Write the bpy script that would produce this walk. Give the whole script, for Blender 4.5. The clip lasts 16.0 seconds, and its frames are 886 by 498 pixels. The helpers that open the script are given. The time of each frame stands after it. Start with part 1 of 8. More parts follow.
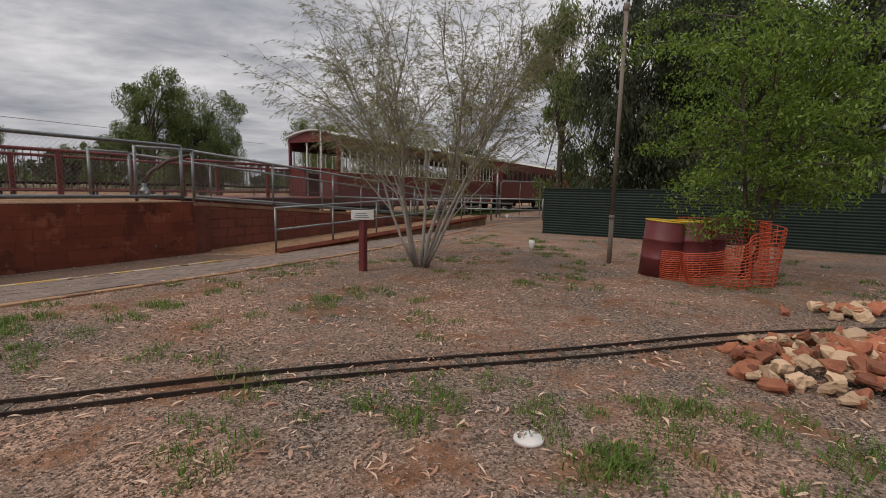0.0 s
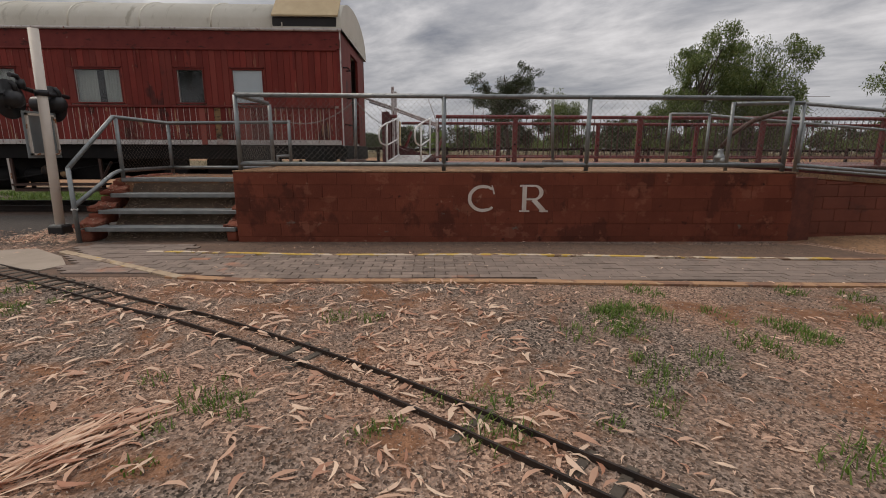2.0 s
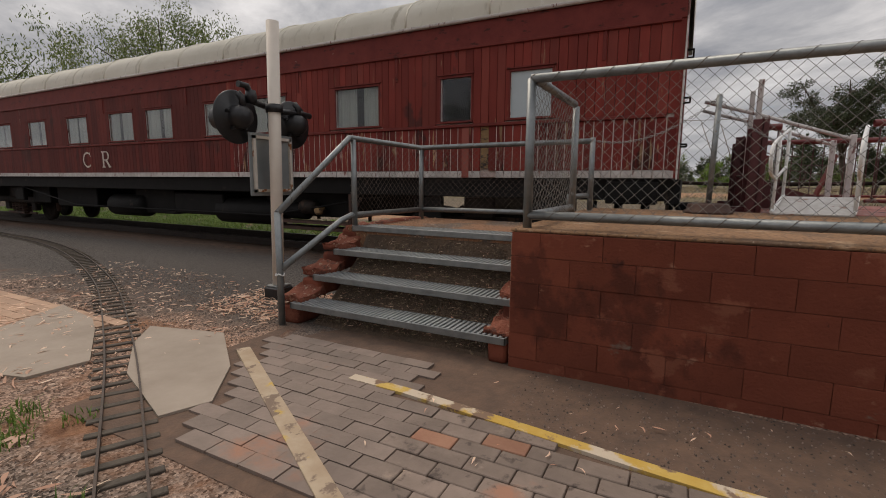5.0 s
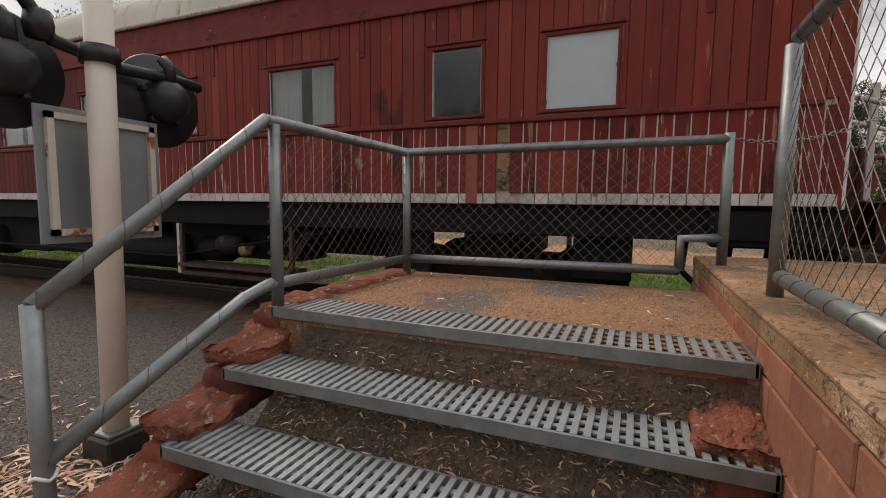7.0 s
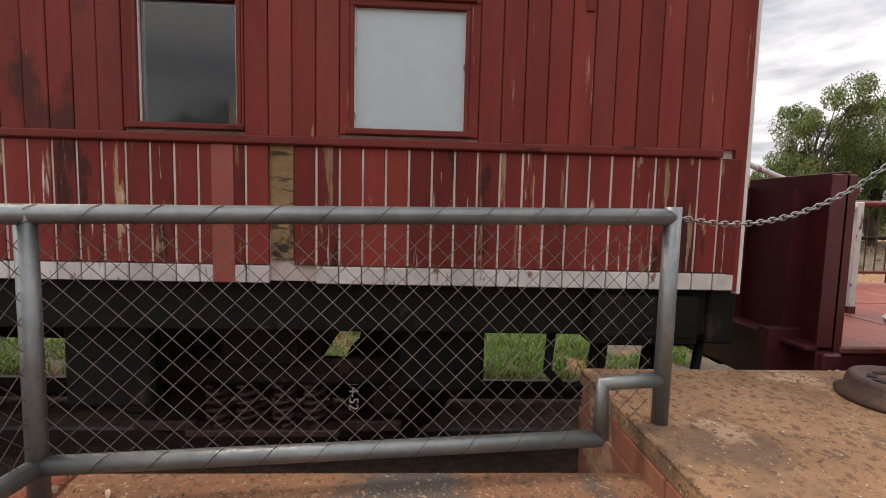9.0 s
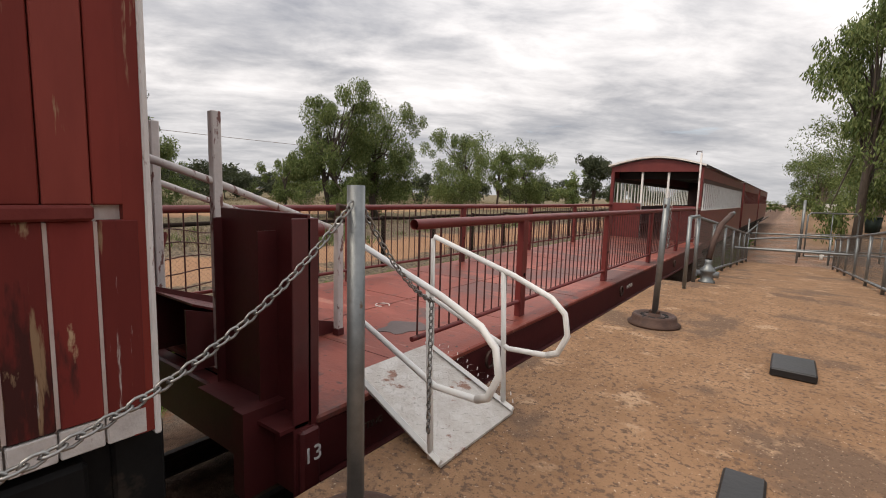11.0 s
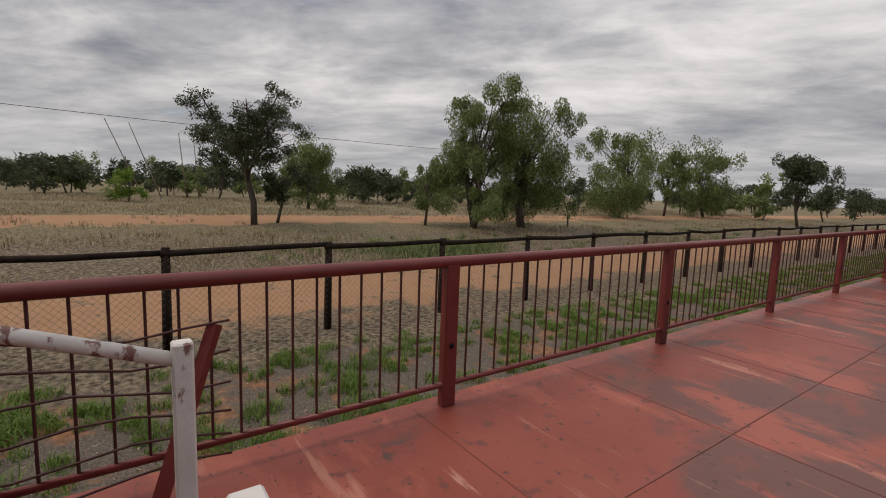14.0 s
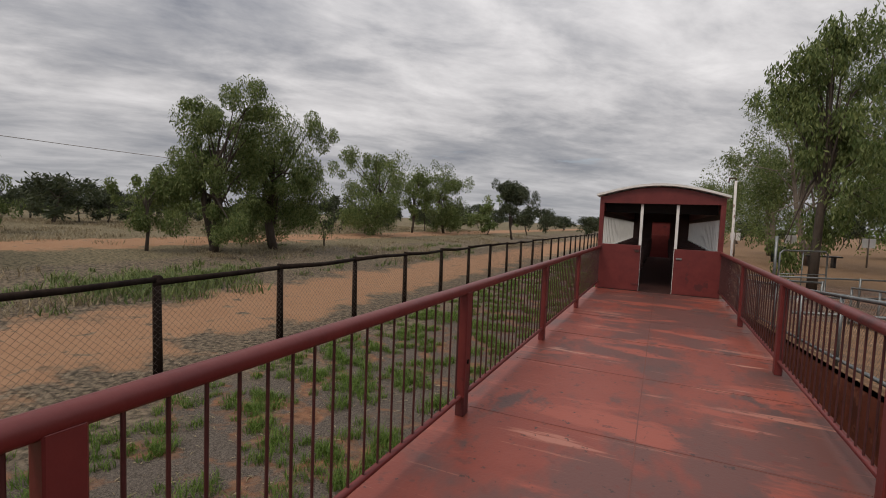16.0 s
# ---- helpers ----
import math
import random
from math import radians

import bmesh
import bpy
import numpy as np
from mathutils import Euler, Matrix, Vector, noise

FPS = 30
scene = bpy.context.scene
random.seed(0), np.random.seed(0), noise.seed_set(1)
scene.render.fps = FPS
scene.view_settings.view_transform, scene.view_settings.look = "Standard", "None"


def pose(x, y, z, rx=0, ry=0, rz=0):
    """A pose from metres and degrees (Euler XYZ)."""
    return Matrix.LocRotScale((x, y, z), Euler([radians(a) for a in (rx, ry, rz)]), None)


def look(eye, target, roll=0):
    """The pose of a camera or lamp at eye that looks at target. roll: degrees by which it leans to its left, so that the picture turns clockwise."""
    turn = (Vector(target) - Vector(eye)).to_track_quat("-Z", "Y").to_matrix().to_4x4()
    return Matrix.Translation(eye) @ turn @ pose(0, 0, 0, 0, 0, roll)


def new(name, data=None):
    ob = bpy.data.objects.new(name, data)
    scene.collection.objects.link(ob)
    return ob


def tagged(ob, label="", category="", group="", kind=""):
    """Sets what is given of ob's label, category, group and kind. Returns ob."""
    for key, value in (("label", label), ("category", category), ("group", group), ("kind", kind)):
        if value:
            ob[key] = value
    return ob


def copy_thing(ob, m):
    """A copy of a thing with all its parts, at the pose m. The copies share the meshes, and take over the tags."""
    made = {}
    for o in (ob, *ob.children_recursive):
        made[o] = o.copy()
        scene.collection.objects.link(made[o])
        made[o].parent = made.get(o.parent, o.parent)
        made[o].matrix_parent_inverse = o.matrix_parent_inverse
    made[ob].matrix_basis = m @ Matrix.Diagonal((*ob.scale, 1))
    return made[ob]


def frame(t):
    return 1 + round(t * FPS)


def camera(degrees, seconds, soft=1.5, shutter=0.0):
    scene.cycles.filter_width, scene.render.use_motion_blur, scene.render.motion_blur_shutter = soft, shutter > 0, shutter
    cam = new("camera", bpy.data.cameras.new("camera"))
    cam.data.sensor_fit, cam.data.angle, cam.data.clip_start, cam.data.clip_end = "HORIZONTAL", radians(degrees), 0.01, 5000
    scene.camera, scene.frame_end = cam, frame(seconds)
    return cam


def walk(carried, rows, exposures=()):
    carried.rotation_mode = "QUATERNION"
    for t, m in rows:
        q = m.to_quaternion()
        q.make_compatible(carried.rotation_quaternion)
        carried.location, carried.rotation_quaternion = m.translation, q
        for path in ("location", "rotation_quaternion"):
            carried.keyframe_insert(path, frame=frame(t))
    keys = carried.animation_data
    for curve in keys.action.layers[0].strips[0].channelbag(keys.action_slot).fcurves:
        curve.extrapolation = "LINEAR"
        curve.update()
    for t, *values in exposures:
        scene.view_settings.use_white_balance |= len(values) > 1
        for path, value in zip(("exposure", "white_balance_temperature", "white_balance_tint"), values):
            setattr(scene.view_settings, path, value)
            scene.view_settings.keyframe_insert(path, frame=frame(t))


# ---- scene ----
cam = camera(87.3, 16.0, soft=1.0)
PATH = [
    (0, (-0.007, 0.448, 1.261), (-1.005, 2.163, 1.013), 1.2),
    (0.5, (-0.466, 0.558, 1.259), (-1.873, 1.949, 0.968), 0.8),
    (1, (-0.987, 0.554, 1.276), (-2.643, 1.626, 0.948), 0.8),
    (1.5, (-1.454, 0.626, 1.278), (-3.319, 1.237, 0.895), 0.6),
    (2, (-1.927, 0.489, 1.257), (-3.882, 0.539, 0.839), 0.2),
    (2.5, (-2.453, 0.243, 1.278), (-4.378, -0.1, 0.859), 0.1),
    (3, (-3.09, 0.012, 1.268), (-4.969, -0.556, 0.887), 0.4),
    (3.5, (-3.682, -0.267, 1.279), (-5.52, -0.967, 0.915), 0.4),
    (4, (-4.254, -0.51, 1.275), (-6.045, -1.328, 0.924), 0.2),
    (4.2, (-4.471, -0.641, 1.261), (-6.245, -1.497, 0.917), 0.1),
    (6.3, (-6.672, -2.135, 1.335), (-8.438, -3.042, 1.092), 0.5),
    (6.5, (-6.889, -2.317, 1.308), (-8.679, -3.18, 1.082), 0.4),
    (7, (-7.422, -2.585, 1.326), (-9.262, -3.347, 1.136), 0.6),
    (7.5, (-7.938, -2.819, 1.361), (-9.831, -3.446, 1.198), 0.9),
    (8, (-8.413, -2.975, 1.414), (-10.355, -3.427, 1.258), 0.9),
    (8.5, (-8.818, -3.012, 1.562), (-10.801, -3.223, 1.411), 1.4),
    (9, (-9.069, -2.983, 1.743), (-11.06, -2.89, 1.572), 1.4),
    (9.5, (-9.325, -2.843, 1.906), (-11.251, -2.338, 1.72), 1.7),
    (10, (-9.597, -2.669, 2.036), (-11.331, -1.691, 1.846), 1.7),
    (10.2, (-9.667, -2.543, 2.065), (-11.28, -1.375, 1.883), 1.6),
    (11.25, (-9.92, -1.62, 2.18), (-11.06, 0.0, 1.93), 1.8),
    (12.3, (-10.365, -0.485, 2.294), (-11.694, 0.977, 1.98), 1.9),
    (12.5, (-10.48, -0.298, 2.32), (-11.907, 1.068, 2.01), 1.8),
    (13, (-10.925, 0.094, 2.324), (-12.581, 1.179, 2.041), 1.7),
    (13.5, (-11.498, 0.259, 2.341), (-13.227, 1.231, 2.081), 1.8),
    (14, (-12.052, 0.475, 2.378), (-13.67, 1.624, 2.134), 2.1),
    (14.5, (-12.333, 0.756, 2.421), (-13.774, 2.126, 2.203), 2.2),
    (15, (-12.588, 1.043, 2.455), (-13.832, 2.599, 2.277), 2.3),
    (15.5, (-12.85, 1.424, 2.46), (-13.891, 3.125, 2.318), 2.4),
    (16, (-13.135, 1.637, 2.46), (-13.983, 3.444, 2.328), 2.3),
]
walk(cam, [(t, look(eye, target, roll)) for t, eye, target, roll in PATH],
     [(0, -0.1, 6750, 12), (4.2, -0.07, 6950, 12), (6.3, 0.05, 7000, 12), (7, 0.34, 7000, 12), (8, 0.6, 7000, 12), (9, 0.9, 7000, 12), (9.6, 0.92, 7000, 12), (10.2, 0.8, 7000, 12), (12.3, 0.0, 7000, 12), (13.5, -0.02, 7000, 12), (16, -0.15, 6850, 12)])

# ---- world, sun ----
world = bpy.data.worlds.new("world")
scene.world = world
world.use_nodes = True
wn, wl = world.node_tree.nodes, world.node_tree.links
wn.clear()


def wnode(kind, **inputs):
    n = wn.new(kind)
    for k, v in inputs.items():
        n.inputs[k.replace("_", " ")].default_value = v
    return n


SUN_ELEV, SUN_ROT = radians(52), radians(200)
sky = wn.new("ShaderNodeTexSky")
sky.sky_type, sky.sun_disc = "NISHITA", False
sky.sun_elevation, sky.sun_rotation = SUN_ELEV, SUN_ROT
tc = wn.new("ShaderNodeTexCoord")
sep = wn.new("ShaderNodeSeparateXYZ")
wl.new(tc.outputs["Generated"], sep.inputs[0])
up = wn.new("ShaderNodeMath"); up.operation = "MAXIMUM"; up.inputs[1].default_value = 0.0
wl.new(sep.outputs["Z"], up.inputs[0])
lift = wn.new("ShaderNodeMath"); lift.operation = "ADD"; lift.inputs[1].default_value = 0.13
wl.new(up.outputs[0], lift.inputs[0])
div = wn.new("ShaderNodeVectorMath"); div.operation = "DIVIDE"
wl.new(tc.outputs["Generated"], div.inputs[0])
wl.new(lift.outputs[0], div.inputs[1])
flat = wn.new("ShaderNodeVectorMath"); flat.operation = "MULTIPLY"; flat.inputs[1].default_value = (1.0, 0.62, 0.0)
turn = wn.new("ShaderNodeVectorRotate"); turn.inputs["Angle"].default_value = radians(45)
wl.new(div.outputs[0], turn.inputs["Vector"])
wl.new(turn.outputs[0], flat.inputs[0])
big = wnode("ShaderNodeTexNoise", Scale=0.8, Detail=8.0, Roughness=0.56, Distortion=0.15)
wl.new(flat.outputs[0], big.inputs["Vector"])
fine = wnode("ShaderNodeTexNoise", Scale=2.9, Detail=7.0, Roughness=0.6, Distortion=0.25)
wl.new(flat.outputs[0], fine.inputs["Vector"])
blend = wn.new("ShaderNodeMix"); blend.inputs[0].default_value = 0.38
wl.new(big.outputs["Fac"], blend.inputs[2]); wl.new(fine.outputs["Fac"], blend.inputs[3])
ramp = wn.new("ShaderNodeValToRGB")
cr = ramp.color_ramp
cr.elements[0].position, cr.elements[0].color = 0.36, (0.20, 0.22, 0.265, 1)
cr.elements[1].position, cr.elements[1].color = 0.66, (0.76, 0.77, 0.80, 1)
e = cr.elements.new(0.46); e.color = (0.36, 0.375, 0.41, 1)
e = cr.elements.new(0.54); e.color = (0.535, 0.545, 0.575, 1)
wl.new(blend.outputs[0], ramp.inputs[0])
dim = wn.new("ShaderNodeVectorMath"); dim.operation = "SCALE"; dim.inputs["Scale"].default_value = 0.12
wl.new(sky.outputs[0], dim.inputs[0])
gap = wn.new("ShaderNodeMapRange"); gap.inputs["From Min"].default_value = 0.27; gap.inputs["From Max"].default_value = 0.36
wl.new(big.outputs["Fac"], gap.inputs[0])
both = wn.new("ShaderNodeMix"); both.data_type = "RGBA"
wl.new(gap.outputs[0], both.inputs[0]); wl.new(dim.outputs[0], both.inputs[6]); wl.new(ramp.outputs[0], both.inputs[7])
# pale haze just above the horizon
hz = wn.new("ShaderNodeMapRange"); hz.inputs["From Min"].default_value = 0.0; hz.inputs["From Max"].default_value = 0.2
hz.inputs["To Min"].default_value = 0.6; hz.inputs["To Max"].default_value = 0.0
wl.new(up.outputs[0], hz.inputs[0])
haze = wn.new("ShaderNodeMix"); haze.data_type = "RGBA"; haze.inputs[7].default_value = (0.50, 0.53, 0.58, 1)
wl.new(hz.outputs[0], haze.inputs[0]); wl.new(both.outputs[2], haze.inputs[6])
# an overcast sky brightens towards the zenith
zen = wn.new("ShaderNodeMapRange"); zen.inputs["To Min"].default_value = 0.86; zen.inputs["To Max"].default_value = 2.2
wl.new(up.outputs[0], zen.inputs[0])
bg = wn.new("ShaderNodeBackground")
wl.new(zen.outputs[0], bg.inputs["Strength"])
out = wn.new("ShaderNodeOutputWorld")
wl.new(haze.outputs[2], bg.inputs[0]); wl.new(bg.outputs[0], out.inputs[0])

sun_data = bpy.data.lights.new("sun", "SUN")
sun_data.energy, sun_data.angle, sun_data.color = 1.35, radians(18), (1.0, 0.9, 0.77)
sun_lamp = new("sun", sun_data)
sun_lamp.matrix_world = look((0, 0, 30), (30 * math.sin(SUN_ROT) * -0.78, 30 * math.cos(SUN_ROT) * -0.78, 0))
scene.view_settings.exposure = 0.0


# ---- materials ----
def surf(name, c1, c2, scale=6.0, rough=0.7, metal=0.0, bump=0.3, stretch=(1, 1, 1), spots=None, spot_at=0.62, spot_scale=2.0,
         spot_stretch=None, vary=0.0, fine_scale=None, spot_soft=0.05, island=False, bump_dist=0.01, local=False, spec=0.5):
    """Two tones mixed by noise, a second coarser layer of spots (stains, wear), fine grain as relief."""
    m = bpy.data.materials.new(name)
    m.use_nodes = True
    n, l = m.node_tree.nodes, m.node_tree.links
    b = n["Principled BSDF"]
    b.inputs["Roughness"].default_value, b.inputs["Metallic"].default_value = rough, metal
    b.inputs["Specular IOR Level"].default_value = spec
    if local:
        src = n.new("ShaderNodeTexCoord").outputs["Object"]
    else:
        src = n.new("ShaderNodeNewGeometry").outputs["Position"]
    mp = n.new("ShaderNodeMapping"); mp.inputs["Scale"].default_value = stretch
    l.new(src, mp.inputs[0])
    t = n.new("ShaderNodeTexNoise"); t.inputs["Scale"].default_value = scale; t.inputs["Detail"].default_value = 5; t.inputs["Roughness"].default_value = 0.65
    l.new(mp.outputs[0], t.inputs["Vector"])
    mr = n.new("ShaderNodeMapRange"); mr.inputs["From Min"].default_value = 0.3; mr.inputs["From Max"].default_value = 0.7
    l.new(t.outputs["Fac"], mr.inputs[0])
    mx = n.new("ShaderNodeMix"); mx.data_type = "RGBA"
    mx.inputs[6].default_value, mx.inputs[7].default_value = (*c1, 1), (*c2, 1)
    l.new(mr.outputs[0], mx.inputs[0])
    col = mx.outputs[2]
    for i, (sc, at, ss, st) in enumerate(spots or ()):
        mp2 = n.new("ShaderNodeMapping"); mp2.inputs["Scale"].default_value = st; mp2.inputs["Location"].default_value = (3.7 * i, 1.3, 9.1 * i)
        l.new(src, mp2.inputs[0])
        t2 = n.new("ShaderNodeTexNoise"); t2.inputs["Scale"].default_value = ss; t2.inputs["Detail"].default_value = 6; t2.inputs["Roughness"].default_value = 0.62
        l.new(mp2.outputs[0], t2.inputs["Vector"])
        r2 = n.new("ShaderNodeMapRange"); r2.inputs["From Min"].default_value = at; r2.inputs["From Max"].default_value = at + spot_soft
        l.new(t2.outputs["Fac"], r2.inputs[0])
        m2 = n.new("ShaderNodeMix"); m2.data_type = "RGBA"; m2.inputs[7].default_value = (*sc, 1)
        l.new(r2.outputs[0], m2.inputs[0]); l.new(col, m2.inputs[6])
        col = m2.outputs[2]
    if vary:
        if island:
            rnd = n.new("ShaderNodeNewGeometry").outputs["Random Per Island"]
        else:
            rnd = n.new("ShaderNodeObjectInfo").outputs["Random"]
        vr = n.new("ShaderNodeMapRange"); vr.inputs["To Min"].default_value = 1 - vary; vr.inputs["To Max"].default_value = 1 + vary
        l.new(rnd, vr.inputs[0])
        hs = n.new("ShaderNodeHueSaturation"); l.new(vr.outputs[0], hs.inputs["Value"]); l.new(col, hs.inputs["Color"])
        col = hs.outputs[0]
    l.new(col, b.inputs["Base Color"])
    if bump:
        f = n.new("ShaderNodeTexNoise"); f.inputs["Scale"].default_value = fine_scale or scale * 8; f.inputs["Detail"].default_value = 4
        l.new(mp.outputs[0], f.inputs["Vector"])
        bp = n.new("ShaderNodeBump"); bp.inputs["Strength"].default_value = bump; bp.inputs["Distance"].default_value = bump_dist
        l.new(f.outputs["Fac"], bp.inputs["Height"]); l.new(bp.outputs[0], b.inputs["Normal"])
    return m


def leafy(name, c1, c2, rough=0.55):
    """Leaves: each leaf its own tone, some light let through."""
    m = bpy.data.materials.new(name)
    m.use_nodes = True
    n, l = m.node_tree.nodes, m.node_tree.links
    b = n["Principled BSDF"]; b.inputs["Roughness"].default_value = rough
    b.inputs["Specular IOR Level"].default_value = 0.3
    mx = n.new("ShaderNodeMix"); mx.data_type = "RGBA"
    mx.inputs[6].default_value, mx.inputs[7].default_value = (*c1, 1), (*c2, 1)
    l.new(n.new("ShaderNodeNewGeometry").outputs["Random Per Island"], mx.inputs[0])
    l.new(mx.outputs[2], b.inputs["Base Color"])
    tr = n.new("ShaderNodeBsdfTranslucent"); l.new(mx.outputs[2], tr.inputs["Color"])
    ms = n.new("ShaderNodeMixShader"); ms.inputs[0].default_value = 0.3
    l.new(b.outputs[0], ms.inputs[1]); l.new(tr.outputs[0], ms.inputs[2])
    l.new(ms.outputs[0], n["Material Output"].inputs[0])
    return m


U = (1, 1, 1)
STREAK = (4, 4, 0.35)
WOOD = (0.36, 0.24, 0.13)
M_REDWOOD = surf("red_painted_boards", (0.14, 0.021, 0.016), (0.22, 0.036, 0.026), 3, 0.6, 0, 0.35, (1, 1, 0.25),
                 [((0.07, 0.018, 0.015), 0.6, 1.3, (1, 1, 0.5)), ((0.30, 0.19, 0.12), 0.65, 5, STREAK), ((0.45, 0.38, 0.34), 0.745, 6, (3, 3, 0.5))], vary=0.2, spec=0.2)
M_REDWORN = surf("worn_red_boards", (0.125, 0.018, 0.015), (0.19, 0.029, 0.023), 3, 0.65, 0, 0.4, (1, 1, 0.25),
                 [((0.055, 0.014, 0.012), 0.57, 2.2, (2, 2, 0.5)), ((0.30, 0.19, 0.11), 0.60, 4.5, STREAK), ((0.38, 0.26, 0.16), 0.63, 3.2, (2.5, 2.5, 0.9)), ((0.5, 0.44, 0.4), 0.63, 5, (6, 6, 0.45))], vary=0.22, spec=0.2)
M_REDTRIM = surf("red_trim_paint", (0.12, 0.02, 0.017), (0.175, 0.034, 0.027), 5, 0.6, 0, 0.3, U, [((0.06, 0.016, 0.013), 0.6, 4, (1, 1, 3)), ((0.42, 0.35, 0.3), 0.70, 9, U)], spec=0.2)
M_SKIRT = surf("worn_white_line", (0.42, 0.38, 0.36), (0.6, 0.57, 0.54), 7, 0.7, 0, 0.3, U, [((0.2, 0.09, 0.075), 0.6, 6, (3, 3, 1))], vary=0.1)
M_WHITEGAP = surf("white_filler", (0.62, 0.57, 0.53), (0.42, 0.30, 0.27), 8, 0.7, 0, 0.2, (1, 1, 0.5))
M_ROOF = surf("cream_canvas_roof", (0.52, 0.49, 0.41), (0.62, 0.59, 0.51), 1.2, 0.7, 0, 0.2, U, [((0.40, 0.37, 0.30), 0.58, 2, (0.3, 3, 1)), ((0.7, 0.69, 0.64), 0.66, 2.5, (0.4, 3, 1))], spot_soft=0.1)
M_TAN = surf("tan_panel", (0.30, 0.22, 0.11), (0.38, 0.29, 0.16), 4, 0.6, 0, 0.2)
M_GEAR = surf("grimy_brown_running_gear", (0.010, 0.008, 0.007), (0.028, 0.019, 0.015), 5, 0.75, 0.0, 0.5, U, [((0.06, 0.035, 0.022), 0.6, 4, U)], spec=0.25)
M_BLACK = surf("black_underframe", (0.004, 0.0038, 0.004), (0.010, 0.009, 0.0085), 4, 0.7, 0.0, 0.4, U, [((0.035, 0.026, 0.02), 0.63, 3, U)], spec=0.2)
M_RUST = surf("rusty_iron", (0.055, 0.032, 0.026), (0.1, 0.055, 0.04), 9, 0.65, 0.4, 0.4, U, [((0.03, 0.025, 0.025), 0.6, 5, U)])
M_RAIL = surf("dark_rail_steel", (0.03, 0.024, 0.022), (0.065, 0.045, 0.036), 12, 0.55, 0.6, 0.3)
M_GALV = surf("weathered_galvanised_steel", (0.17, 0.185, 0.19), (0.27, 0.285, 0.285), 9, 0.48, 0.75, 0.15, U, [((0.15, 0.10, 0.07), 0.7, 7, U)])
M_WIRE = surf("galvanised_wire", (0.14, 0.14, 0.135), (0.2, 0.17, 0.14), 9, 0.5, 0.6, 0.0)
M_RUSTWIRE = surf("rusty_wire", (0.09, 0.06, 0.045), (0.15, 0.12, 0.10), 9, 0.6, 0.5, 0.0)
M_BLOCK = surf("red_oxide_painted_block", (0.135, 0.037, 0.022), (0.19, 0.054, 0.031), 2.2, 0.85, 0, 0.6, U,
               [((0.10, 0.03, 0.019), 0.53, 1.6, (1, 1, 0.8)), ((0.215, 0.075, 0.046), 0.58, 3.4, (1, 1, 1.2)), ((0.28, 0.14, 0.095), 0.66, 5.0, (1, 1, 1.3)), ((0.15, 0.135, 0.112), 0.675, 2.2, (1, 1, 1.8)), ((0.06, 0.02, 0.015), 0.65, 5.5, (1, 1, 1.2))], vary=0.13, spot_soft=0.06, fine_scale=60, spec=0.2)
M_BLOCKSIDE = surf("bare_sandy_block", (0.20, 0.07, 0.042), (0.27, 0.11, 0.066), 4, 0.85, 0, 0.5, U, [((0.36, 0.21, 0.13), 0.56, 2.4, U), ((0.12, 0.04, 0.028), 0.62, 4, U)], vary=0.15)
M_MORTAR = surf("mortar", (0.085, 0.026, 0.017), (0.16, 0.046, 0.028), 6, 0.9, 0, 0.4)
M_CONC = surf("dusty_orange_concrete", (0.22, 0.125, 0.07), (0.34, 0.205, 0.12), 2.4, 0.95, 0, 0.9, U,
              [((0.17, 0.11, 0.075), 0.54, 1.1, U), ((0.42, 0.28, 0.18), 0.58, 2.6, U), ((0.15, 0.095, 0.065), 0.53, 30, U), ((0.07, 0.05, 0.038), 0.6, 55, U), ((0.55, 0.42, 0.31), 0.62, 48, U)], spot_soft=0.07, fine_scale=110, spec=0.15)
M_LANDING = surf("red_dust_on_asphalt", (0.20, 0.092, 0.046), (0.30, 0.15, 0.08), 2, 0.92, 0, 0.7, U,
                 [((0.10, 0.085, 0.075), 0.535, 1.3, U), ((0.42, 0.28, 0.18), 0.58, 45, U), ((0.13, 0.075, 0.045), 0.56, 36, U)], spot_soft=0.06, fine_scale=80)
M_PAVER = surf("grey_brown_paver", (0.15, 0.112, 0.09), (0.225, 0.17, 0.138), 5, 0.8, 0, 0.4, U, [((0.28, 0.14, 0.09), 0.62, 1.7, U), ((0.085, 0.062, 0.05), 0.57, 9, U), ((0.3, 0.23, 0.18), 0.62, 4, U)], vary=0.2, spot_soft=0.08)
M_PAVER_TAN = surf("tan_paver", (0.25, 0.115, 0.07), (0.31, 0.16, 0.1), 5, 0.8, 0, 0.4, vary=0.15)
M_SAND = surf("red_sand_joint", (0.085, 0.055, 0.04), (0.15, 0.09, 0.06), 8, 0.95, 0, 0.5)
M_EDGE = surf("ochre_mortar_edge", (0.31, 0.17, 0.09), (0.40, 0.235, 0.13), 4, 0.9, 0, 0.5, U, [((0.2, 0.105, 0.065), 0.52, 3, U), ((0.45, 0.32, 0.2), 0.62, 5, U), ((0.14, 0.09, 0.065), 0.6, 12, U)])
M_YELLOW = surf("worn_yellow_line", (0.46, 0.28, 0.05), (0.54, 0.38, 0.12), 6, 0.85, 0, 0.3, U, [((0.52, 0.43, 0.33), 0.47, 2.6, U), ((0.20, 0.13, 0.09), 0.54, 6, U)], spec=0.2)
M_CEMENT = surf("pale_cement", (0.26, 0.21, 0.165), (0.34, 0.28, 0.225), 2.4, 0.85, 0, 0.4, U, [((0.28, 0.19, 0.14), 0.62, 1.6, U)], spot_soft=0.1)
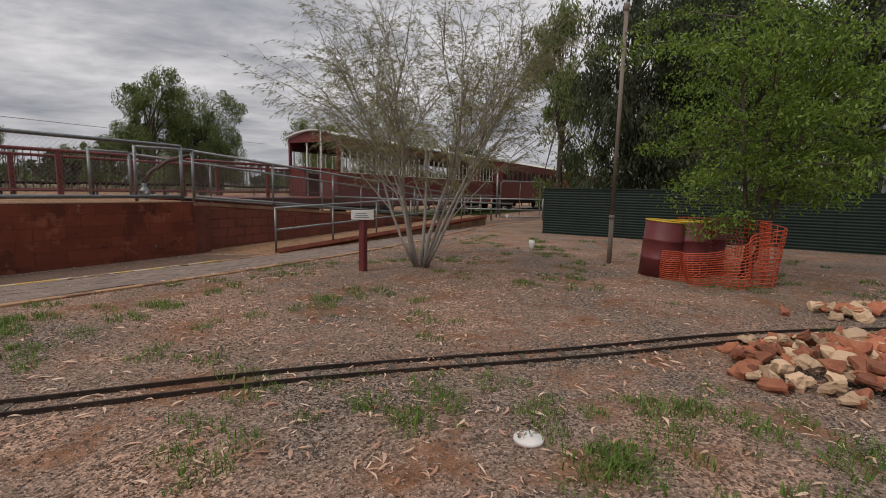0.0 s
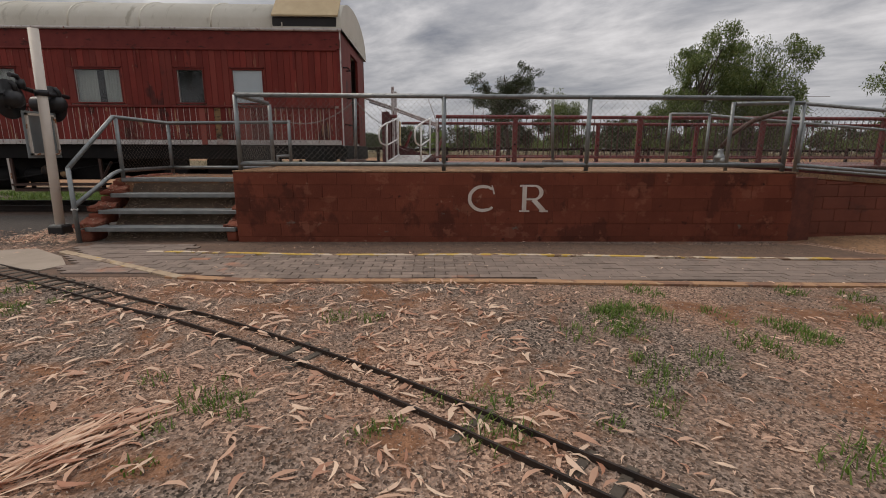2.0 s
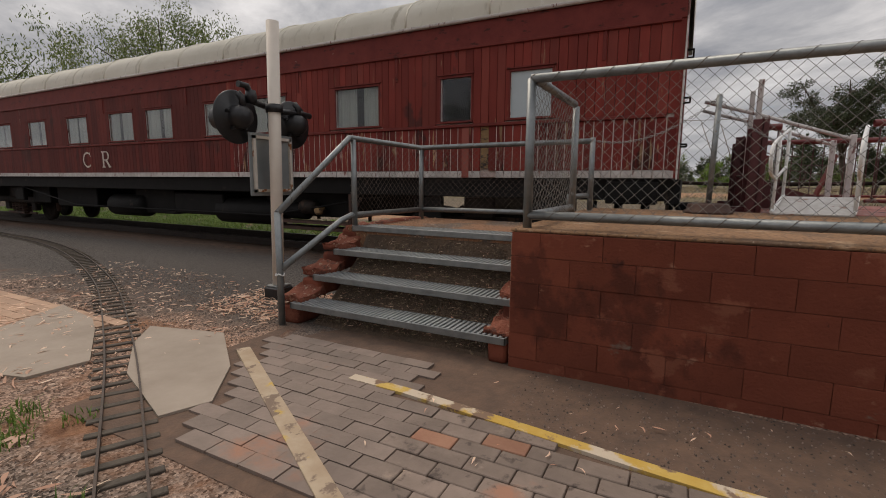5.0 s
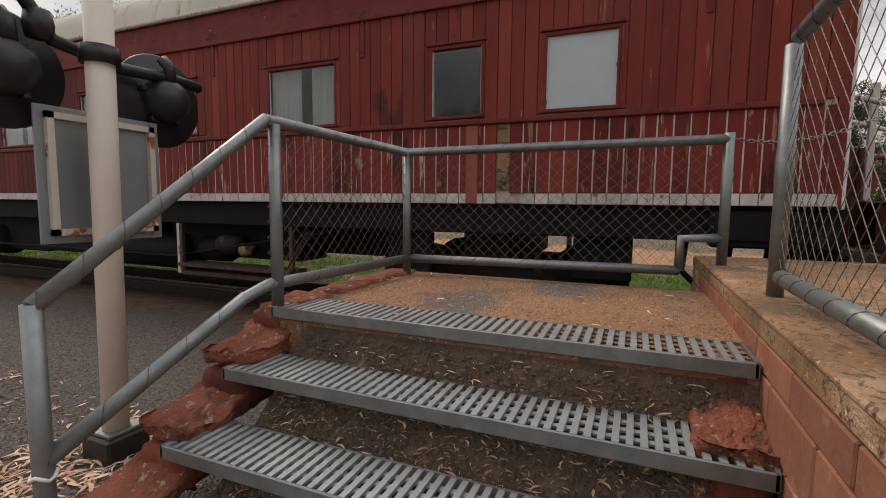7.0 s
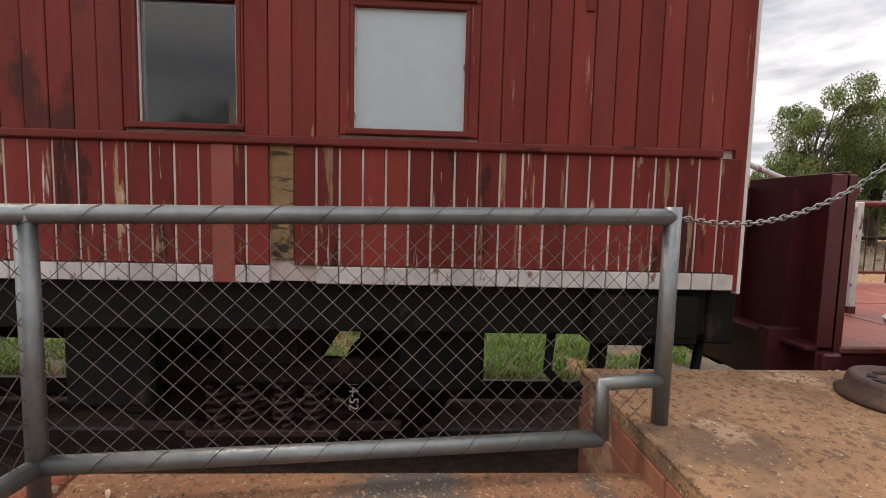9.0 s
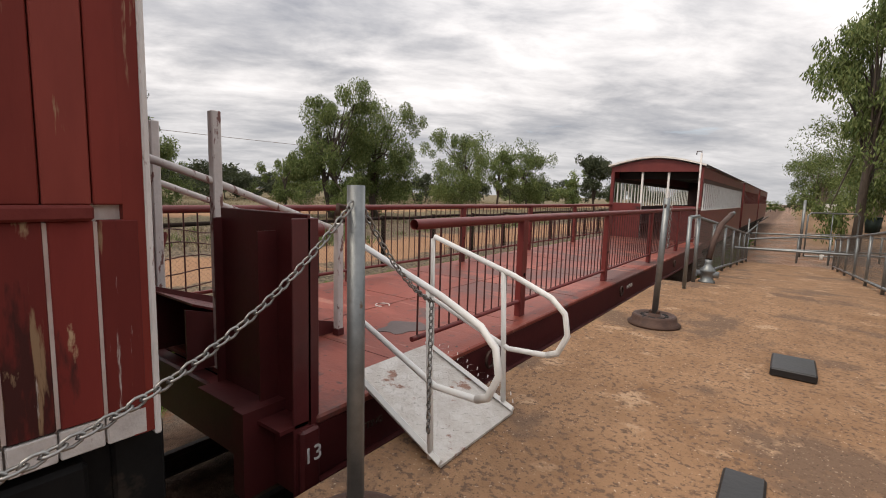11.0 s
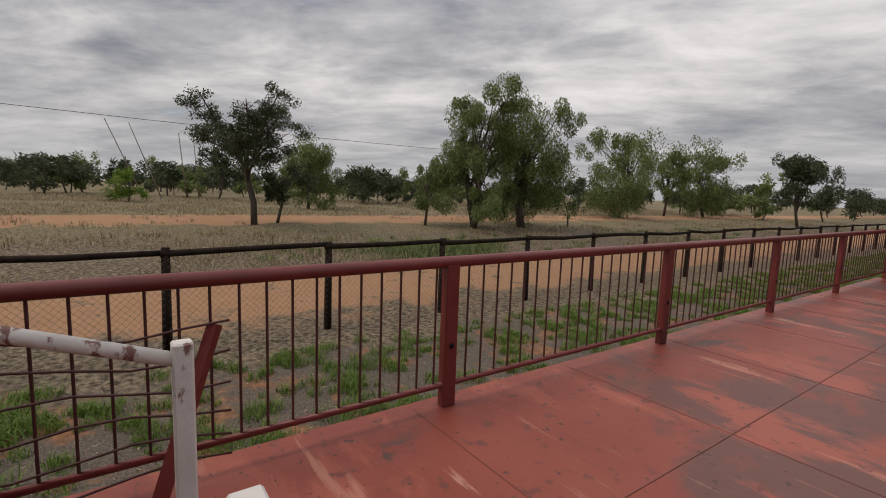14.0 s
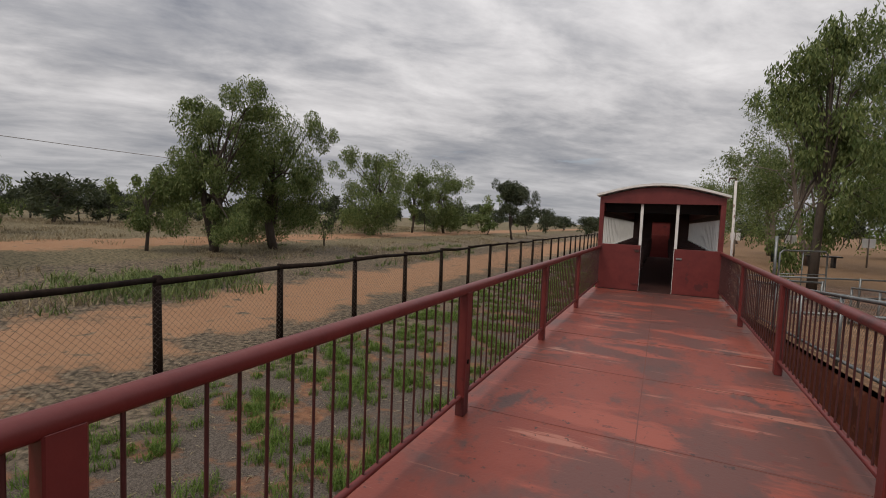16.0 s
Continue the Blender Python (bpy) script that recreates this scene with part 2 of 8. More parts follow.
M_WHITE = surf("white_paint", (0.66, 0.66, 0.64), (0.76, 0.76, 0.74), 4, 0.5, 0, 0.1, U, [((0.35, 0.28, 0.22), 0.74, 9, U)])
M_WORNWHITE = surf("chipped_white_paint", (0.55, 0.52, 0.5), (0.68, 0.65, 0.63), 5, 0.6, 0, 0.3, U, [((0.2, 0.10, 0.085), 0.565, 8, (2, 2, 0.7))])
M_CREAMPOLE = surf("cream_pole_paint", (0.58, 0.52, 0.45), (0.66, 0.6, 0.53), 3, 0.55, 0, 0.15, U, [((0.45, 0.37, 0.3), 0.66, 3, U)])
M_LETTER = surf("faded_white_letter", (0.52, 0.44, 0.38), (0.66, 0.59, 0.53), 8, 0.8, 0, 0.2, U, [((0.3, 0.14, 0.1), 0.68, 10, U)])
M_DECK = surf("red_painted_deck", (0.20, 0.046, 0.032), (0.27, 0.066, 0.045), 1.3, 0.45, 0, 0.2, U,
              [((0.135, 0.056, 0.048), 0.48, 0.55, (1.2, 0.7, 1)), ((0.31, 0.08, 0.055), 0.545, 1.0, (0.6, 1.6, 1)), ((0.105, 0.056, 0.051), 0.59, 1.5, (1.3, 0.7, 1)), ((0.37, 0.15, 0.11), 0.61, 1.8, (0.3, 3.0, 1)), ((0.15, 0.046, 0.037), 0.60, 8, U), ((0.075, 0.045, 0.042), 0.66, 2.6, (0.8, 1.5, 1)), ((0.42, 0.21, 0.16), 0.665, 3.5, (0.35, 2.5, 1)), ((0.05, 0.03, 0.028), 0.63, 14, U)], spot_soft=0.06, fine_scale=40, spec=0.3)
M_REDMETAL = surf("red_painted_steel", (0.115, 0.017, 0.017), (0.165, 0.028, 0.025), 4, 0.45, 0, 0.15, U, [((0.32, 0.17, 0.13), 0.73, 12, U), ((0.08, 0.018, 0.018), 0.62, 2, U)])
M_DARKRED = surf("dark_red_steel", (0.065, 0.012, 0.013), (0.10, 0.018, 0.018), 3, 0.45, 0, 0.15)
M_MAROON_ROD = surf("maroon_rod", (0.05, 0.016, 0.016), (0.085, 0.026, 0.024), 7, 0.5, 0.1, 0.1)
M_GRATE = surf("steel_grating", (0.27, 0.29, 0.30), (0.37, 0.39, 0.39), 6, 0.5, 0.6, 0.15, U, [((0.4, 0.16, 0.12), 0.70, 9, U)])
M_SOIL = surf("dry_soil", (0.065, 0.045, 0.032), (0.13, 0.085, 0.055), 7, 0.95, 0, 0.9, U, [((0.2, 0.14, 0.09), 0.6, 18, U)], fine_scale=50, bump_dist=0.03)
M_STONE = surf("red_sandstone", (0.24, 0.075, 0.04), (0.38, 0.15, 0.08), 5, 0.85, 0, 0.5, U, [((0.2, 0.07, 0.045), 0.6, 3, U)], vary=0.45, local=True)
M_PALESTONE = surf("pale_sandstone", (0.44, 0.29, 0.18), (0.55, 0.40, 0.27), 5, 0.85, 0, 0.5, U, [((0.40, 0.18, 0.10), 0.58, 3, U)], vary=0.25, local=True)
M_FENCELOG = surf("dark_weathered_log", (0.012, 0.008, 0.007), (0.032, 0.022, 0.017), 5, 0.9, 0, 0.5, (1, 1, 0.4), spec=0.1)
M_DRUM = surf("maroon_drum_paint", (0.115, 0.022, 0.026), (0.155, 0.032, 0.034), 4, 0.5, 0.0, 0.15, U, [((0.06, 0.03, 0.026), 0.68, 5, U)])
M_DRUMTOP = surf("yellow_drum_lid", (0.55, 0.36, 0.02), (0.65, 0.46, 0.05), 5, 0.5, 0, 0.1)
M_ORANGE = surf("orange_safety_net", (0.45, 0.06, 0.022), (0.55, 0.1, 0.04), 8, 0.5, 0, 0.0)
M_GREENSHEET = surf("green_corrugated_sheet", (0.008, 0.017, 0.014), (0.014, 0.026, 0.021), 2, 0.6, 0.0, 0.1, spec=0.25)
M_BRANCH = surf("pale_bark", (0.24, 0.22, 0.195), (0.36, 0.335, 0.30), 9, 0.8, 0, 0.4, (1, 1, 0.4))
M_BARK = surf("dark_bark", (0.045, 0.034, 0.026), (0.09, 0.07, 0.055), 6, 0.9, 0, 0.6, (1, 1, 0.3))
M_GUMBARK = surf("gum_bark", (0.13, 0.10, 0.08), (0.24, 0.20, 0.165), 4, 0.85, 0, 0.4, (1, 1, 0.3))
M_CURTAIN = surf("pale_green_curtain", (0.36, 0.40, 0.36), (0.50, 0.54, 0.49), 3, 0.9, 0, 0.3, (1, 14, 0.4))
M_BLIND = surf("white_window_panel", (0.38, 0.445, 0.475), (0.44, 0.505, 0.53), 2, 0.3, 0, 0.0, U, [((0.5, 0.57, 0.585), 0.62, 3, U)], spot_soft=0.2)
# near-black colour that stands in for shade in unlit openings and interiors
M_DARK = surf("interior_shade", (0.012, 0.012, 0.013), (0.022, 0.02, 0.02), 3, 0.8, 0, 0.0)
M_BLACKPAINT = surf("black_signal_paint", (0.012, 0.012, 0.013), (0.022, 0.022, 0.024), 6, 0.42, 0.2, 0.15)
M_GREYSIGN = surf("grey_sheet_metal", (0.20, 0.225, 0.235), (0.26, 0.285, 0.29), 3, 0.45, 0.4, 0.08)
M_RUSTFRAME = surf("rusty_white_frame", (0.5, 0.45, 0.4), (0.6, 0.56, 0.5), 6, 0.6, 0.1, 0.2, U, [((0.27, 0.10, 0.03), 0.55, 7, U)])
M_SLEEPER = surf("weathered_sleeper", (0.05, 0.04, 0.032), (0.1, 0.08, 0.06), 8, 0.9, 0, 0.5)
M_TIMBERPATCH = surf("bare_timber_patch", (0.17, 0.10, 0.045), (0.33, 0.21, 0.10), 6, 0.85, 0, 0.7, (1, 1, 1.6), [((0.03, 0.02, 0.014), 0.55, 4.2, (1, 1, 1.3)), ((0.07, 0.04, 0.025), 0.55, 11, (0.4, 0.4, 2.2))])
M_CREAMBOX = surf("cream_plastic", (0.6, 0.48, 0.24), (0.66, 0.54, 0.3), 3, 0.5, 0, 0.05)
M_CHAIN = surf("dull_chain_steel", (0.2, 0.2, 0.195), (0.32, 0.32, 0.31), 12, 0.4, 0.8, 0.0)
L_GUM = leafy("gum_leaves", (0.06, 0.10, 0.026), (0.215, 0.255, 0.09))
L_BRIGHT = leafy("bright_green_leaves", (0.065, 0.13, 0.014), (0.2, 0.29, 0.045))
L_DARK = leafy("dark_grey_leaves", (0.03, 0.043, 0.022), (0.085, 0.1, 0.05))
L_GREY = leafy("grey_green_leaves", (0.15, 0.155, 0.06), (0.30, 0.29, 0.14))
L_GRASS = leafy("green_grass", (0.06, 0.12, 0.016), (0.17, 0.25, 0.05))
L_STRAW = leafy("dry_grass", (0.15, 0.115, 0.065), (0.40, 0.33, 0.21))
L_LITTER = leafy("fallen_gum_leaves", (0.46, 0.22, 0.14), (0.86, 0.66, 0.50))
GLASS = bpy.data.materials.new("window_glass")
GLASS.use_nodes = True
gb = GLASS.node_tree.nodes["Principled BSDF"]
gb.inputs["Roughness"].default_value, gb.inputs["Transmission Weight"].default_value, gb.inputs["IOR"].default_value = 0.02, 1.0, 1.45


# ---- building blocks ----
class Mesh:
    """Collects boxes, tubes and faces in world coordinates."""

    def __init__(self):
        self.v, self.f, self.s = [], [], []

    def face(self, pts, smooth=False):
        i = len(self.v)
        self.v += [tuple(p) for p in pts]
        self.f.append(tuple(range(i, i + len(pts)))); self.s.append(smooth)
        return self

    def box(self, x0, x1, y0, y1, z0, z1, bevel=0.0):
        if bevel:
            return self.bevelled(x0, x1, y0, y1, z0, z1, bevel)
        i = len(self.v)
        self.v += [(x, y, z) for z in (z0, z1) for x, y in ((x0, y0), (x1, y0), (x1, y1), (x0, y1))]
        for q in ((0, 3, 2, 1), (4, 5, 6, 7), (0, 1, 5, 4), (1, 2, 6, 5), (2, 3, 7, 6), (3, 0, 4, 7)):
            self.f.append(tuple(i + k for k in q)); self.s.append(False)
        return self

    def bevelled(self, x0, x1, y0, y1, z0, z1, b):
        """A box with chamfered edges."""
        X, Y, Z = (x0, x1), (y0, y1), (z0, z1)
        s = (1, -1)
        i = len(self.v)
        idx = {}
        for a in (0, 1):
            for c in (0, 1):
                for d in (0, 1):
                    base = (X[a], Y[c], Z[d]); off = (b * s[a], b * s[c], b * s[d])
                    for k in range(3):
                        idx[a, c, d, k] = len(self.v)
                        self.v.append(tuple(base[j] + (0 if j == k else off[j]) for j in range(3)))
        def add(*q):
            self.f.append(q); self.s.append(False)
        for a in (0, 1):
            q = [idx[a, 0, 0, 0], idx[a, 1, 0, 0], idx[a, 1, 1, 0], idx[a, 0, 1, 0]]; add(*(q if a else q[::-1]))
            q = [idx[0, a, 0, 1], idx[0, a, 1, 1], idx[1, a, 1, 1], idx[1, a, 0, 1]]; add(*(q if a else q[::-1]))
            q = [idx[0, 0, a, 2], idx[1, 0, a, 2], idx[1, 1, a, 2], idx[0, 1, a, 2]]; add(*(q if a else q[::-1]))
        for a in (0, 1):
            for c in (0, 1):
                q = [idx[a, c, 0, 0], idx[a, c, 1, 0], idx[a, c, 1, 1], idx[a, c, 0, 1]]; add(*(q if a == c else q[::-1]))
                q = [idx[a, 0, c, 0], idx[a, 0, c, 2], idx[a, 1, c, 2], idx[a, 1, c, 0]]; add(*(q if a != c else q[::-1]))
                q = [idx[0, a, c, 1], idx[1, a, c, 1], idx[1, a, c, 2], idx[0, a, c, 2]]; add(*(q if a != c else q[::-1]))
                for d in (0, 1):
                    q = [idx[a, c, d, 0], idx[a, c, d, 1], idx[a, c, d, 2]]; add(*(q if (a + c + d) % 2 else q[::-1]))
        return self

    def tube(self, pts, r, n=8, closed=True, r2=None, smooth=True):
        """A round bar along a line of points, its radius running from r to r2."""
        pts = [Vector(p) for p in pts]
        r2 = r if r2 is None else r2
        i, last = len(self.v), len(pts) - 1
        ref = None
        for k, p in enumerate(pts):
            d = (pts[min(k + 1, last)] - pts[max(k - 1, 0)])
            d = d.normalized() if d.length > 1e-9 else Vector((0, 0, 1))
            if ref is None:
                ref = Vector((0, 0, 1)) if abs(d.z) < 0.9 else Vector((1, 0, 0))
            a = (ref - d * ref.dot(d)).normalized()
            ref = a
            b = d.cross(a)
            rr = r + (r2 - r) * k / max(last, 1)
            self.v += [tuple(p + rr * (math.cos(2 * math.pi * j / n) * a + math.sin(2 * math.pi * j / n) * b)) for j in range(n)]
        for k in range(last):
            for j in range(n):
                o, o2 = i + k * n, i + (k + 1) * n
                self.f.append((o + j, o + (j + 1) % n, o2 + (j + 1) % n, o2 + j)); self.s.append(smooth)
        if closed:
            self.f.append(tuple(i + j for j in range(n))[::-1]); self.s.append(False)
            self.f.append(tuple(i + last * n + j for j in range(n))); self.s.append(False)
        return self

    def lathe(self, centre, profile, n=24, axis="z", smooth=True):
        """A turned shape: profile of (radius, height) from bottom to top."""
        c = Vector(centre); i = len(self.v)
        for r, h in profile:
            for j in range(n):
                a = 2 * math.pi * j / n
                p = (r * math.cos(a), r * math.sin(a), h)
                if axis == "x": p = (h, p[0], p[1])
                if axis == "y": p = (p[1], h, p[0])
                self.v.append(tuple(c + Vector(p)))
        for k in range(len(profile) - 1):
            for j in range(n):
                o, o2 = i + k * n, i + (k + 1) * n
                self.f.append((o + j, o + (j + 1) % n, o2 + (j + 1) % n, o2 + j)); self.s.append(smooth)
        return self

    def sheet(self, poly, z0, z1):
        """A slab over a polygon in plan."""
        i, n = len(self.v), len(poly)
        self.v += [(x, y, z0) for x, y in poly] + [(x, y, z1) for x, y in poly]
        self.f.append(tuple(range(i, i + n))[::-1]); self.f.append(tuple(range(i + n, i + 2 * n)))
        self.s += [False, False]
        for k in range(n):
            self.f.append((i + k, i + (k + 1) % n, i + n + (k + 1) % n, i + n + k)); self.s.append(False)
        return self

    def data(self, name, off=(0, 0, 0)):
        me = bpy.data.meshes.new(name)
        v = np.array(self.v, dtype=float).reshape(-1, 3) - np.array(off)
        me.from_pydata(v.tolist(), [], self.f)
        me.polygons.foreach_set("use_smooth", self.s)
        me.update()
        return me


def thing(name, at, label, category, group="", kind=""):
    ob = new(name)
    ob.location = at
    ob.empty_display_size = 0.2
    return tagged(ob, label, category, group, kind)


def root_place(ob):
    v = Vector(ob.location)
    while ob.parent:
        ob = ob.parent
        v = v + Vector(ob.location)
    return v


def part(name, m, material, parent, label="", kind=""):
    """One mesh object under a thing or a part; m is in world coordinates."""
    off = root_place(parent) if parent else Vector((0, 0, 0))
    me = m.data(name, off)
    me.materials.append(material)
    ob = new(name, me)
    ob.parent = parent
    return tagged(ob, label, "", "", kind)


def solid(name, m, material, label, category, kind="", group="", at=None):
    """A thing that is one mesh, its origin at the given place."""
    at = at if at is not None else (0, 0, 0)
    me = m.data(name, at)
    me.materials.append(material)
    ob = new(name, me)
    ob.location = at
    return tagged(ob, label, category, group, kind)


def piece(name, me, at, parent, rot=0.0):
    """One of many alike pieces on shared mesh data."""
    ob = new(name, me)
    ob.parent = parent
    ob.location = Vector(at) - (root_place(parent) if parent else Vector((0, 0, 0)))
    ob.rotation_euler = (0, 0, rot)
    return ob


def mesh_data(name, m, material):
    me = m.data(name)
    me.materials.append(material)
    return me


def chain_link(m, p, q, h0, h1, pitch=0.075, r=0.0016, slope_top=0.0):
    """Diagonal wires of a chain-link panel between the uprights at p and q (x, y, z of the foot), from h0 to h1 above the foot."""
    p, q = Vector(p), Vector(q)
    length = (Vector((q.x, q.y, 0)) - Vector((p.x, p.y, 0))).length
    h = h1 - h0
    n = int((length + h) / pitch)
    for k in range(-int(h / pitch) - 1, n):
        for way in (1, -1):
            s0, s1 = k * pitch, k * pitch + h
            a, b = (s0, 0.0), (s1, h)
            lo, hi = max(0.0, s0), min(length, s1)
            if hi - lo < 0.02:
                continue
            pts = []
            for s in (lo, hi):
                t = s - s0
                hh = h0 + (t if way == 1 else h - t)
                pts.append(p.lerp(q, s / length) + Vector((0, 0, hh)))
            m.tube(pts, r, 3, False, smooth=False)


# ---- ground ----
def smooth(a, b, x):
    t = min(1.0, max(0.0, (x - a) / (b - a)))
    return t * t * (3 - 2 * t)


def ground_z(x, y):
    """Level yard; lower beyond the train, rising gently to the west."""
    z = -0.32 * smooth(-11.2, -16.5, x) + 0.95 * smooth(-21.0, -42.0, x)
    z -= 0.10 * math.exp(-((x + 13.2) / 1.6) ** 2)
    z += 0.012 * noise.noise((x * 0.9, y * 0.9, 0)) * smooth(-12, -9, x)
    return z


def ground_sheet():
    m = Mesh()
    xs = [-900, -500, -300, -200, -140, -100, -80] + [-70 + 2.0 * i for i in range(24)] + [-22 + 0.5 * i for i in range(56)] + [6.5, 8, 11, 15, 20, 30, 50, 80, 140, 300, 900]
    ys = [-900, -400, -200, -100, -60, -40, -30, -24] + [-20 + 1.0 * i for i in range(48)] + [29, 32, 36, 40, 48, 56, 66, 80, 100, 140, 200, 400, 900]
    n = len(xs)
    for y in ys:
        for x in xs:
            m.v.append((x, y, ground_z(x, y)))
    for j in range(len(ys) - 1):
        for i in range(n - 1):
            m.f.append((j * n + i, j * n + i + 1, (j + 1) * n + i + 1, (j + 1) * n + i)); m.s.append(True)
    return m


def ground_material():
    """Gravel, red soil, dry paddock and dirt roads, by where they lie."""
    mt = bpy.data.materials.new("yard_ground")
    mt.use_nodes = True
    n, l = mt.node_tree.nodes, mt.node_tree.links
    b = n["Principled BSDF"]; b.inputs["Roughness"].default_value = 0.95; b.inputs["Specular IOR Level"].default_value = 0.2
    pos = n.new("ShaderNodeNewGeometry").outputs["Position"]
    xyz = n.new("ShaderNodeSeparateXYZ"); l.new(pos, xyz.inputs[0])

    def noise_tex(scale, detail=5, dist=0.0):
        t = n.new("ShaderNodeTexNoise"); t.inputs["Scale"].default_value = scale; t.inputs["Detail"].default_value = detail
        t.inputs["Roughness"].default_value = 0.65; t.inputs["Distortion"].default_value = dist
        l.new(pos, t.inputs["Vector"])
        return t.outputs["Fac"]

    def rng(src, a, c, lo=0.0, hi=1.0):
        r = n.new("ShaderNodeMapRange"); r.inputs["From Min"].default_value = a; r.inputs["From Max"].default_value = c
        r.inputs["To Min"].default_value = lo; r.inputs["To Max"].default_value = hi
        l.new(src, r.inputs[0])
        return r.outputs[0]

    def mix(fac, a, c):
        m = n.new("ShaderNodeMix"); m.data_type = "RGBA"
        l.new(fac, m.inputs[0])
        for i, v in ((6, a), (7, c)):
            if isinstance(v, tuple):
                m.inputs[i].default_value = (*v, 1)
            else:
                l.new(v, m.inputs[i])
        return m.outputs[2]

    def op(kind, a, c):
        m = n.new("ShaderNodeMath"); m.operation = kind
        for i, v in enumerate((a, c)):
            if isinstance(v, float):
                m.inputs[i].default_value = v
            else:
                l.new(v, m.inputs[i])
        return m.outputs[0]

    vor = n.new("ShaderNodeTexVoronoi"); vor.inputs["Scale"].default_value = 75; l.new(pos, vor.inputs["Vector"])
    grit = n.new("ShaderNodeSeparateColor"); l.new(vor.outputs["Color"], grit.inputs[0])
    wob = noise_tex(0.55, 5)
    mid = noise_tex(1.6, 6, 0.4)
    small = noise_tex(9, 5)
    gravel = mix(rng(grit.outputs[0], 0.2, 0.95), (0.05, 0.038, 0.03), (0.38, 0.29, 0.235))
    pink = mix(rng(grit.outputs[1], 0.15, 0.95), (0.10, 0.058, 0.041), (0.56, 0.37, 0.27))
    yard = mix(rng(wob, 0.42, 0.58), gravel, pink)
    soil = mix(rng(small, 0.3, 0.7), (0.13, 0.062, 0.036), (0.34, 0.175, 0.10))
    yard = mix(rng(mid, 0.51, 0.63), yard, soil)
    # grey asphalt grit by the train
    asphalt = mix(grit.outputs[2], (0.038, 0.034, 0.032), (0.15, 0.132, 0.12))
    near_train = op("MULTIPLY", rng(op("ADD", xyz.outputs["X"], op("MULTIPLY", wob, 1.4)), -7.0, -7.9), rng(xyz.outputs["Y"], -2.6, -4.2))
    yard = mix(near_train, yard, asphalt)
    # soil under the train, its colour darkened for the shadow beneath the deck
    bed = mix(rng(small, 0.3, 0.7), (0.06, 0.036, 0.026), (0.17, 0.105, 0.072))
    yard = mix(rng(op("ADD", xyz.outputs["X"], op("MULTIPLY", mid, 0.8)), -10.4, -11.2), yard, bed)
    # west paddock
    wx = op("ADD", xyz.outputs["X"], op("MULTIPLY", op("SUBTRACT", wob, 0.5), 5.0))
    wx = op("ADD", wx, op("MULTIPLY", op("SUBTRACT", mid, 0.5), 1.6))
    grey = mix(grit.outputs[0], (0.06, 0.05, 0.041), (0.18, 0.15, 0.125))
    litter = mix(rng(small, 0.38, 0.62), (0.05, 0.042, 0.03), (0.26, 0.205, 0.145))
    dry = mix(rng(small, 0.38, 0.6), (0.075, 0.064, 0.038), (0.25, 0.205, 0.125))
    dirt = mix(mid, (0.29, 0.155, 0.085), (0.42, 0.255, 0.155))
    dirt = mix(rng(mid, 0.60, 0.68), dirt, litter)
    west = mix(rng(mid, 0.52, 0.62), grey, soil)
    west = mix(rng(wx, -18.6, -19.4), west, litter)
    west = mix(rng(wx, -21.4, -22.0), west, dirt)
    west = mix(rng(wx, -25.2, -26.0), west, litter)
    west = mix(rng(wx, -32.0, -33.0), west, dry)
    west = mix(op("MULTIPLY", rng(wx, -36.0, -36.6), rng(wx, -41.0, -40.4)), west, dirt)
    col = mix(rng(xyz.outputs["X"], -14.4, -14.9), yard, west)
    # sandy yard north of the station
    sandy = mix(mid, (0.2, 0.12, 0.066), (0.28, 0.18, 0.11))
    north = op("MULTIPLY", rng(xyz.outputs["Y"], 26.0, 30.0), rng(xyz.outputs["X"], -9.5, -8.5))
    col = mix(north, col, sandy)
    l.new(col, b.inputs["Base Color"])
    bp = n.new("ShaderNodeBump"); bp.inputs["Strength"].default_value = 1.0; bp.inputs["Distance"].default_value = 0.02
    hgt = op("ADD", op("MULTIPLY", vor.outputs["Distance"], 0.6), small)
    l.new(hgt, bp.inputs["Height"]); l.new(bp.outputs[0], b.inputs["Normal"])
    return mt


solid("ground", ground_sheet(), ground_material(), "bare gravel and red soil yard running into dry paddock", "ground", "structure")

# ---- platform ----
PX0, PX1, PY0, PY1, PZ = -11.28, -8.30, -2.17, 5.55, 0.975
plat = thing("platform", (-9.8, 1.7, 0), "raised platform of red-painted blocks with dusty concrete top", "platform", kind="structure")
part("platform_core", Mesh().box(PX0 + 0.02, PX1 + 0.003, PY0 + 0.02, PY1 + 0.3, -0.15, PZ - 0.077), M_MORTAR, plat)
part("platform_slab", Mesh().box(PX0, PX1 + 0.004, PY0 - 0.012, PY1, PZ - 0.022, PZ, 0.007).box(PX0, PX1 - 0.055, PY0 - 0.012, PY1, PZ - 0.075, PZ - 0.022), M_CONC, plat, "dusty orange-brown concrete slab")

# ramp that falls away from the platform
RX0, RX1, RY1 = -10.95, -8.52, 17.0
ramp_ob = thing("access_ramp", (-9.7, 11, 0), "concrete access ramp behind a red-painted block wall", "ramp", kind="structure")
rm = Mesh()
for x, zt in ((RX0, 0), (RX1, 0)):
    rm.v += [(x, PY1, -0.1), (x, RY1, -0.1), (x, RY1, 0.12), (x, PY1, PZ - 0.004)]
for q in ((3, 2, 6, 7), (0, 4, 5, 1), (0, 1, 2, 3)[::-1], (4, 5, 6, 7)[::1], (1, 5, 6, 2), (0, 3, 7, 4)):
    rm.f.append(q); rm.s.append(False)
part("ramp_slab", rm, M_BLOCK, ramp_ob)
rt = Mesh()
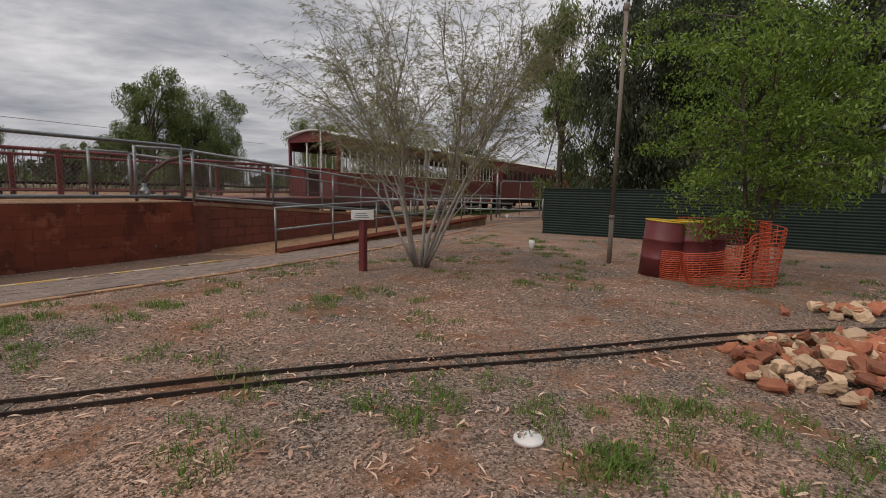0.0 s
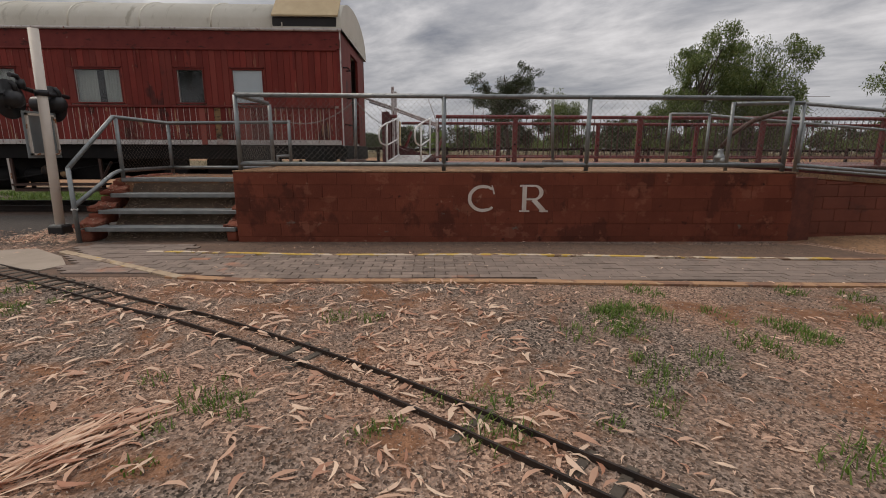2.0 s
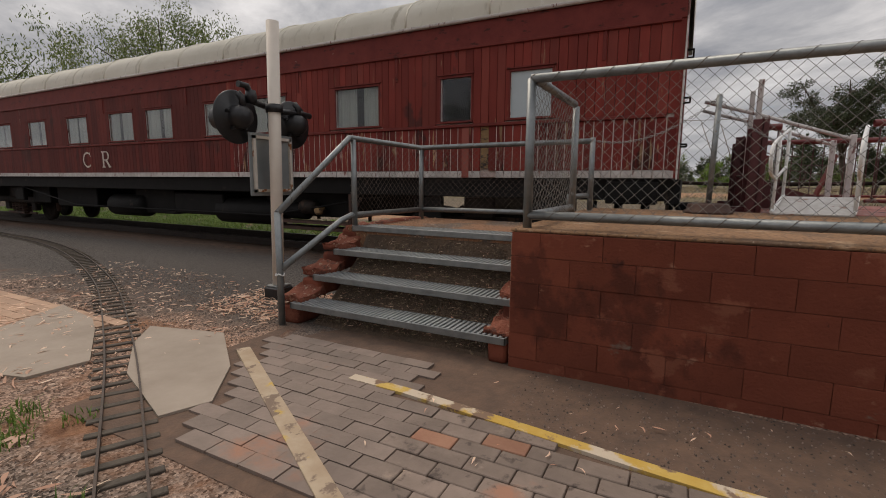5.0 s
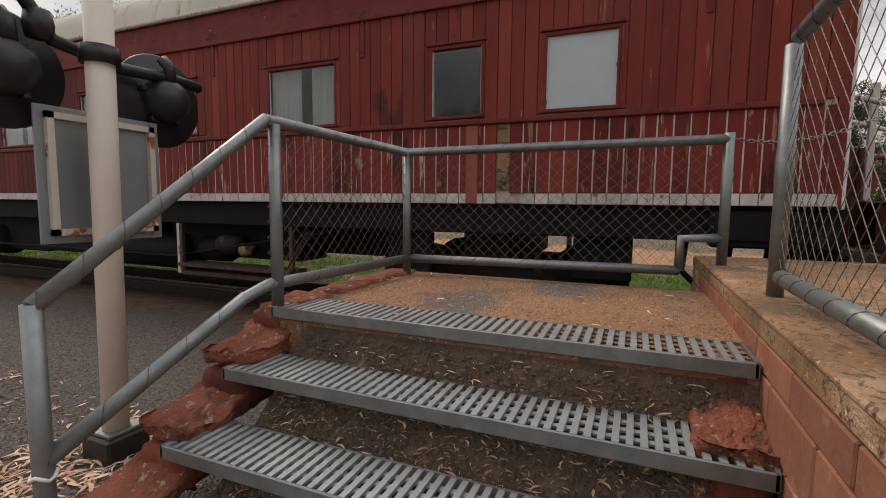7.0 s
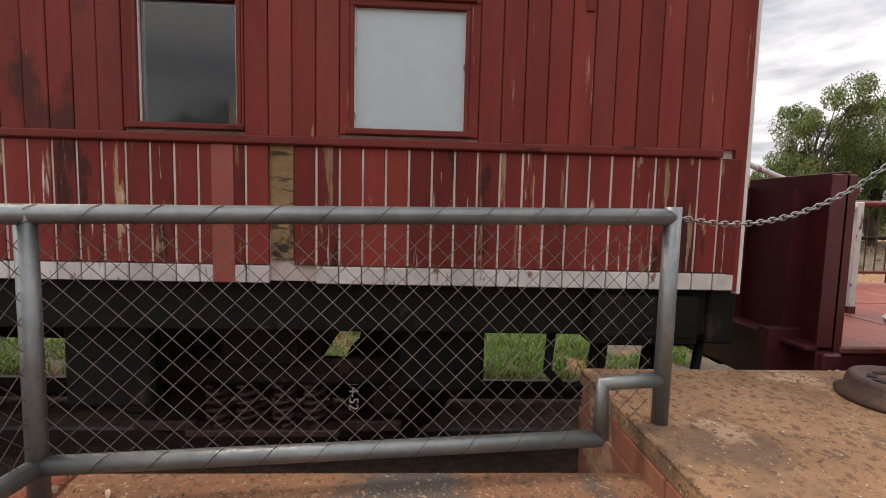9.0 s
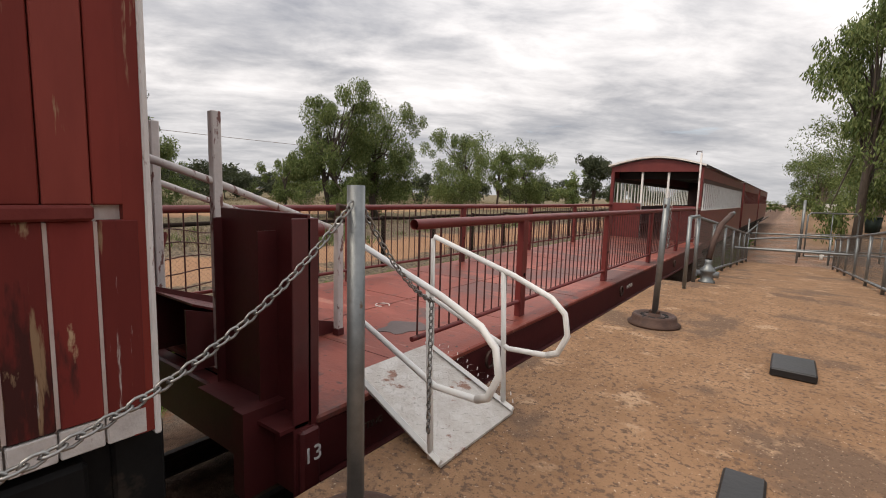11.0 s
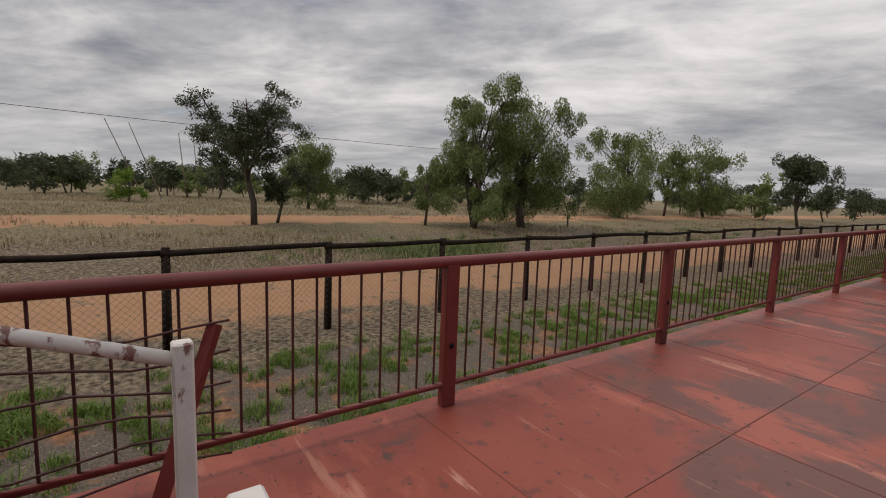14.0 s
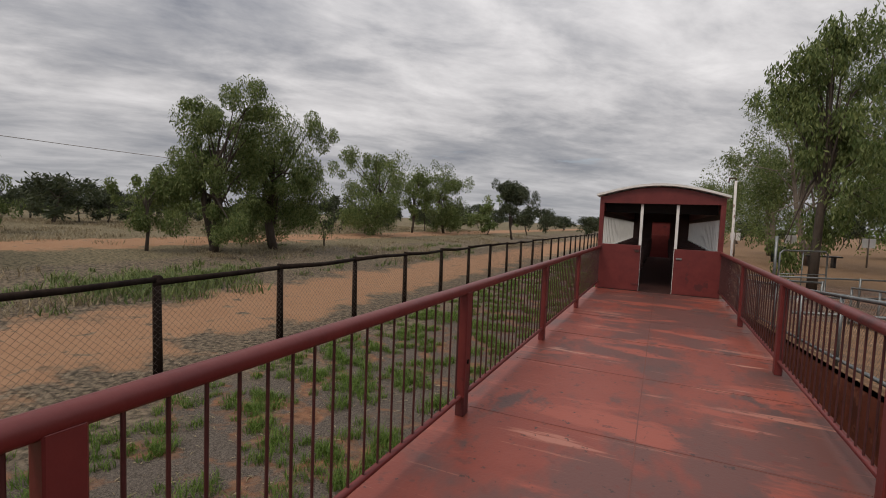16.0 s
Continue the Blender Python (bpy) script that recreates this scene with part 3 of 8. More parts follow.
rt.v += [(RX0, PY1, PZ), (RX1 + 0.02, PY1, PZ), (RX1 + 0.02, RY1, 0.13), (RX0, RY1, 0.13), (RX0, PY1, PZ - 0.07), (RX1 + 0.02, PY1, PZ - 0.07), (RX1 + 0.02, RY1, 0.06), (RX0, RY1, 0.06)]
for q in ((0, 1, 2, 3), (1, 5, 6, 2), (0, 3, 7, 4), (3, 2, 6, 7), (4, 7, 6, 5)):
    rt.f.append(q); rt.s.append(False)
part("ramp_surface", rt, M_CONC, ramp_ob, "worn orange-tinted concrete top")
# lower path with kerb in front of the ramp
low = thing("lower_ramp", (-7.8, 11, 0), "low concrete path with a red kerb beside the ramp", "ramp", kind="structure")
lm = Mesh()
lm.v += [(-8.52, 5.6, 0.01), (-7.22, 6.2, 0.01), (-7.5, 16.5, 0.33), (-8.52, 17, 0.33), (-8.52, 5.6, -0.1), (-7.22, 6.2, -0.1), (-7.5, 16.5, -0.1), (-8.52, 17, -0.1)]
for q in ((0, 1, 2, 3), (1, 5, 6, 2), (2, 6, 7, 3), (0, 3, 7, 4), (0, 4, 5, 1)):
    lm.f.append(q); lm.s.append(False)
part("path_slab", lm, M_CONC, low)
part("kerb", Mesh().tube([(-7.2, 6.5, 0.03), (-7.48, 16.5, 0.33)], 0.07, 4, smooth=False), M_BLOCK, low, "red-painted kerb")

# ---- steps up to the landing ----
LZ = 0.81
land = thing("stair_landing", (-9.9, -3.2, 0), "red dusty asphalt landing held by rough red blocks", "landing", kind="structure")
part("landing_fill", Mesh().sheet([(-9.2, -4.28), (-9.2, PY0), (-10.64, PY0), (-10.64, -4.24)], -0.1, LZ), M_LANDING, land)
stm = Mesh()
prof = [(-8.3, -0.1), (-8.36, 0.0), (-8.62, 0.17), (-8.86, 0.37), (-9.1, 0.57), (-9.2, 0.74), (-9.2, -0.1)]
for y in (-4.05, PY0 - 0.002):
    stm.v += [(x, y, z) for x, z in prof]
k = len(prof)
for i in range(k):
    stm.f.append((i, (i + 1) % k, k + (i + 1) % k, k + i)); stm.s.append(False)
stm.f += [tuple(range(k)), tuple(range(k, 2 * k))[::-1]]; stm.s += [False, False]
part("earth_fill", stm, M_SOIL, land, "bare earth between open treads")
STEPS = [(-8.27, 0.205), (-8.57, 0.405), (-8.87, 0.61), (-9.17, LZ + 0.012)]


def tread(x, z):
    """Open steel grating tread with folded edges."""
    st = thing("step_tread", (x, -3.2, z), "grey galvanised steel grating stair tread with worn red nosing", "step", "steps to the landing")
    f = Mesh()
    y0, y1, d = -4.22, PY0 - 0.02, 0.26
    f.box(x - 0.012, x, y0, y1, z - 0.055, z, 0.003)
    f.box(x - d, x - d + 0.01, y0, y1, z - 0.05, z)
    f.box(x - d, x, y0, y0 + 0.012, z - 0.05, z)
    f.box(x - d, x, y1 - 0.012, y1, z - 0.05, z)
    part("tread_frame", f, M_GALV, st)
    g = Mesh()
    n = int((y1 - y0) / 0.042)
    for i in range(n):
        y = y0 + 0.012 + (y1 - y0 - 0.03) * i / n
        g.box(x - d + 0.01, x - 0.012, y, y + 0.022, z - 0.014, z - 0.001)
    for xx in (x - 0.075, x - 0.135, x - 0.195):
        g.box(xx - 0.012, xx + 0.012, y0 + 0.01, y1 - 0.01, z - 0.02, z - 0.012)
    part("grating", g, M_GRATE, st, "ribbed steel grating", "stuff")
    return st


for x, z in STEPS:
    tread(x, z)


def rough_block(name, x0, x1, y0, y1, z0, z1, seed, material=None, lump=0.025, sub=4, slope=0.0):
    """A worn block: a subdivided box pushed about by noise, corners rounded."""
    bm = bmesh.new()
    bmesh.ops.create_cube(bm, size=1)
    bmesh.ops.subdivide_edges(bm, edges=bm.edges[:], cuts=sub, use_grid_fill=True)
    for v in bm.verts:
        p = v.co * 2
        r = (abs(p.x) ** 9 + abs(p.y) ** 9 + abs(p.z) ** 9) ** (1 / 9)
        p = p / max(r, 1e-6)
        q = Vector(((x0 + x1) / 2 + p.x * (x1 - x0) / 2, (y0 + y1) / 2 + p.y * (y1 - y0) / 2, (z0 + z1) / 2 + p.z * (z1 - z0) / 2))
        if p.z > 0:
            q.z -= slope * p.z * (0.5 + 0.5 * p.x)
        v.co = q + lump * noise.noise_vector(q * 7 + Vector((seed, seed, 0))) + 0.4 * lump * noise.noise_vector(q * 19 + Vector((0, seed, seed))) + 0.25 * lump * noise.noise_vector(q * 41)
    me = bpy.data.meshes.new(name)
    bm.to_mesh(me); bm.free()
    me.polygons.foreach_set("use_smooth", [True] * len(me.polygons))
    me.materials.append(material or M_STONE)
    return me


def stone_part(name, parent, *a, **k):
    ob = new(name, rough_block(name, *a, **k))
    ob.data.transform(Matrix.Translation(-root_place(parent)))
    ob.parent = parent
    return ob


M_CHEEK = surf("crumbling_red_block", (0.17, 0.046, 0.026), (0.25, 0.08, 0.045), 5, 0.95, 0, 1.0, U, [((0.10, 0.036, 0.024), 0.56, 5, U), ((0.33, 0.24, 0.17), 0.60, 22, U), ((0.36, 0.19, 0.12), 0.64, 9, U)], fine_scale=45, bump_dist=0.025)
for side, (ya, yb) in enumerate(((-4.44, -4.13), (PY0 - 0.22, PY0 - 0.0))):
    for i, (x, z) in enumerate(STEPS):
        if i < 3:
            stone_part("cheek_block", land, x - 0.42, x - 0.05, ya, yb, z - 0.03 - (0.02 if side else 0), z + 0.115 - 0.01 * side, 3 * i + side, material=M_CHEEK, lump=0.035, sub=9, slope=0.11)
        stone_part("cheek_base", land, x - 0.36, x - 0.03, ya + 0.05, yb - 0.02, z - 0.21, z - 0.04, 3 * i + side + 9, material=M_BLOCK, lump=0.012)
for i in range(4):
    stone_part("landing_kerb", land, -9.22 - 0.36 * (i + 1), -9.22 - 0.36 * i, -4.36, -4.12, LZ - 0.2, LZ + 0.02, 20 + i, material=M_CHEEK, lump=0.02)
# ---- big pipe handrails ----
PR = 0.030


def lashing(line, r, pitch=0.16):
    """Thin tie wire wound along a pipe."""
    m = Mesh()
    for a, b in zip(line, line[1:]):
        a, b = Vector(a), Vector(b)
        L = (b - a).length
        if L < 0.4 or abs((b - a).normalized().z) > 0.9:
            continue
        d = (b - a) / L
        s = d.cross(Vector((0, 0, 1))).normalized()
        u = s.cross(d)
        n = int(L / pitch) * 10
        m.tube([a + d * L * i / n + (r + 0.0008) * (math.cos(i * 0.628) * s + math.sin(i * 0.628) * u) for i in range(n + 1)], 0.0017, 3, False)
    return m


def pipe_rail(name, label, at, pipes, posts, panels, r=PR, wire=None, group=""):
    """A fence of pipe: rails are lines of points, posts (x, y, z0, z1), panels of chain-link."""
    t = thing(name, at, label, "railing", group)
    for line in pipes:
        part("rail_pipe", Mesh().tube(line, r, 10), M_GALV, t)
    if panels:
        for line in pipes:
            m = lashing(line, r)
            if m.f:
                part("tie_wire", m, M_RUSTWIRE, t)
    for x, y, z0, z1 in posts:
        part("post", Mesh().tube([(x, y, z0), (x, y, z1)], r, 10), M_GALV, t)
    for p, q, h0, h1 in panels:
        m = Mesh()
        chain_link(m, p, q, h0, h1)
        part("chain_link", m, wire or M_WIRE, t, "galvanised chain-link mesh", "stuff")
    return t


TZ = 1.955
FX = -8.40
fy = (-2.10, 0.66, 2.63, 5.40)
pipe_rail("platform_railing", "grey galvanised pipe railing with chain-link infill on the platform edge", (FX, 1.6, PZ),
          [[(FX, -2.10, TZ), (FX, 5.40, TZ)], [(FX, -2.10, 1.06), (FX, 5.40, 1.06)]],
          [(FX, y, PZ, TZ) for y in fy],
          [((FX, fy[i], PZ), (FX, fy[i + 1], PZ), 0.09, 0.98) for i in range(3)])
pipe_rail("return_railing", "short galvanised pipe railing with chain-link at the platform corner", (-8.9, -2.06, PZ),
          [[(FX, -2.08, TZ), (-9.55, -2.06, TZ)], [(FX, -2.08, 1.06), (-9.55, -2.06, 1.06)]],
          [(-9.62, -2.06, PZ, TZ - 0.01)],
          [((FX, -2.08, PZ), (-9.6, -2.06, PZ), 0.09, 0.97)])
HB = (-8.23, -4.28)
HT = (-9.16, -4.22)
HC = (-10.48, -4.14)
HE = (-10.69, -2.09)
t = pipe_rail("stair_railing", "grey galvanised pipe handrail beside the steps and round the landing", (-9.4, -4.2, 0),
              [[(*HB, 1.0), (*HT, 1.715), (*HC, 1.70), (*HE, 1.735)], [(*HB, 0.50), (-9.02, -4.24, 0.885), (*HT, 0.93), (*HC, 0.93)],
               [(*HC, 0.93), (-10.66, -2.32, 0.93)], [(-10.66, -2.32, 0.93), (-10.67, -2.32, 1.13), (-10.69, -2.1, 1.14)]],
              [(*HB, -0.05, 1.01), (HT[0] - 0.05, HT[1] + 0.01, LZ - 0.05, 1.7), (*HC, LZ - 0.05, 1.7), (*HE, PZ, 1.77)],
              [((HT[0], HT[1], LZ), (HC[0], HC[1], LZ), 0.12, 0.88), ((HC[0], HC[1], LZ), (HE[0], HE[1] - 0.05, LZ), 0.12, 0.9)], wire=M_RUSTWIRE)
part("tie", Mesh().tube([(HB[0] + 0.035 * math.cos(a), HB[1] + 0.035 * math.sin(a), 0.46 + 0.01 * math.sin(3 * a)) for a in [i * 0.5 for i in range(14)]], 0.006, 5), M_WHITE, t, "white rope tie")


def ramp_top(y):
    return PZ + (0.13 - PZ) * (y - PY1) / (RY1 - PY1)


for x, nm in ((-8.62, "front"), (-10.9, "back")):
    ya = 5.75
    ys = [ya, 7.6, 9.5, 11.4, 13.3, 15.2, 16.9]
    pipe_rail("ramp_railing", "galvanised pipe railing with chain-link following the ramp down", (x, 11, 0.5),
              [[(x, ya, ramp_top(ya) + 0.95), (x, 16.9, ramp_top(16.9) + 0.95)], [(x, ya, ramp_top(ya) + 0.1), (x, 16.9, ramp_top(16.9) + 0.1)]],
              [(x, y, ramp_top(y) - 0.02, ramp_top(y) + 0.96) for y in ys],
              [((x, ys[i], ramp_top(ys[i])), (x, ys[i + 1], ramp_top(ys[i + 1])), 0.1, 0.93) for i in range(6)], r=0.026, group="ramp railings")
pipe_rail("platform_end_railing", "short sloping galvanised pipe railing at the head of the ramp", (-9.2, 5.3, PZ),
          [[(-10.9, 5.75, 1.93), (-10.9, 5.0, 1.93)], [(-8.6, 4.75, 1.9), (-8.62, 5.75, 1.92)]],
          [(-10.9, 5.0, PZ, 1.94), (-8.6, 4.72, PZ, 1.92)], [], r=0.026)


def low_rail():
    f = lambda y: (-7.25 - 0.03 * (y - 6.5), y, 0.03 + 0.03 * (y - 6.5))
    ys = [6.5, 8.1, 9.7, 11.3, 12.9, 14.5, 16.1]
    pipe_rail("path_railing", "low galvanised two-bar pipe railing along the path kerb", (-7.4, 11, 0),
              [[Vector(f(6.5)) + Vector((0, 0, 0.84)), Vector(f(16.1)) + Vector((0, 0, 0.84))], [Vector(f(6.5)) + Vector((0, 0, 0.42)), Vector(f(16.1)) + Vector((0, 0, 0.42))]],
              [(*f(y)[:2], f(y)[2] - 0.06, f(y)[2] + 0.85) for y in ys], [], r=0.021)


low_rail()

# ---- the old coach ----
CX, CB, CY0, CY1 = -11.49, -14.80, -26.0, -1.27
CMID = (CX + CB) / 2
EAVE, SILL, SKIRT, RISE = 3.49, 2.09, 1.34, 0.72
WIN_Z = (2.14, 2.74)
coach = thing("railway_coach", (CMID, -13.5, -0.02), "old dark red timber railway coach with cream roof, paint peeling", "railway coach")
WINS = [(-3.34, -2.78), (-4.40, -3.92), (-6.34, -5.49), (-8.28, -7.45), (-9.62, -8.77), (-11.55, -10.65), (-12.96, -12.02), (-14.8, -13.88), (-16.75, -15.85), (-18.65, -17.75), (-20.5, -19.6)]


def coach_walls():
    """Shell behind the boards, cut for the windows."""
    m = Mesh()
    xi = CX - 0.028
    edges = sorted(WINS)
    m.box(xi - 0.05, xi, CY0, CY1, SKIRT + 0.01, WIN_Z[0])
    m.box(xi - 0.05, xi, CY0, CY1, WIN_Z[1], EAVE)
    y = CY0
    for a, b in edges:
        m.box(xi - 0.05, xi, y, a, WIN_Z[0], WIN_Z[1]); y = b
    m.box(xi - 0.05, xi, y, CY1, WIN_Z[0], WIN_Z[1])
    m.box(CB, CB + 0.06, CY0, CY1, SKIRT, EAVE)
    m.box(CB, xi, CY0, CY0 + 0.05, SKIRT, EAVE)
    m.box(CB + 0.06, xi - 0.05, CY0, CY1 - 0.02, SKIRT, SKIRT + 0.05)
    return m


part("body", coach_walls(), M_WHITEGAP, coach)
# end wall with a doorway
em = Mesh()
em.box(CB, -13.75, CY1 - 0.06, CY1, SKIRT, EAVE).box(-12.75, CX, CY1 - 0.06, CY1, SKIRT, EAVE).box(-13.75, -12.75, CY1 - 0.06, CY1, 3.3, EAVE)
part("end_wall", em, M_REDWOOD, coach)
# near-black sheet set back in the doorway paints the shade inside
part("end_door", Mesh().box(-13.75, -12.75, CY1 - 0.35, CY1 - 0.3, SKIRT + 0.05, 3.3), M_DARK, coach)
part("corner_post", Mesh().box(CX - 0.05, CX + 0.004, CY1 + 0.001, CY1 + 0.022, SKIRT - 0.02, EAVE - 0.02, 0.006), M_WORNWHITE, coach, "chipped pale corner strip")
for z in (1.75, 2.3, 2.85):
    part("grab_iron", Mesh().tube([(CX - 0.3, CY1, z), (CX - 0.3, CY1 + 0.09, z), (CX - 0.7, CY1 + 0.09, z), (CX - 0.7, CY1, z)], 0.012, 6), M_BLACK, coach)


def roof_line(n=20):
    return [(CMID - (CX - CMID + 0.05) * math.cos(math.pi * i / n), EAVE + RISE * math.sin(math.pi * i / n) ** 0.8) for i in range(n + 1)]


ro = Mesh()
line = roof_line()
ny = 2
for y in (CY0 - 0.05, CY1 + 0.06):
    ro.v += [(x, y, z) for x, z in line]
k = len(line)
for i in range(k - 1):
    ro.f.append((i, i + 1, k + i + 1, k + i)); ro.s.append(True)
ro.f.append(tuple(range(k, 2 * k))); ro.s.append(False)
part("roof", ro, M_ROOF, coach, "cream arched canvas roof, stained")
for i in range(18):
    y = CY1 - 1.05 - 1.32 * i
    part("roof_rib", Mesh().tube([(x, y, z + 0.004) for x, z in line], 0.016, 5), M_ROOF, coach)
part("gutter", Mesh().tube([(CX + 0.045, CY0, EAVE - 0.02), (CX + 0.045, CY1 + 0.05, EAVE - 0.02)], 0.028, 6), M_SKIRT, coach, "pale weathered gutter moulding")
# solid near-black box, the shade of the vent opening put into its colour
part("roof_hatch", Mesh().box(CX - 0.62, CX + 0.05, -2.5, -1.30, EAVE + 0.03, EAVE + 0.2, 0.01), M_DARK, coach, "vent slot drawn as a solid box coloured near-black for shade")
hm = Mesh()
hm.v += [(CX + 0.09, -2.5, EAVE + 0.23), (CX + 0.09, -1.26, EAVE + 0.23), (CX - 0.30, -1.26, EAVE + 0.62), (CX - 0.30, -2.5, EAVE + 0.62), (CX + 0.09, -2.5, EAVE + 0.20), (CX + 0.09, -1.26, EAVE + 0.20), (CX - 0.30, -1.26, EAVE + 0.59), (CX - 0.30, -2.5, EAVE + 0.59)]
for q in ((0, 1, 2, 3), (4, 7, 6, 5), (0, 4, 5, 1), (1, 5, 6, 2), (2, 6, 7, 3), (3, 7, 4, 0)):
    hm.f.append(q); hm.s.append(False)
part("hatch_flap", hm, M_TAN, coach, "tan sheet flap")
part("waist_rail", Mesh().box(CX - 0.03, CX + 0.028, CY0, CY1 - 0.14, SILL - 0.045, SILL, 0.008), M_REDTRIM, coach)
part("eave_board", Mesh().box(CX - 0.03, CX + 0.016, CY0, CY1, 3.13, EAVE - 0.04, 0.006), M_REDTRIM, coach)
part("letterboard_strip", Mesh().box(CX - 0.02, CX + 0.03, CY0, CY1 - 0.05, 3.10, 3.135, 0.006), M_REDTRIM, coach)


def window_part(i, a, b):
    """Frame, sill, glass and what hangs behind it."""
    z0, z1 = WIN_Z
    w = part("window", Mesh().box(CX - 0.05, CX + 0.006, a - 0.022, b + 0.022, z1, z1 + 0.035, 0.004), M_REDTRIM, coach)
    for ya, yb in ((a - 0.022, a), (b, b + 0.022)):
        part("jamb", Mesh().box(CX - 0.05, CX + 0.006, ya, yb, z0, z1, 0.003), M_REDTRIM, w)
    part("bead", Mesh().box(CX - 0.024, CX - 0.012, a, a + 0.008, z0, z1), M_WORNWHITE, w, "chipped pale glazing bead")
    part("bead", Mesh().box(CX - 0.024, CX - 0.012, b - 0.008, b, z0, z1), M_WORNWHITE, w, "chipped pale glazing bead")
    part("drip_rail", Mesh().box(CX - 0.02, CX + 0.022, a - 0.05, b + 0.05, z1 + 0.036, z1 + 0.056, 0.004), M_REDTRIM, w)
    part("sill", Mesh().box(CX - 0.05, CX + 0.024, a - 0.035, b + 0.035, z0 - 0.03, z0, 0.005), M_REDTRIM, w)
    if i == 0:
        part("panel", Mesh().box(CX - 0.035, CX - 0.022, a, b, z0, z1), M_BLIND, w, "blank white panel")
        return
    g = part("pane", Mesh().box(CX - 0.03, CX - 0.024, a, b, z0, z1), GLASS, w)
    g.visible_shadow = False
    # near-black sheet behind the pane takes the place of the unlit room
    if i == 1:
        part("shade_backing", Mesh().box(CX - 0.30, CX - 0.29, a - 0.2, b + 0.2, z0 - 0.1, z1 + 0.1), M_DARK, w)
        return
    part("shade_backing", Mesh().box(CX - 0.30, CX - 0.29, a - 0.2, b + 0.2, z0 - 0.1, z1 + 0.1), M_DARK, w)
    gap0 = a + (b - a) * (0.36, 0.42, 0.46)[i % 3]; gap1 = gap0 + (0.1, 0.06, 0.13)[i % 3]
    for c, d in ((a - 0.03, gap0), (gap1, b + 0.03)):
        cm = Mesh()
        n = 24
        for j in range(n + 1):
            y = c + (d - c) * j / n
            x = CX - 0.075 + 0.014 * math.sin(j * 1.9) + 0.006 * math.sin(j * 0.7)
            cm.v += [(x, y, z0 - 0.03), (x, y, z1 + 0.03)]
        for j in range(n):
            cm.f.append((2 * j, 2 * j + 2, 2 * j + 3, 2 * j + 1)); cm.s.append(True)
        part("curtain", cm, M_CURTAIN, w, "pale green curtain")


for i, (a, b) in enumerate(WINS):
    window_part(i, a, b)

# underframe, bogies and gear
part("sole_bar", Mesh().box(CX - 0.30, CX - 0.10, CY0, CY1 - 0.05, 1.06, SKIRT + 0.0, 0.01), M_BLACK, coach)
part("sole_bar", Mesh().box(CB + 0.1, CB + 0.3, CY0, CY1 - 0.05, 1.06, SKIRT), M_BLACK, coach)
part("floor_frame", Mesh().box(CB + 0.3, CX - 0.3, CY0, CY1 - 0.1, 1.18, SKIRT), M_BLACK, coach)
part("headstock", Mesh().box(CB + 0.1, CX - 0.08, CY1 - 0.1, CY1 + 0.06, 1.02, SKIRT - 0.01, 0.01), M_BLACK, coach)


def bogie(y, parent):
    b = part("bogie", Mesh().box(CMID + 0.80, CMID + 0.95, y - 1.15, y + 1.15, 0.52, 0.68, 0.02).box(CMID - 0.95, CMID - 0.80, y - 1.15, y + 1.15, 0.52, 0.68, 0.02)
             .box(CMID - 0.9, CMID + 0.9, y - 0.2, y + 0.2, 0.45, 0.88, 0.02), M_GEAR, parent)
    for dy in (-0.85, 0.85):
        for sx in (-1, 1):
            part("wheel", Mesh().lathe((CMID + sx * 0.56, y + dy, 0.44), [(0.0, -0.06), (0.1, -0.07), (0.3, -0.03), (0.42, -0.06), (0.43, 0.06), (0.3, 0.03), (0.1, 0.08), (0.0, 0.08)], 20, "x"), M_GEAR, b)
        part("axle_box", Mesh().box(CMID + 0.84, CMID + 1.0, y + dy - 0.14, y + dy + 0.14, 0.32, 0.58, 0.03), M_GEAR, b)
        for o in (-0.28, 0.28):
            sp = [(CMID + 0.9 + 0.06 * math.cos(a * 1.0), y + dy * 0.25 + o * 0.5 + 0.06 * math.sin(a * 1.0), 0.2 + 0.03 * a / 3.14) for a in [j * 0.6 for j in range(40)]]
            part("spring", Mesh().tube(sp, 0.014, 5), M_RUST, b)
    part("brake_beam", Mesh().box(CMID + 0.92, CMID + 0.97, y - 0.9, y + 0.9, 0.20, 0.27, 0.008), M_RUST, b)
    return b


for y in (-4.0, -19.5):
    bo = bogie(y, coach)
    part("bolster", Mesh().box(CMID - 1.05, CMID + 1.12, y - 0.26, y + 0.26, 0.70, 1.06, 0.03), M_GEAR, bo)
    part("side_frame", Mesh().box(CMID + 0.97, CMID + 1.05, y - 1.25, y + 1.25, 0.56, 0.74, 0.02), M_GEAR, bo)
    part("brake_shoe", Mesh().box(CMID + 0.5, CMID + 0.62, y + 1.29, y + 1.38, 0.3, 0.7, 0.03), M_RUST, bo)
    for o in (-0.32, -0.12, 0.12, 0.32):
        coil = [(CMID + 1.0 + 0.065 * math.cos(a), y + o + 0.065 * math.sin(a), 0.28 + 0.27 * a / 31.4) for a in [j * 0.5236 for j in range(61)]]
        part("coil_spring", Mesh().tube(coil, 0.016, 5), M_RUST, bo)
    part("spring_plank", Mesh().box(CMID + 0.9, CMID + 1.1, y - 0.5, y + 0.5, 0.22, 0.27, 0.01), M_RUST, bo)
    for yy, h in ((y + 0.9, 0.4), (y - 1.0, 0.5)):
        part("brake_hanger", Mesh().box(CX - 0.34, CX - 0.24, yy, yy + 0.5, 1.06 - h, 1.06, 0.02), M_BLACK, coach)
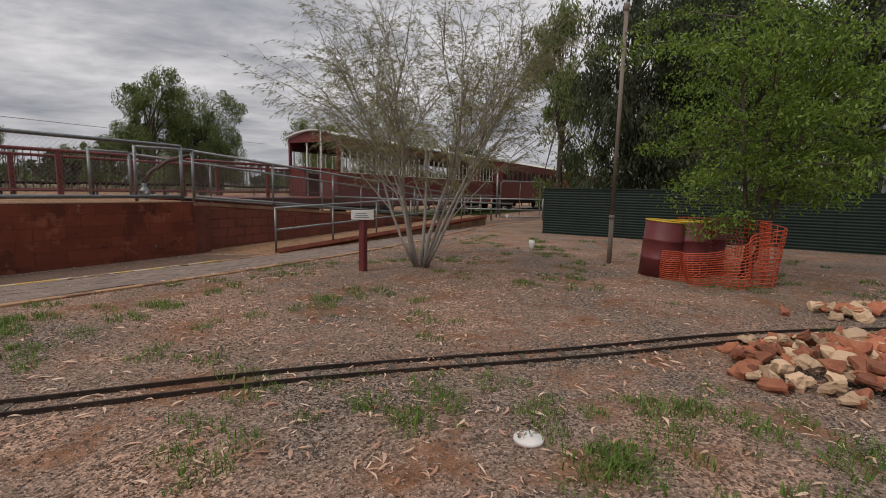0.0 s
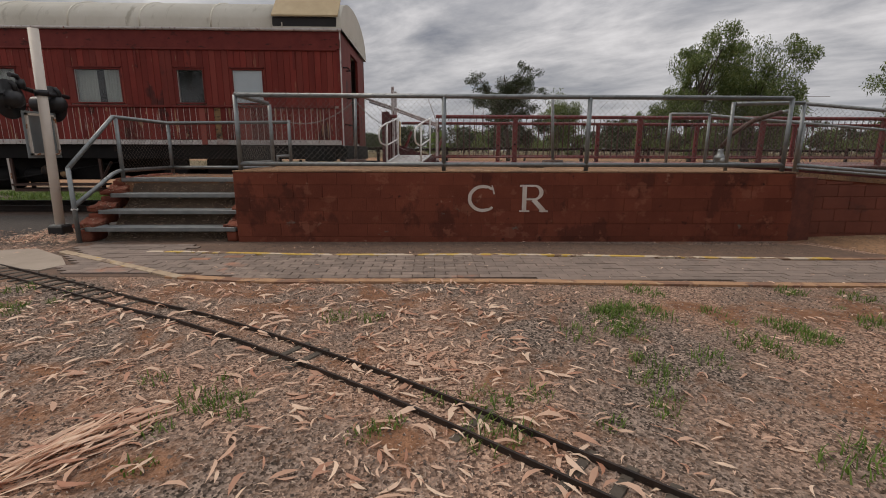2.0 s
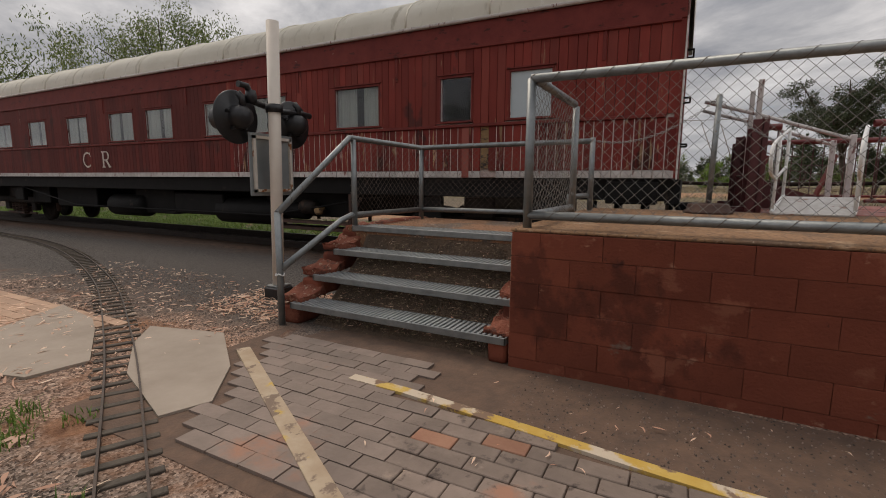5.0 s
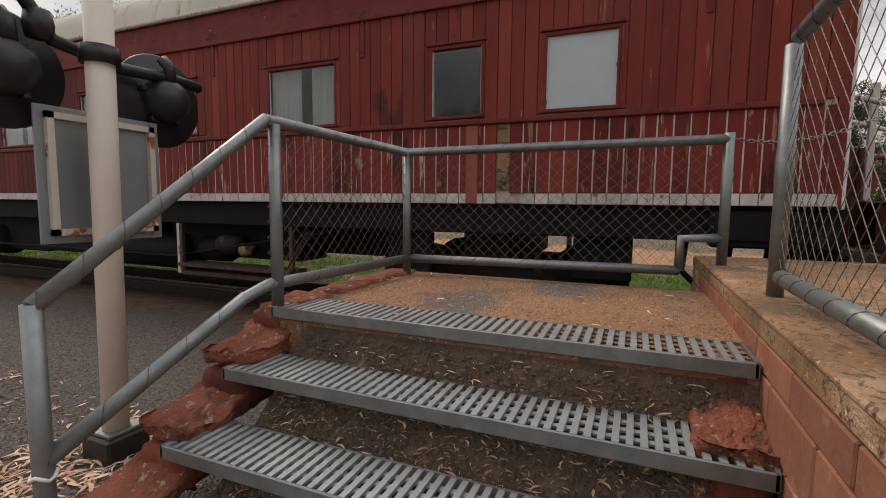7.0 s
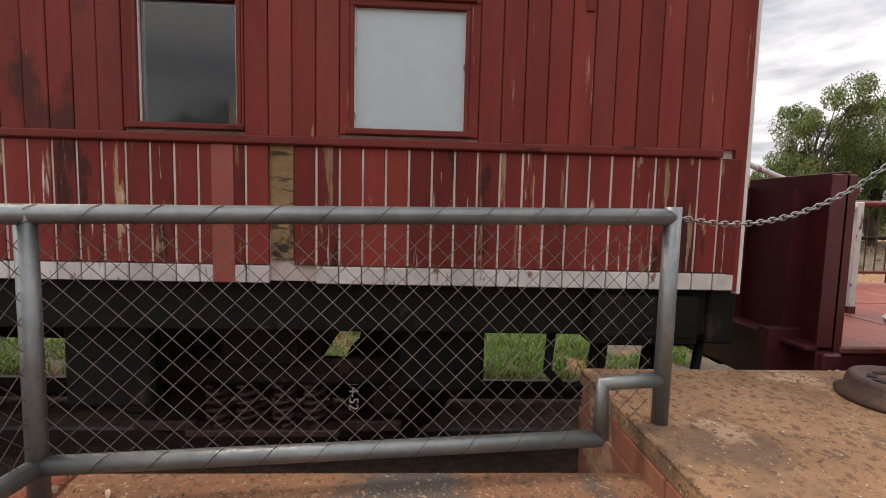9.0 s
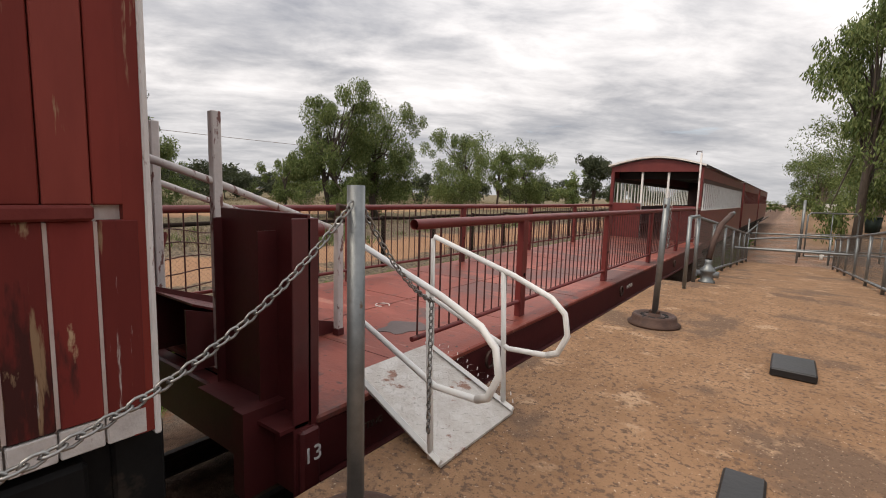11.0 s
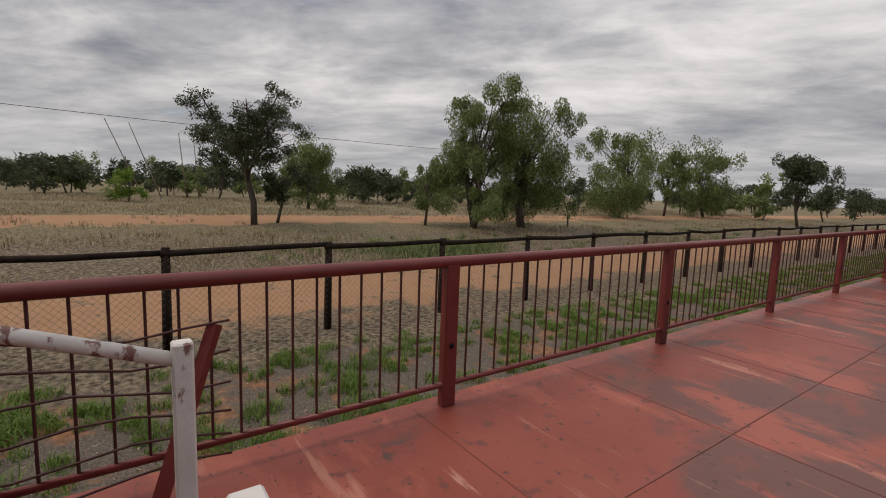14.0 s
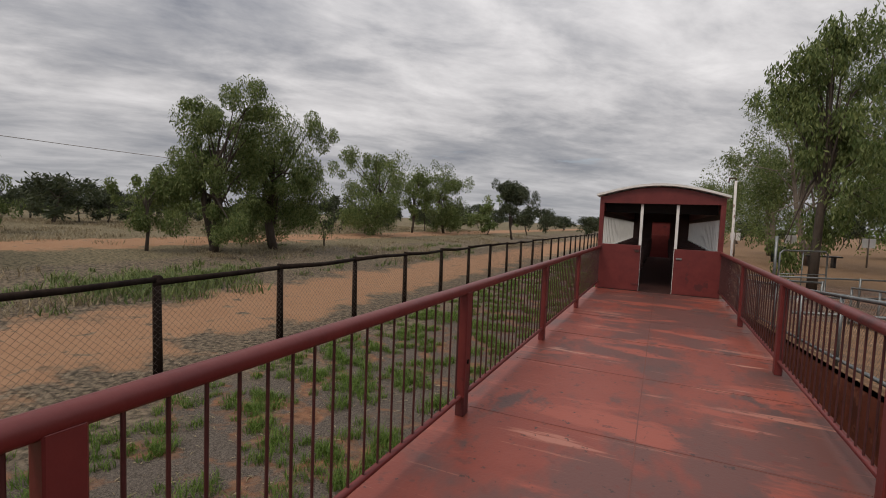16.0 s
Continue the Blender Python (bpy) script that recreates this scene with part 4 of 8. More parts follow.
part("brake_cylinder", Mesh().lathe((CX - 0.4, -7.6, 0.72), [(0, -0.25), (0.12, -0.25), (0.16, -0.2), (0.16, 0.2), (0.1, 0.25), (0.0, 0.26)], 16, "y"), M_BLACK, coach)
part("dynamo", Mesh().lathe((CX - 0.33, -7.0, 0.75), [(0, -0.02), (0.07, -0.02), (0.08, 0.0), (0.08, 0.12), (0.05, 0.14), (0.0, 0.14)], 16, "x"), M_TIMBERPATCH, coach, "dusty brass-coloured dynamo")
part("centre_sill", Mesh().box(CMID - 0.35, CMID + 0.25, CY0, -5.4, 0.62, 1.18, 0.02), M_BLACK, coach)
for ya, yb, zl in ((-8.5, -6.3, 0.62), (-12.9, -11.4, 0.5), (-16.6, -14.6, 0.55), (-18.0, -17.0, 0.6), (-25.0, -22.0, 0.55)):
    part("equipment_box", Mesh().box(CX - 0.95, CX - 0.42, ya, yb, zl, 1.06, 0.02), M_BLACK, coach)
part("gear_cradle", Mesh().box(CX - 0.16, CX - 0.1, -8.0, -7.95, 0.42, 1.06, 0.006), M_RUSTFRAME, coach, "rust-streaked pale hanger")
part("cradle_tray", Mesh().box(CX - 0.42, CX - 0.1, -7.95, -6.2, 0.40, 0.46, 0.008), M_RUST, coach)
part("cradle_brace", Mesh().tube([(CX - 0.12, -6.3, 0.46), (CX - 0.12, -5.95, 1.0)], 0.03, 4, smooth=False), M_RUST, coach)
part("compressor", Mesh().lathe((CX - 0.3, -7.25, 0.80), [(0.0, -0.2), (0.1, -0.2), (0.13, -0.14), (0.13, 0.1), (0.09, 0.16), (0.0, 0.17)], 16, "y"), M_GEAR, coach)
part("battery_box", Mesh().box(CX - 0.75, CX - 0.28, -11.2, -9.6, 0.55, 1.0, 0.02), M_BLACK, coach)
part("tank", Mesh().lathe((CX - 0.5, -9.0, 0.66), [(0, -0.9), (0.2, -0.9), (0.26, -0.82), (0.26, 0.82), (0.2, 0.9), (0, 0.9)], 18, "y"), M_BLACK, coach)
part("tank", Mesh().lathe((CX - 0.5, -13.2, 0.66), [(0, -0.7), (0.2, -0.7), (0.26, -0.62), (0.26, 0.62), (0.2, 0.7), (0, 0.7)], 18, "y"), M_BLACK, coach)
part("step_hanger", Mesh().box(CX - 0.14, CX - 0.10, -7.95, -7.90, 0.55, 1.06).box(CX - 0.14, CX - 0.1, -6.2, -6.15, 0.55, 1.06).box(CX - 0.35, CX - 0.05, -7.95, -6.15, 0.52, 0.56), M_RUST, coach)
part("pipe_run", Mesh().tube([(CX - 0.12, CY0, 1.16), (CX - 0.12, -1.6, 1.16)], 0.022, 6), M_GEAR, coach)
part("truss_rod", Mesh().tube([(CX - 0.2, -5.4, 1.06), (CX - 0.2, -8.2, 0.62), (CX - 0.2, -15.2, 0.62), (CX - 0.2, -18, 1.06)], 0.018, 6), M_BLACK, coach)
for j in range(3):
    a0 = -2.2 + 0.32 * j
    part("brake_hose", Mesh().tube([(CX - 0.25, a0, 1.05), (CX - 0.24, a0 - 0.02, 0.8), (CX - 0.24, a0 + 0.1, 0.68), (CX - 0.25, a0 + 0.24, 0.74), (CX - 0.25, a0 + 0.27, 1.05)], 0.028, 8), M_BLACK, coach)
part("step_box", Mesh().box(CX - 0.25, CX - 0.02, -2.05, -1.45, 1.02, 1.3, 0.015).box(CX - 0.02, CX + 0.004, -2.0, -1.5, 1.08, 1.10), M_BLACK, coach)
part("coupler", Mesh().box(CMID - 0.12, CMID + 0.12, CY1, -0.75, 0.78, 1.0, 0.03), M_BLACK, coach)
for sx in (-0.5, 0.5):
    part("buffer_hose", Mesh().tube([(CMID + sx, CY1, 1.0), (CMID + sx, CY1 + 0.15, 0.75), (CMID + sx, CY1 + 0.3, 0.7), (CMID + sx, CY1 + 0.45, 0.9)], 0.03, 8), M_BLACK, coach)

# ---- railway track ----
track = thing("railway_track", (CMID, 10, -0.1), "old narrow railway track on timber sleepers in soil darkened for shade", "railway track", kind="structure")
for x in (-12.62, -13.70):
    part("rail", Mesh().box(x - 0.032, x + 0.032, -45, 90, -0.05, 0.0, 0.006).box(x - 0.008, x + 0.008, -45, 90, -0.16, -0.05).box(x - 0.055, x + 0.055, -45, 90, -0.18, -0.16), M_RAIL, track)

# ---- flat wagon with a deck ----
DZ, DX0, DX1, DY0, DY1 = 0.955, -14.60, -11.76, -0.38, 13.3
RL, RR, RTOP = -14.45, -11.94, 1.965
wagon = thing("flat_wagon", (-13.2, 6.3, -0.02), "flat railway wagon with red-painted steel deck and railings", "railway wagon")
M_SEAM = surf("deck_seam", (0.13, 0.045, 0.036), (0.2, 0.062, 0.045), 3, 0.6, 0, 0.1)
part("deck", Mesh().box(DX0, DX1, DY0, DY1, DZ - 0.05, DZ, 0.012), M_DECK, wagon, "scuffed red and grey painted deck plate")
for k in range(9):
    y = 0.5 + 1.52 * k
    part("seam", Mesh().box(DX0 + 0.1, DX1 - 0.1, y, y + 0.005, DZ - 0.001, DZ + 0.003), M_SEAM, wagon)
part("seam", Mesh().box(-13.214, -13.206, DY0 + 0.6, DY1, DZ + 0.0005, DZ + 0.004), M_SEAM, wagon)
for x0, x1 in ((DX1 - 0.09, DX1 - 0.02), (DX0 + 0.02, DX0 + 0.09)):
    part("side_beam", Mesh().box(x0, x1, DY0, DY1, DZ - 0.36, DZ - 0.05, 0.01).box(x0 - 0.04, x1 + 0.04, DY0, DY1, DZ - 0.39, DZ - 0.36), M_DARKRED, wagon)
part("underframe", Mesh().box(-13.5, -12.9, DY0, DY1, 0.45, DZ - 0.06, 0.02), M_BLACK, wagon)
for y in (1.9, 11.4):
    bogie(y, wagon)
for y in (1.35, 5.1, 9.0):
    pts = [(DX1 + 0.03, y + 0.06 * math.cos(a), DZ - 0.16 + 0.07 * math.sin(a)) for a in [j * 0.5 for j in range(14)]]
    part("tie_ring", Mesh().tube(pts, 0.014, 6), M_RUST, wagon)


def deck_rail(x, y0, y1, posts):
    rl = part("handrail", Mesh().tube([(x, y0, RTOP - 0.035), (x, y1, RTOP - 0.035)], 0.038, 12, closed=False), M_REDMETAL, wagon)
    part("lower_rail", Mesh().tube([(x, y0, DZ + 0.15), (x, y1, DZ + 0.15)], 0.02, 8), M_REDMETAL, wagon)
    pm = mesh_data("rail_post", Mesh().box(-0.035, 0.035, -0.05, 0.05, 0, RTOP - DZ - 0.05, 0.006), M_REDMETAL)
    for y in posts:
        piece("rail_post", pm, (x, y, DZ), wagon)
    hole = mesh_data("bolt_hole", Mesh().lathe((0, 0, 0), [(0.0, 0.0), (0.018, 0.0), (0.02, 0.004), (0.0, 0.005)], 10, "x"), M_BLACK)
    bal = mesh_data("baluster", Mesh().tube([(0, 0, 0.14), (0, 0, RTOP - DZ - 0.07)], 0.0075, 6, False), M_MAROON_ROD)
    y = y0 + 0.06
    while y < y1 - 0.04:
        if all(abs(y - p) > 0.06 for p in posts):
            piece("baluster", bal, (x, y, DZ), wagon)
        y += 0.131
    for yp in posts:
        piece("bolt_hole", hole, (x + 0.036, yp, DZ + 0.42), wagon)
    return rl


POSTS = [2.25 + 2.64 * i for i in range(4)]
deck_rail(RL, DY0 + 0.1, DY1 - 0.02, POSTS)
deck_rail(RR, 0.585, DY1 - 0.02, POSTS)
part("rail_stub", Mesh().tube([(RR, -0.42, RTOP - 0.035), (RR, -0.22, RTOP - 0.035)], 0.038, 12), M_REDMETAL, wagon)
part("end_rod", Mesh().tube([(RR, -0.25, DZ), (RR, -0.25, RTOP - 0.06)], 0.009, 6), M_MAROON_ROD, wagon)
# bulkhead plates at the coach end
for x0, x1, z1 in ((-12.62, -11.78, 2.03), (-14.56, -13.78, 2.0)):
    bk = part("bulkhead", Mesh().box(x0, x1, DY0 - 0.05, DY0 - 0.03, DZ - 0.35, z1, 0.004), M_DARKRED if x0 > -13 else M_REDMETAL, wagon)
    part("flange", Mesh().box(x1 - 0.015, x1, DY0 - 0.14, DY0 + 0.02, DZ - 0.42, z1 - 0.02, 0.004), M_DARKRED, bk)
    part("flange", Mesh().box(x0, x0 + 0.015, DY0 - 0.10, DY0, DZ - 0.3, z1 - 0.06, 0.004), M_DARKRED, bk)
    part("shelf_flange", Mesh().box(x0, x1, DY0 - 0.22, DY0 - 0.05, DZ - 0.03, DZ - 0.01), M_DARKRED, bk)
    part("gusset", Mesh().sheet([(x1 - 0.3, DY0 - 0.3), (x1 - 0.2, DY0 - 0.3), (x1 - 0.2, DY0 - 0.04), (x1 - 0.3, DY0 - 0.04)], DZ - 0.42, DZ + 0.05), M_DARKRED, bk)
    part("gusset", Mesh().box(x1 - 0.28, x1 - 0.265, DY0 - 0.16, DY0 - 0.05, DZ + 0.05, z1 - 0.1), M_DARKRED, bk)
part("buffer_beam", Mesh().box(DX0, DX1 + 0.02, DY0 - 0.12, DY0, DZ - 0.42, DZ - 0.04, 0.015), M_DARKRED, wagon)


# ---- writing ----
def letters(name, text, size, at, rot, material, parent=None, label="", extrude=0.003, squash=1.0):
    """Lettering as a mesh, facing along the turned x-y plane."""
    c = bpy.data.curves.new(name, "FONT")
    c.body, c.size, c.extrude, c.resolution_u = text, size, extrude, 6
    tmp = bpy.data.objects.new(name, c)
    me = bpy.data.meshes.new_from_object(tmp)
    bpy.data.objects.remove(tmp)
    me.name = name
    me.transform(Matrix.LocRotScale(None, Euler([radians(a) for a in rot]), (1, 1, 1)) @ Matrix.Diagonal((squash, 1, 1, 1)))
    off = root_place(parent) if parent else Vector((0, 0, 0))
    me.transform(Matrix.Translation(Vector(at) - off))
    me.materials.append(material)
    ob = new(name, me)
    ob.parent = parent
    return tagged(ob, label)


def slab_letter(name, ch, y0, y1, z0, z1, x, parent, weight=0.05):
    """A painted serif capital on a wall that faces +x, raised a hair."""
    m = Mesh()
    w, h = y1 - y0, z1 - z0

    def stroke(pts, wd):
        for (a, b), (c, d) in zip(pts, pts[1:]):
            v = Vector((c - a, d - b)); nrm = Vector((-v.y, v.x)).normalized() * wd / 2
            q = [(a + nrm.x, b + nrm.y), (c + nrm.x, d + nrm.y), (c - nrm.x, d - nrm.y), (a - nrm.x, b - nrm.y)]
            lift = x + 0.0007 * len(m.f) / 4
            lo = [(lift, y0 + p[0] * w, z0 + p[1] * h) for p in q]
            m.face(lo)

    if ch == "C":
        n = 30
        for i in range(n):
            ring = []
            for j in (i, i + 1):
                a = radians(48 + 268 * j / n)
                t = 0.115 if 70 < 48 + 268 * j / n < 290 else 0.085
                ring.append(((0.5 + 0.5 * math.cos(a), 0.5 + 0.5 * math.sin(a)), (0.5 + (0.5 - t) * math.cos(a), 0.5 + (0.5 - t) * math.sin(a))))
            (o0, i0), (o1, i1) = ring
            m.face([(x, y0 + p[0] * w, z0 + p[1] * h) for p in (o0, o1, i1, i0)])
        stroke([(0.80, 0.98), (0.88, 0.66)], 0.05)
    else:
        stroke([(0.17, 0.0), (0.17, 1.0)], 0.15)
        stroke([(0.0, 0.03), (0.36, 0.03)], 0.06)
        stroke([(0.0, 0.97), (0.5, 0.97)], 0.07)
        stroke([(0.2, 0.47), (0.52, 0.47)], 0.07)
        n = 14
        for i in range(n):
            pts = []
            for j in (i, i + 1):
                a = radians(90 - 180 * j / n)
                pts.append(((0.5 + 0.32 * math.cos(a), 0.72 + 0.285 * math.sin(a)), (0.5 + 0.18 * math.cos(a), 0.72 + 0.215 * math.sin(a))))
            m.face([(x + 0.0016, y0 + p[0] * w, z0 + p[1] * h) for p in (pts[0][0], pts[1][0], pts[1][1], pts[0][1])])
        stroke([(0.48, 0.46), (0.86, 0.03)], 0.16)
        stroke([(0.70, 0.03), (1.0, 0.03)], 0.06)
    return part(name, m, M_LETTER, parent, "faded white painted capital letter")


slab_letter("letter_c", "C", 0.99, 1.40, 0.42, 0.79, PX1 + 0.0175, plat)
slab_letter("letter_r", "R", 1.70, 2.10, 0.42, 0.79, PX1 + 0.0175, plat)
slab_letter("letter_c", "C", -14.17, -13.78, 1.55, 1.92, CX + 0.014, coach)
slab_letter("letter_r", "R", -13.36, -12.98, 1.55, 1.92, CX + 0.014, coach)
letters("wagon_number", "13", 0.12, (DX1 + 0.024, DY0 - 0.115, DZ - 0.22), (90, 0, 90), M_WHITE, wagon)
letters("wagon_code", "NHF 036", 0.085, (DX1 - 0.017, 5.55, DZ - 0.2), (90, 0, 90), M_LETTER, wagon, "white stencilled wagon number")
letters("bogie_number", "814-52", 0.09, (CMID + 1.003, -3.45, 0.62), (90, 90, 90), M_LETTER, coach, "faded white stencilled number")
letters("lifting_mark", "LIFTING", 0.06, (DX1 + 0.024, DY0 + 0.25, DZ - 0.2), (90, 0, 90), M_RUSTWIRE, wagon)

# ---- gangway onto the deck ----
gw = thing("gangway", (-11.3, 0.02, PZ), "white-painted metal gangway with tube handrails onto the wagon deck", "gangway")
GY0, GY1 = -0.17, 0.48
gp = Mesh()
gp.v += [(-10.95, GY0, PZ + 0.005), (-10.95, GY1, PZ + 0.005), (-11.72, GY1, 1.12), (-11.72, GY0, 1.12), (-10.95, GY0, PZ + 0.017), (-10.95, GY1, PZ + 0.017), (-11.72, GY1, 1.145), (-11.72, GY0, 1.145)]
for q in ((0, 1, 2, 3), (4, 7, 6, 5), (0, 4, 5, 1), (1, 5, 6, 2), (2, 6, 7, 3), (3, 7, 4, 0)):
    gp.f.append(q); gp.s.append(False)
M_TREADPLATE = surf("worn_white_tread_plate", (0.42, 0.38, 0.34), (0.6, 0.58, 0.55), 9, 0.5, 0.3, 0.5, U, [((0.25, 0.13, 0.09), 0.6, 6, U)])
part("plate", gp, M_TREADPLATE, gw, "worn white checker plate")
ck = Mesh()
for i in range(15):
    for j in range(16):
        x = -11.0 - 0.047 * i
        y = GY0 + 0.03 + 0.05 * j
        z = PZ + 0.019 + (1.145 - PZ - 0.017) * (-10.95 - x) / 0.77
        s = 0.016 if (i + j) % 2 else -0.016
        ck.face([(x - 0.014, y - s, z + 0.002), (x - 0.010, y - s + 0.004, z), (x + 0.014, y + s, z + 0.001), (x + 0.010, y + s - 0.004, z)])
part("tread_pattern", ck, M_TREADPLATE, gw, "", "stuff")
for y in (GY0, GY1):
    part("side_flange", Mesh().tube([(-10.95, y, PZ + 0.03), (-11.72, y, 1.16)], 0.018, 4, smooth=False), M_WHITE, gw)
    r = 0.0165
    part("handrail", Mesh().tube([(-11.66, y, 1.16), (-11.68, y, 1.86), (-11.66, y, 1.875), (-10.98, y, 1.73), (-10.74, y, 1.66), (-10.66, y, 1.60), (-10.64, y, 1.50), (-10.69, y, 1.40), (-10.75, y, 1.37)], r, 8), M_WHITE, gw)
    part("mid_rail", Mesh().tube([(-11.67, y, 1.47), (-11.0, y, 1.33), (-10.75, y, 1.37)], r * 0.9, 8), M_WHITE, gw)
    part("upright", Mesh().tube([(-11.02, y, PZ + 0.02), (-11.06, y, 1.74)], r, 8), M_WHITE, gw)


for o in gw.children:
    o.data.transform(Matrix(((1, 0, 0, 0), (-0.27, 1, 0, -0.27 * 0.42), (0, 0, 1, 0), (0, 0, 0, 1))))


def stand(x, y, lean, name="chain_stand"):
    """Post set in an upturned cast wheel."""
    s = thing(name, (x, y, PZ), "grey pipe post standing in an old rusty cast-iron wheel", "barrier post", "chain barrier posts")
    part("wheel_base", Mesh().lathe((x, y, PZ), [(0.0, 0.0), (0.23, 0.0), (0.235, 0.02), (0.205, 0.035), (0.195, 0.085), (0.185, 0.1), (0.165, 0.1), (0.15, 0.085), (0.06, 0.09), (0.05, 0.11), (0.0, 0.11)], 32), M_RUST, s)
    for i in range(8):
        a = 2 * math.pi * i / 8
        part("slot", Mesh().box(-0.028, 0.028, -0.016, 0.016, 0, 0.003), M_BLACK, s).matrix_basis = pose(0.108 * math.cos(a), 0.108 * math.sin(a), 0.0885, 0, 0, math.degrees(a) + 90)
    for o in s.children:
        if o.name.startswith("slot"):
            o.data.transform(Matrix.Translation((x, y, PZ)))
    part("post", Mesh().tube([(x, y, PZ + 0.1), (x + lean[0], y + lean[1], 2.17)], 0.028, 10), M_GALV, s)
    part("hub_clamp", Mesh().box(x - 0.05, x + 0.05, y - 0.022, y + 0.022, PZ + 0.1, PZ + 0.14, 0.008), M_RUST, s)
    part("hook", Mesh().tube([(x + lean[0], y + lean[1] - 0.03, 2.1), (x + lean[0], y + lean[1] - 0.07, 2.11), (x + lean[0], y + lean[1] - 0.07, 2.08)], 0.008, 6), M_RUST, s)
    return s


S1, S2 = (-10.88, -0.93), (-10.79, 2.78)
stand(*S1, (-0.03, 0.02))
stand(*S2, (0.04, -0.07))


def chain(name, a, b, sag, label, n=None):
    """Links hung between two hooks."""
    a, b = Vector(a), Vector(b)
    length = (b - a).length
    n = n or int(length / 0.027)
    m = Mesh()
    for i in range(n):
        t = (i + 0.5) / n
        p = a.lerp(b, t) - Vector((0, 0, sag * 4 * t * (1 - t)))
        t2 = t + 0.01
        d = (a.lerp(b, t2) - Vector((0, 0, sag * 4 * t2 * (1 - t2))) - p).normalized()
        side = d.cross(Vector((0, 0, 1)) if abs(d.z) < 0.9 else Vector((1, 0, 0))).normalized()
        nrm = side if i % 2 else d.cross(side)
        ring = [p + d * 0.019 * math.cos(q) + nrm * 0.010 * math.sin(q) for q in [k * math.pi / 4 for k in range(9)]]
        m.tube(ring, 0.0034, 4, False)
    return solid(name, m, M_CHAIN, label, "chain", at=tuple(a))


chain("barrier_chain", (HE[0], HE[1], 1.74), (S1[0] - 0.01, S1[1] - 0.01, 2.12), 0.16, "steel chain sagging from railing post to barrier post")
chain("barrier_chain", (S1[0] - 0.03, S1[1] + 0.05, 2.1), (-11.02, GY0 - 0.2, 1.70), 0.05, "steel chain looped to the gangway rail")
chain("hanging_chain", (-11.02, GY0 - 0.21, 1.70), (-11.02, GY0 - 0.21, 1.12), 0.0, "loose steel chain hanging from the gangway rail")
chain("hanging_chain", (S2[0] + 0.075, S2[1] - 0.07, 2.1), (S2[0] + 0.075, S2[1] - 0.06, 1.72), 0.0, "loose steel chain hanging from a barrier post")

for x, y, w, d, h in ((-9.73, 2.14, 0.13, 0.2, 0.06), (-9.9, 0.2, 0.08, 0.22, 0.02)):
    solid("cable_cover", Mesh().box(x - w, x + w, y - d, y + d, PZ, PZ + h, 0.01), M_BLACKPAINT, "low black cover lying on the platform", "cover", at=(x, y, PZ))

# hydrant-like standpipe and its hose at the ramp head
hy = thing("standpipe", (-10.75, 5.95, PZ - 0.03), "grey cast standpipe with a thick brown hose on the platform", "standpipe")
part("valve_body", Mesh().lathe((-10.75, 5.95, PZ - 0.03), [(0.0, 0), (0.11, 0), (0.11, 0.03), (0.085, 0.04), (0.085, 0.14), (0.105, 0.16), (0.105, 0.2), (0.06, 0.24), (0.045, 0.3), (0.05, 0.34), (0.0, 0.35)], 18), M_GALV, hy)
part("outlet", Mesh().lathe((-10.75, 5.95, PZ + 0.1), [(0.0, -0.15), (0.05, -0.15), (0.05, 0.15), (0.0, 0.15)], 12, "x"), M_GALV, hy)
part("hose", Mesh().tube([(-10.75, 5.95, 1.3), (-10.73, 6.1, 1.55), (-10.68, 6.45, 1.8), (-10.6, 6.9, 1.95)], 0.042, 10), M_RUST, hy, "brown ribbed hose")
part("nozzle", Mesh().tube([(-10.6, 6.9, 1.95), (-10.58, 7.02, 1.97)], 0.03, 10), M_GALV, hy)

# ---- steps from the deck up to the coach door ----
cs = thing("coach_steps", (-13.2, -0.1, DZ), "low red checker-plate steps with chipped white rails to the coach door", "steps")
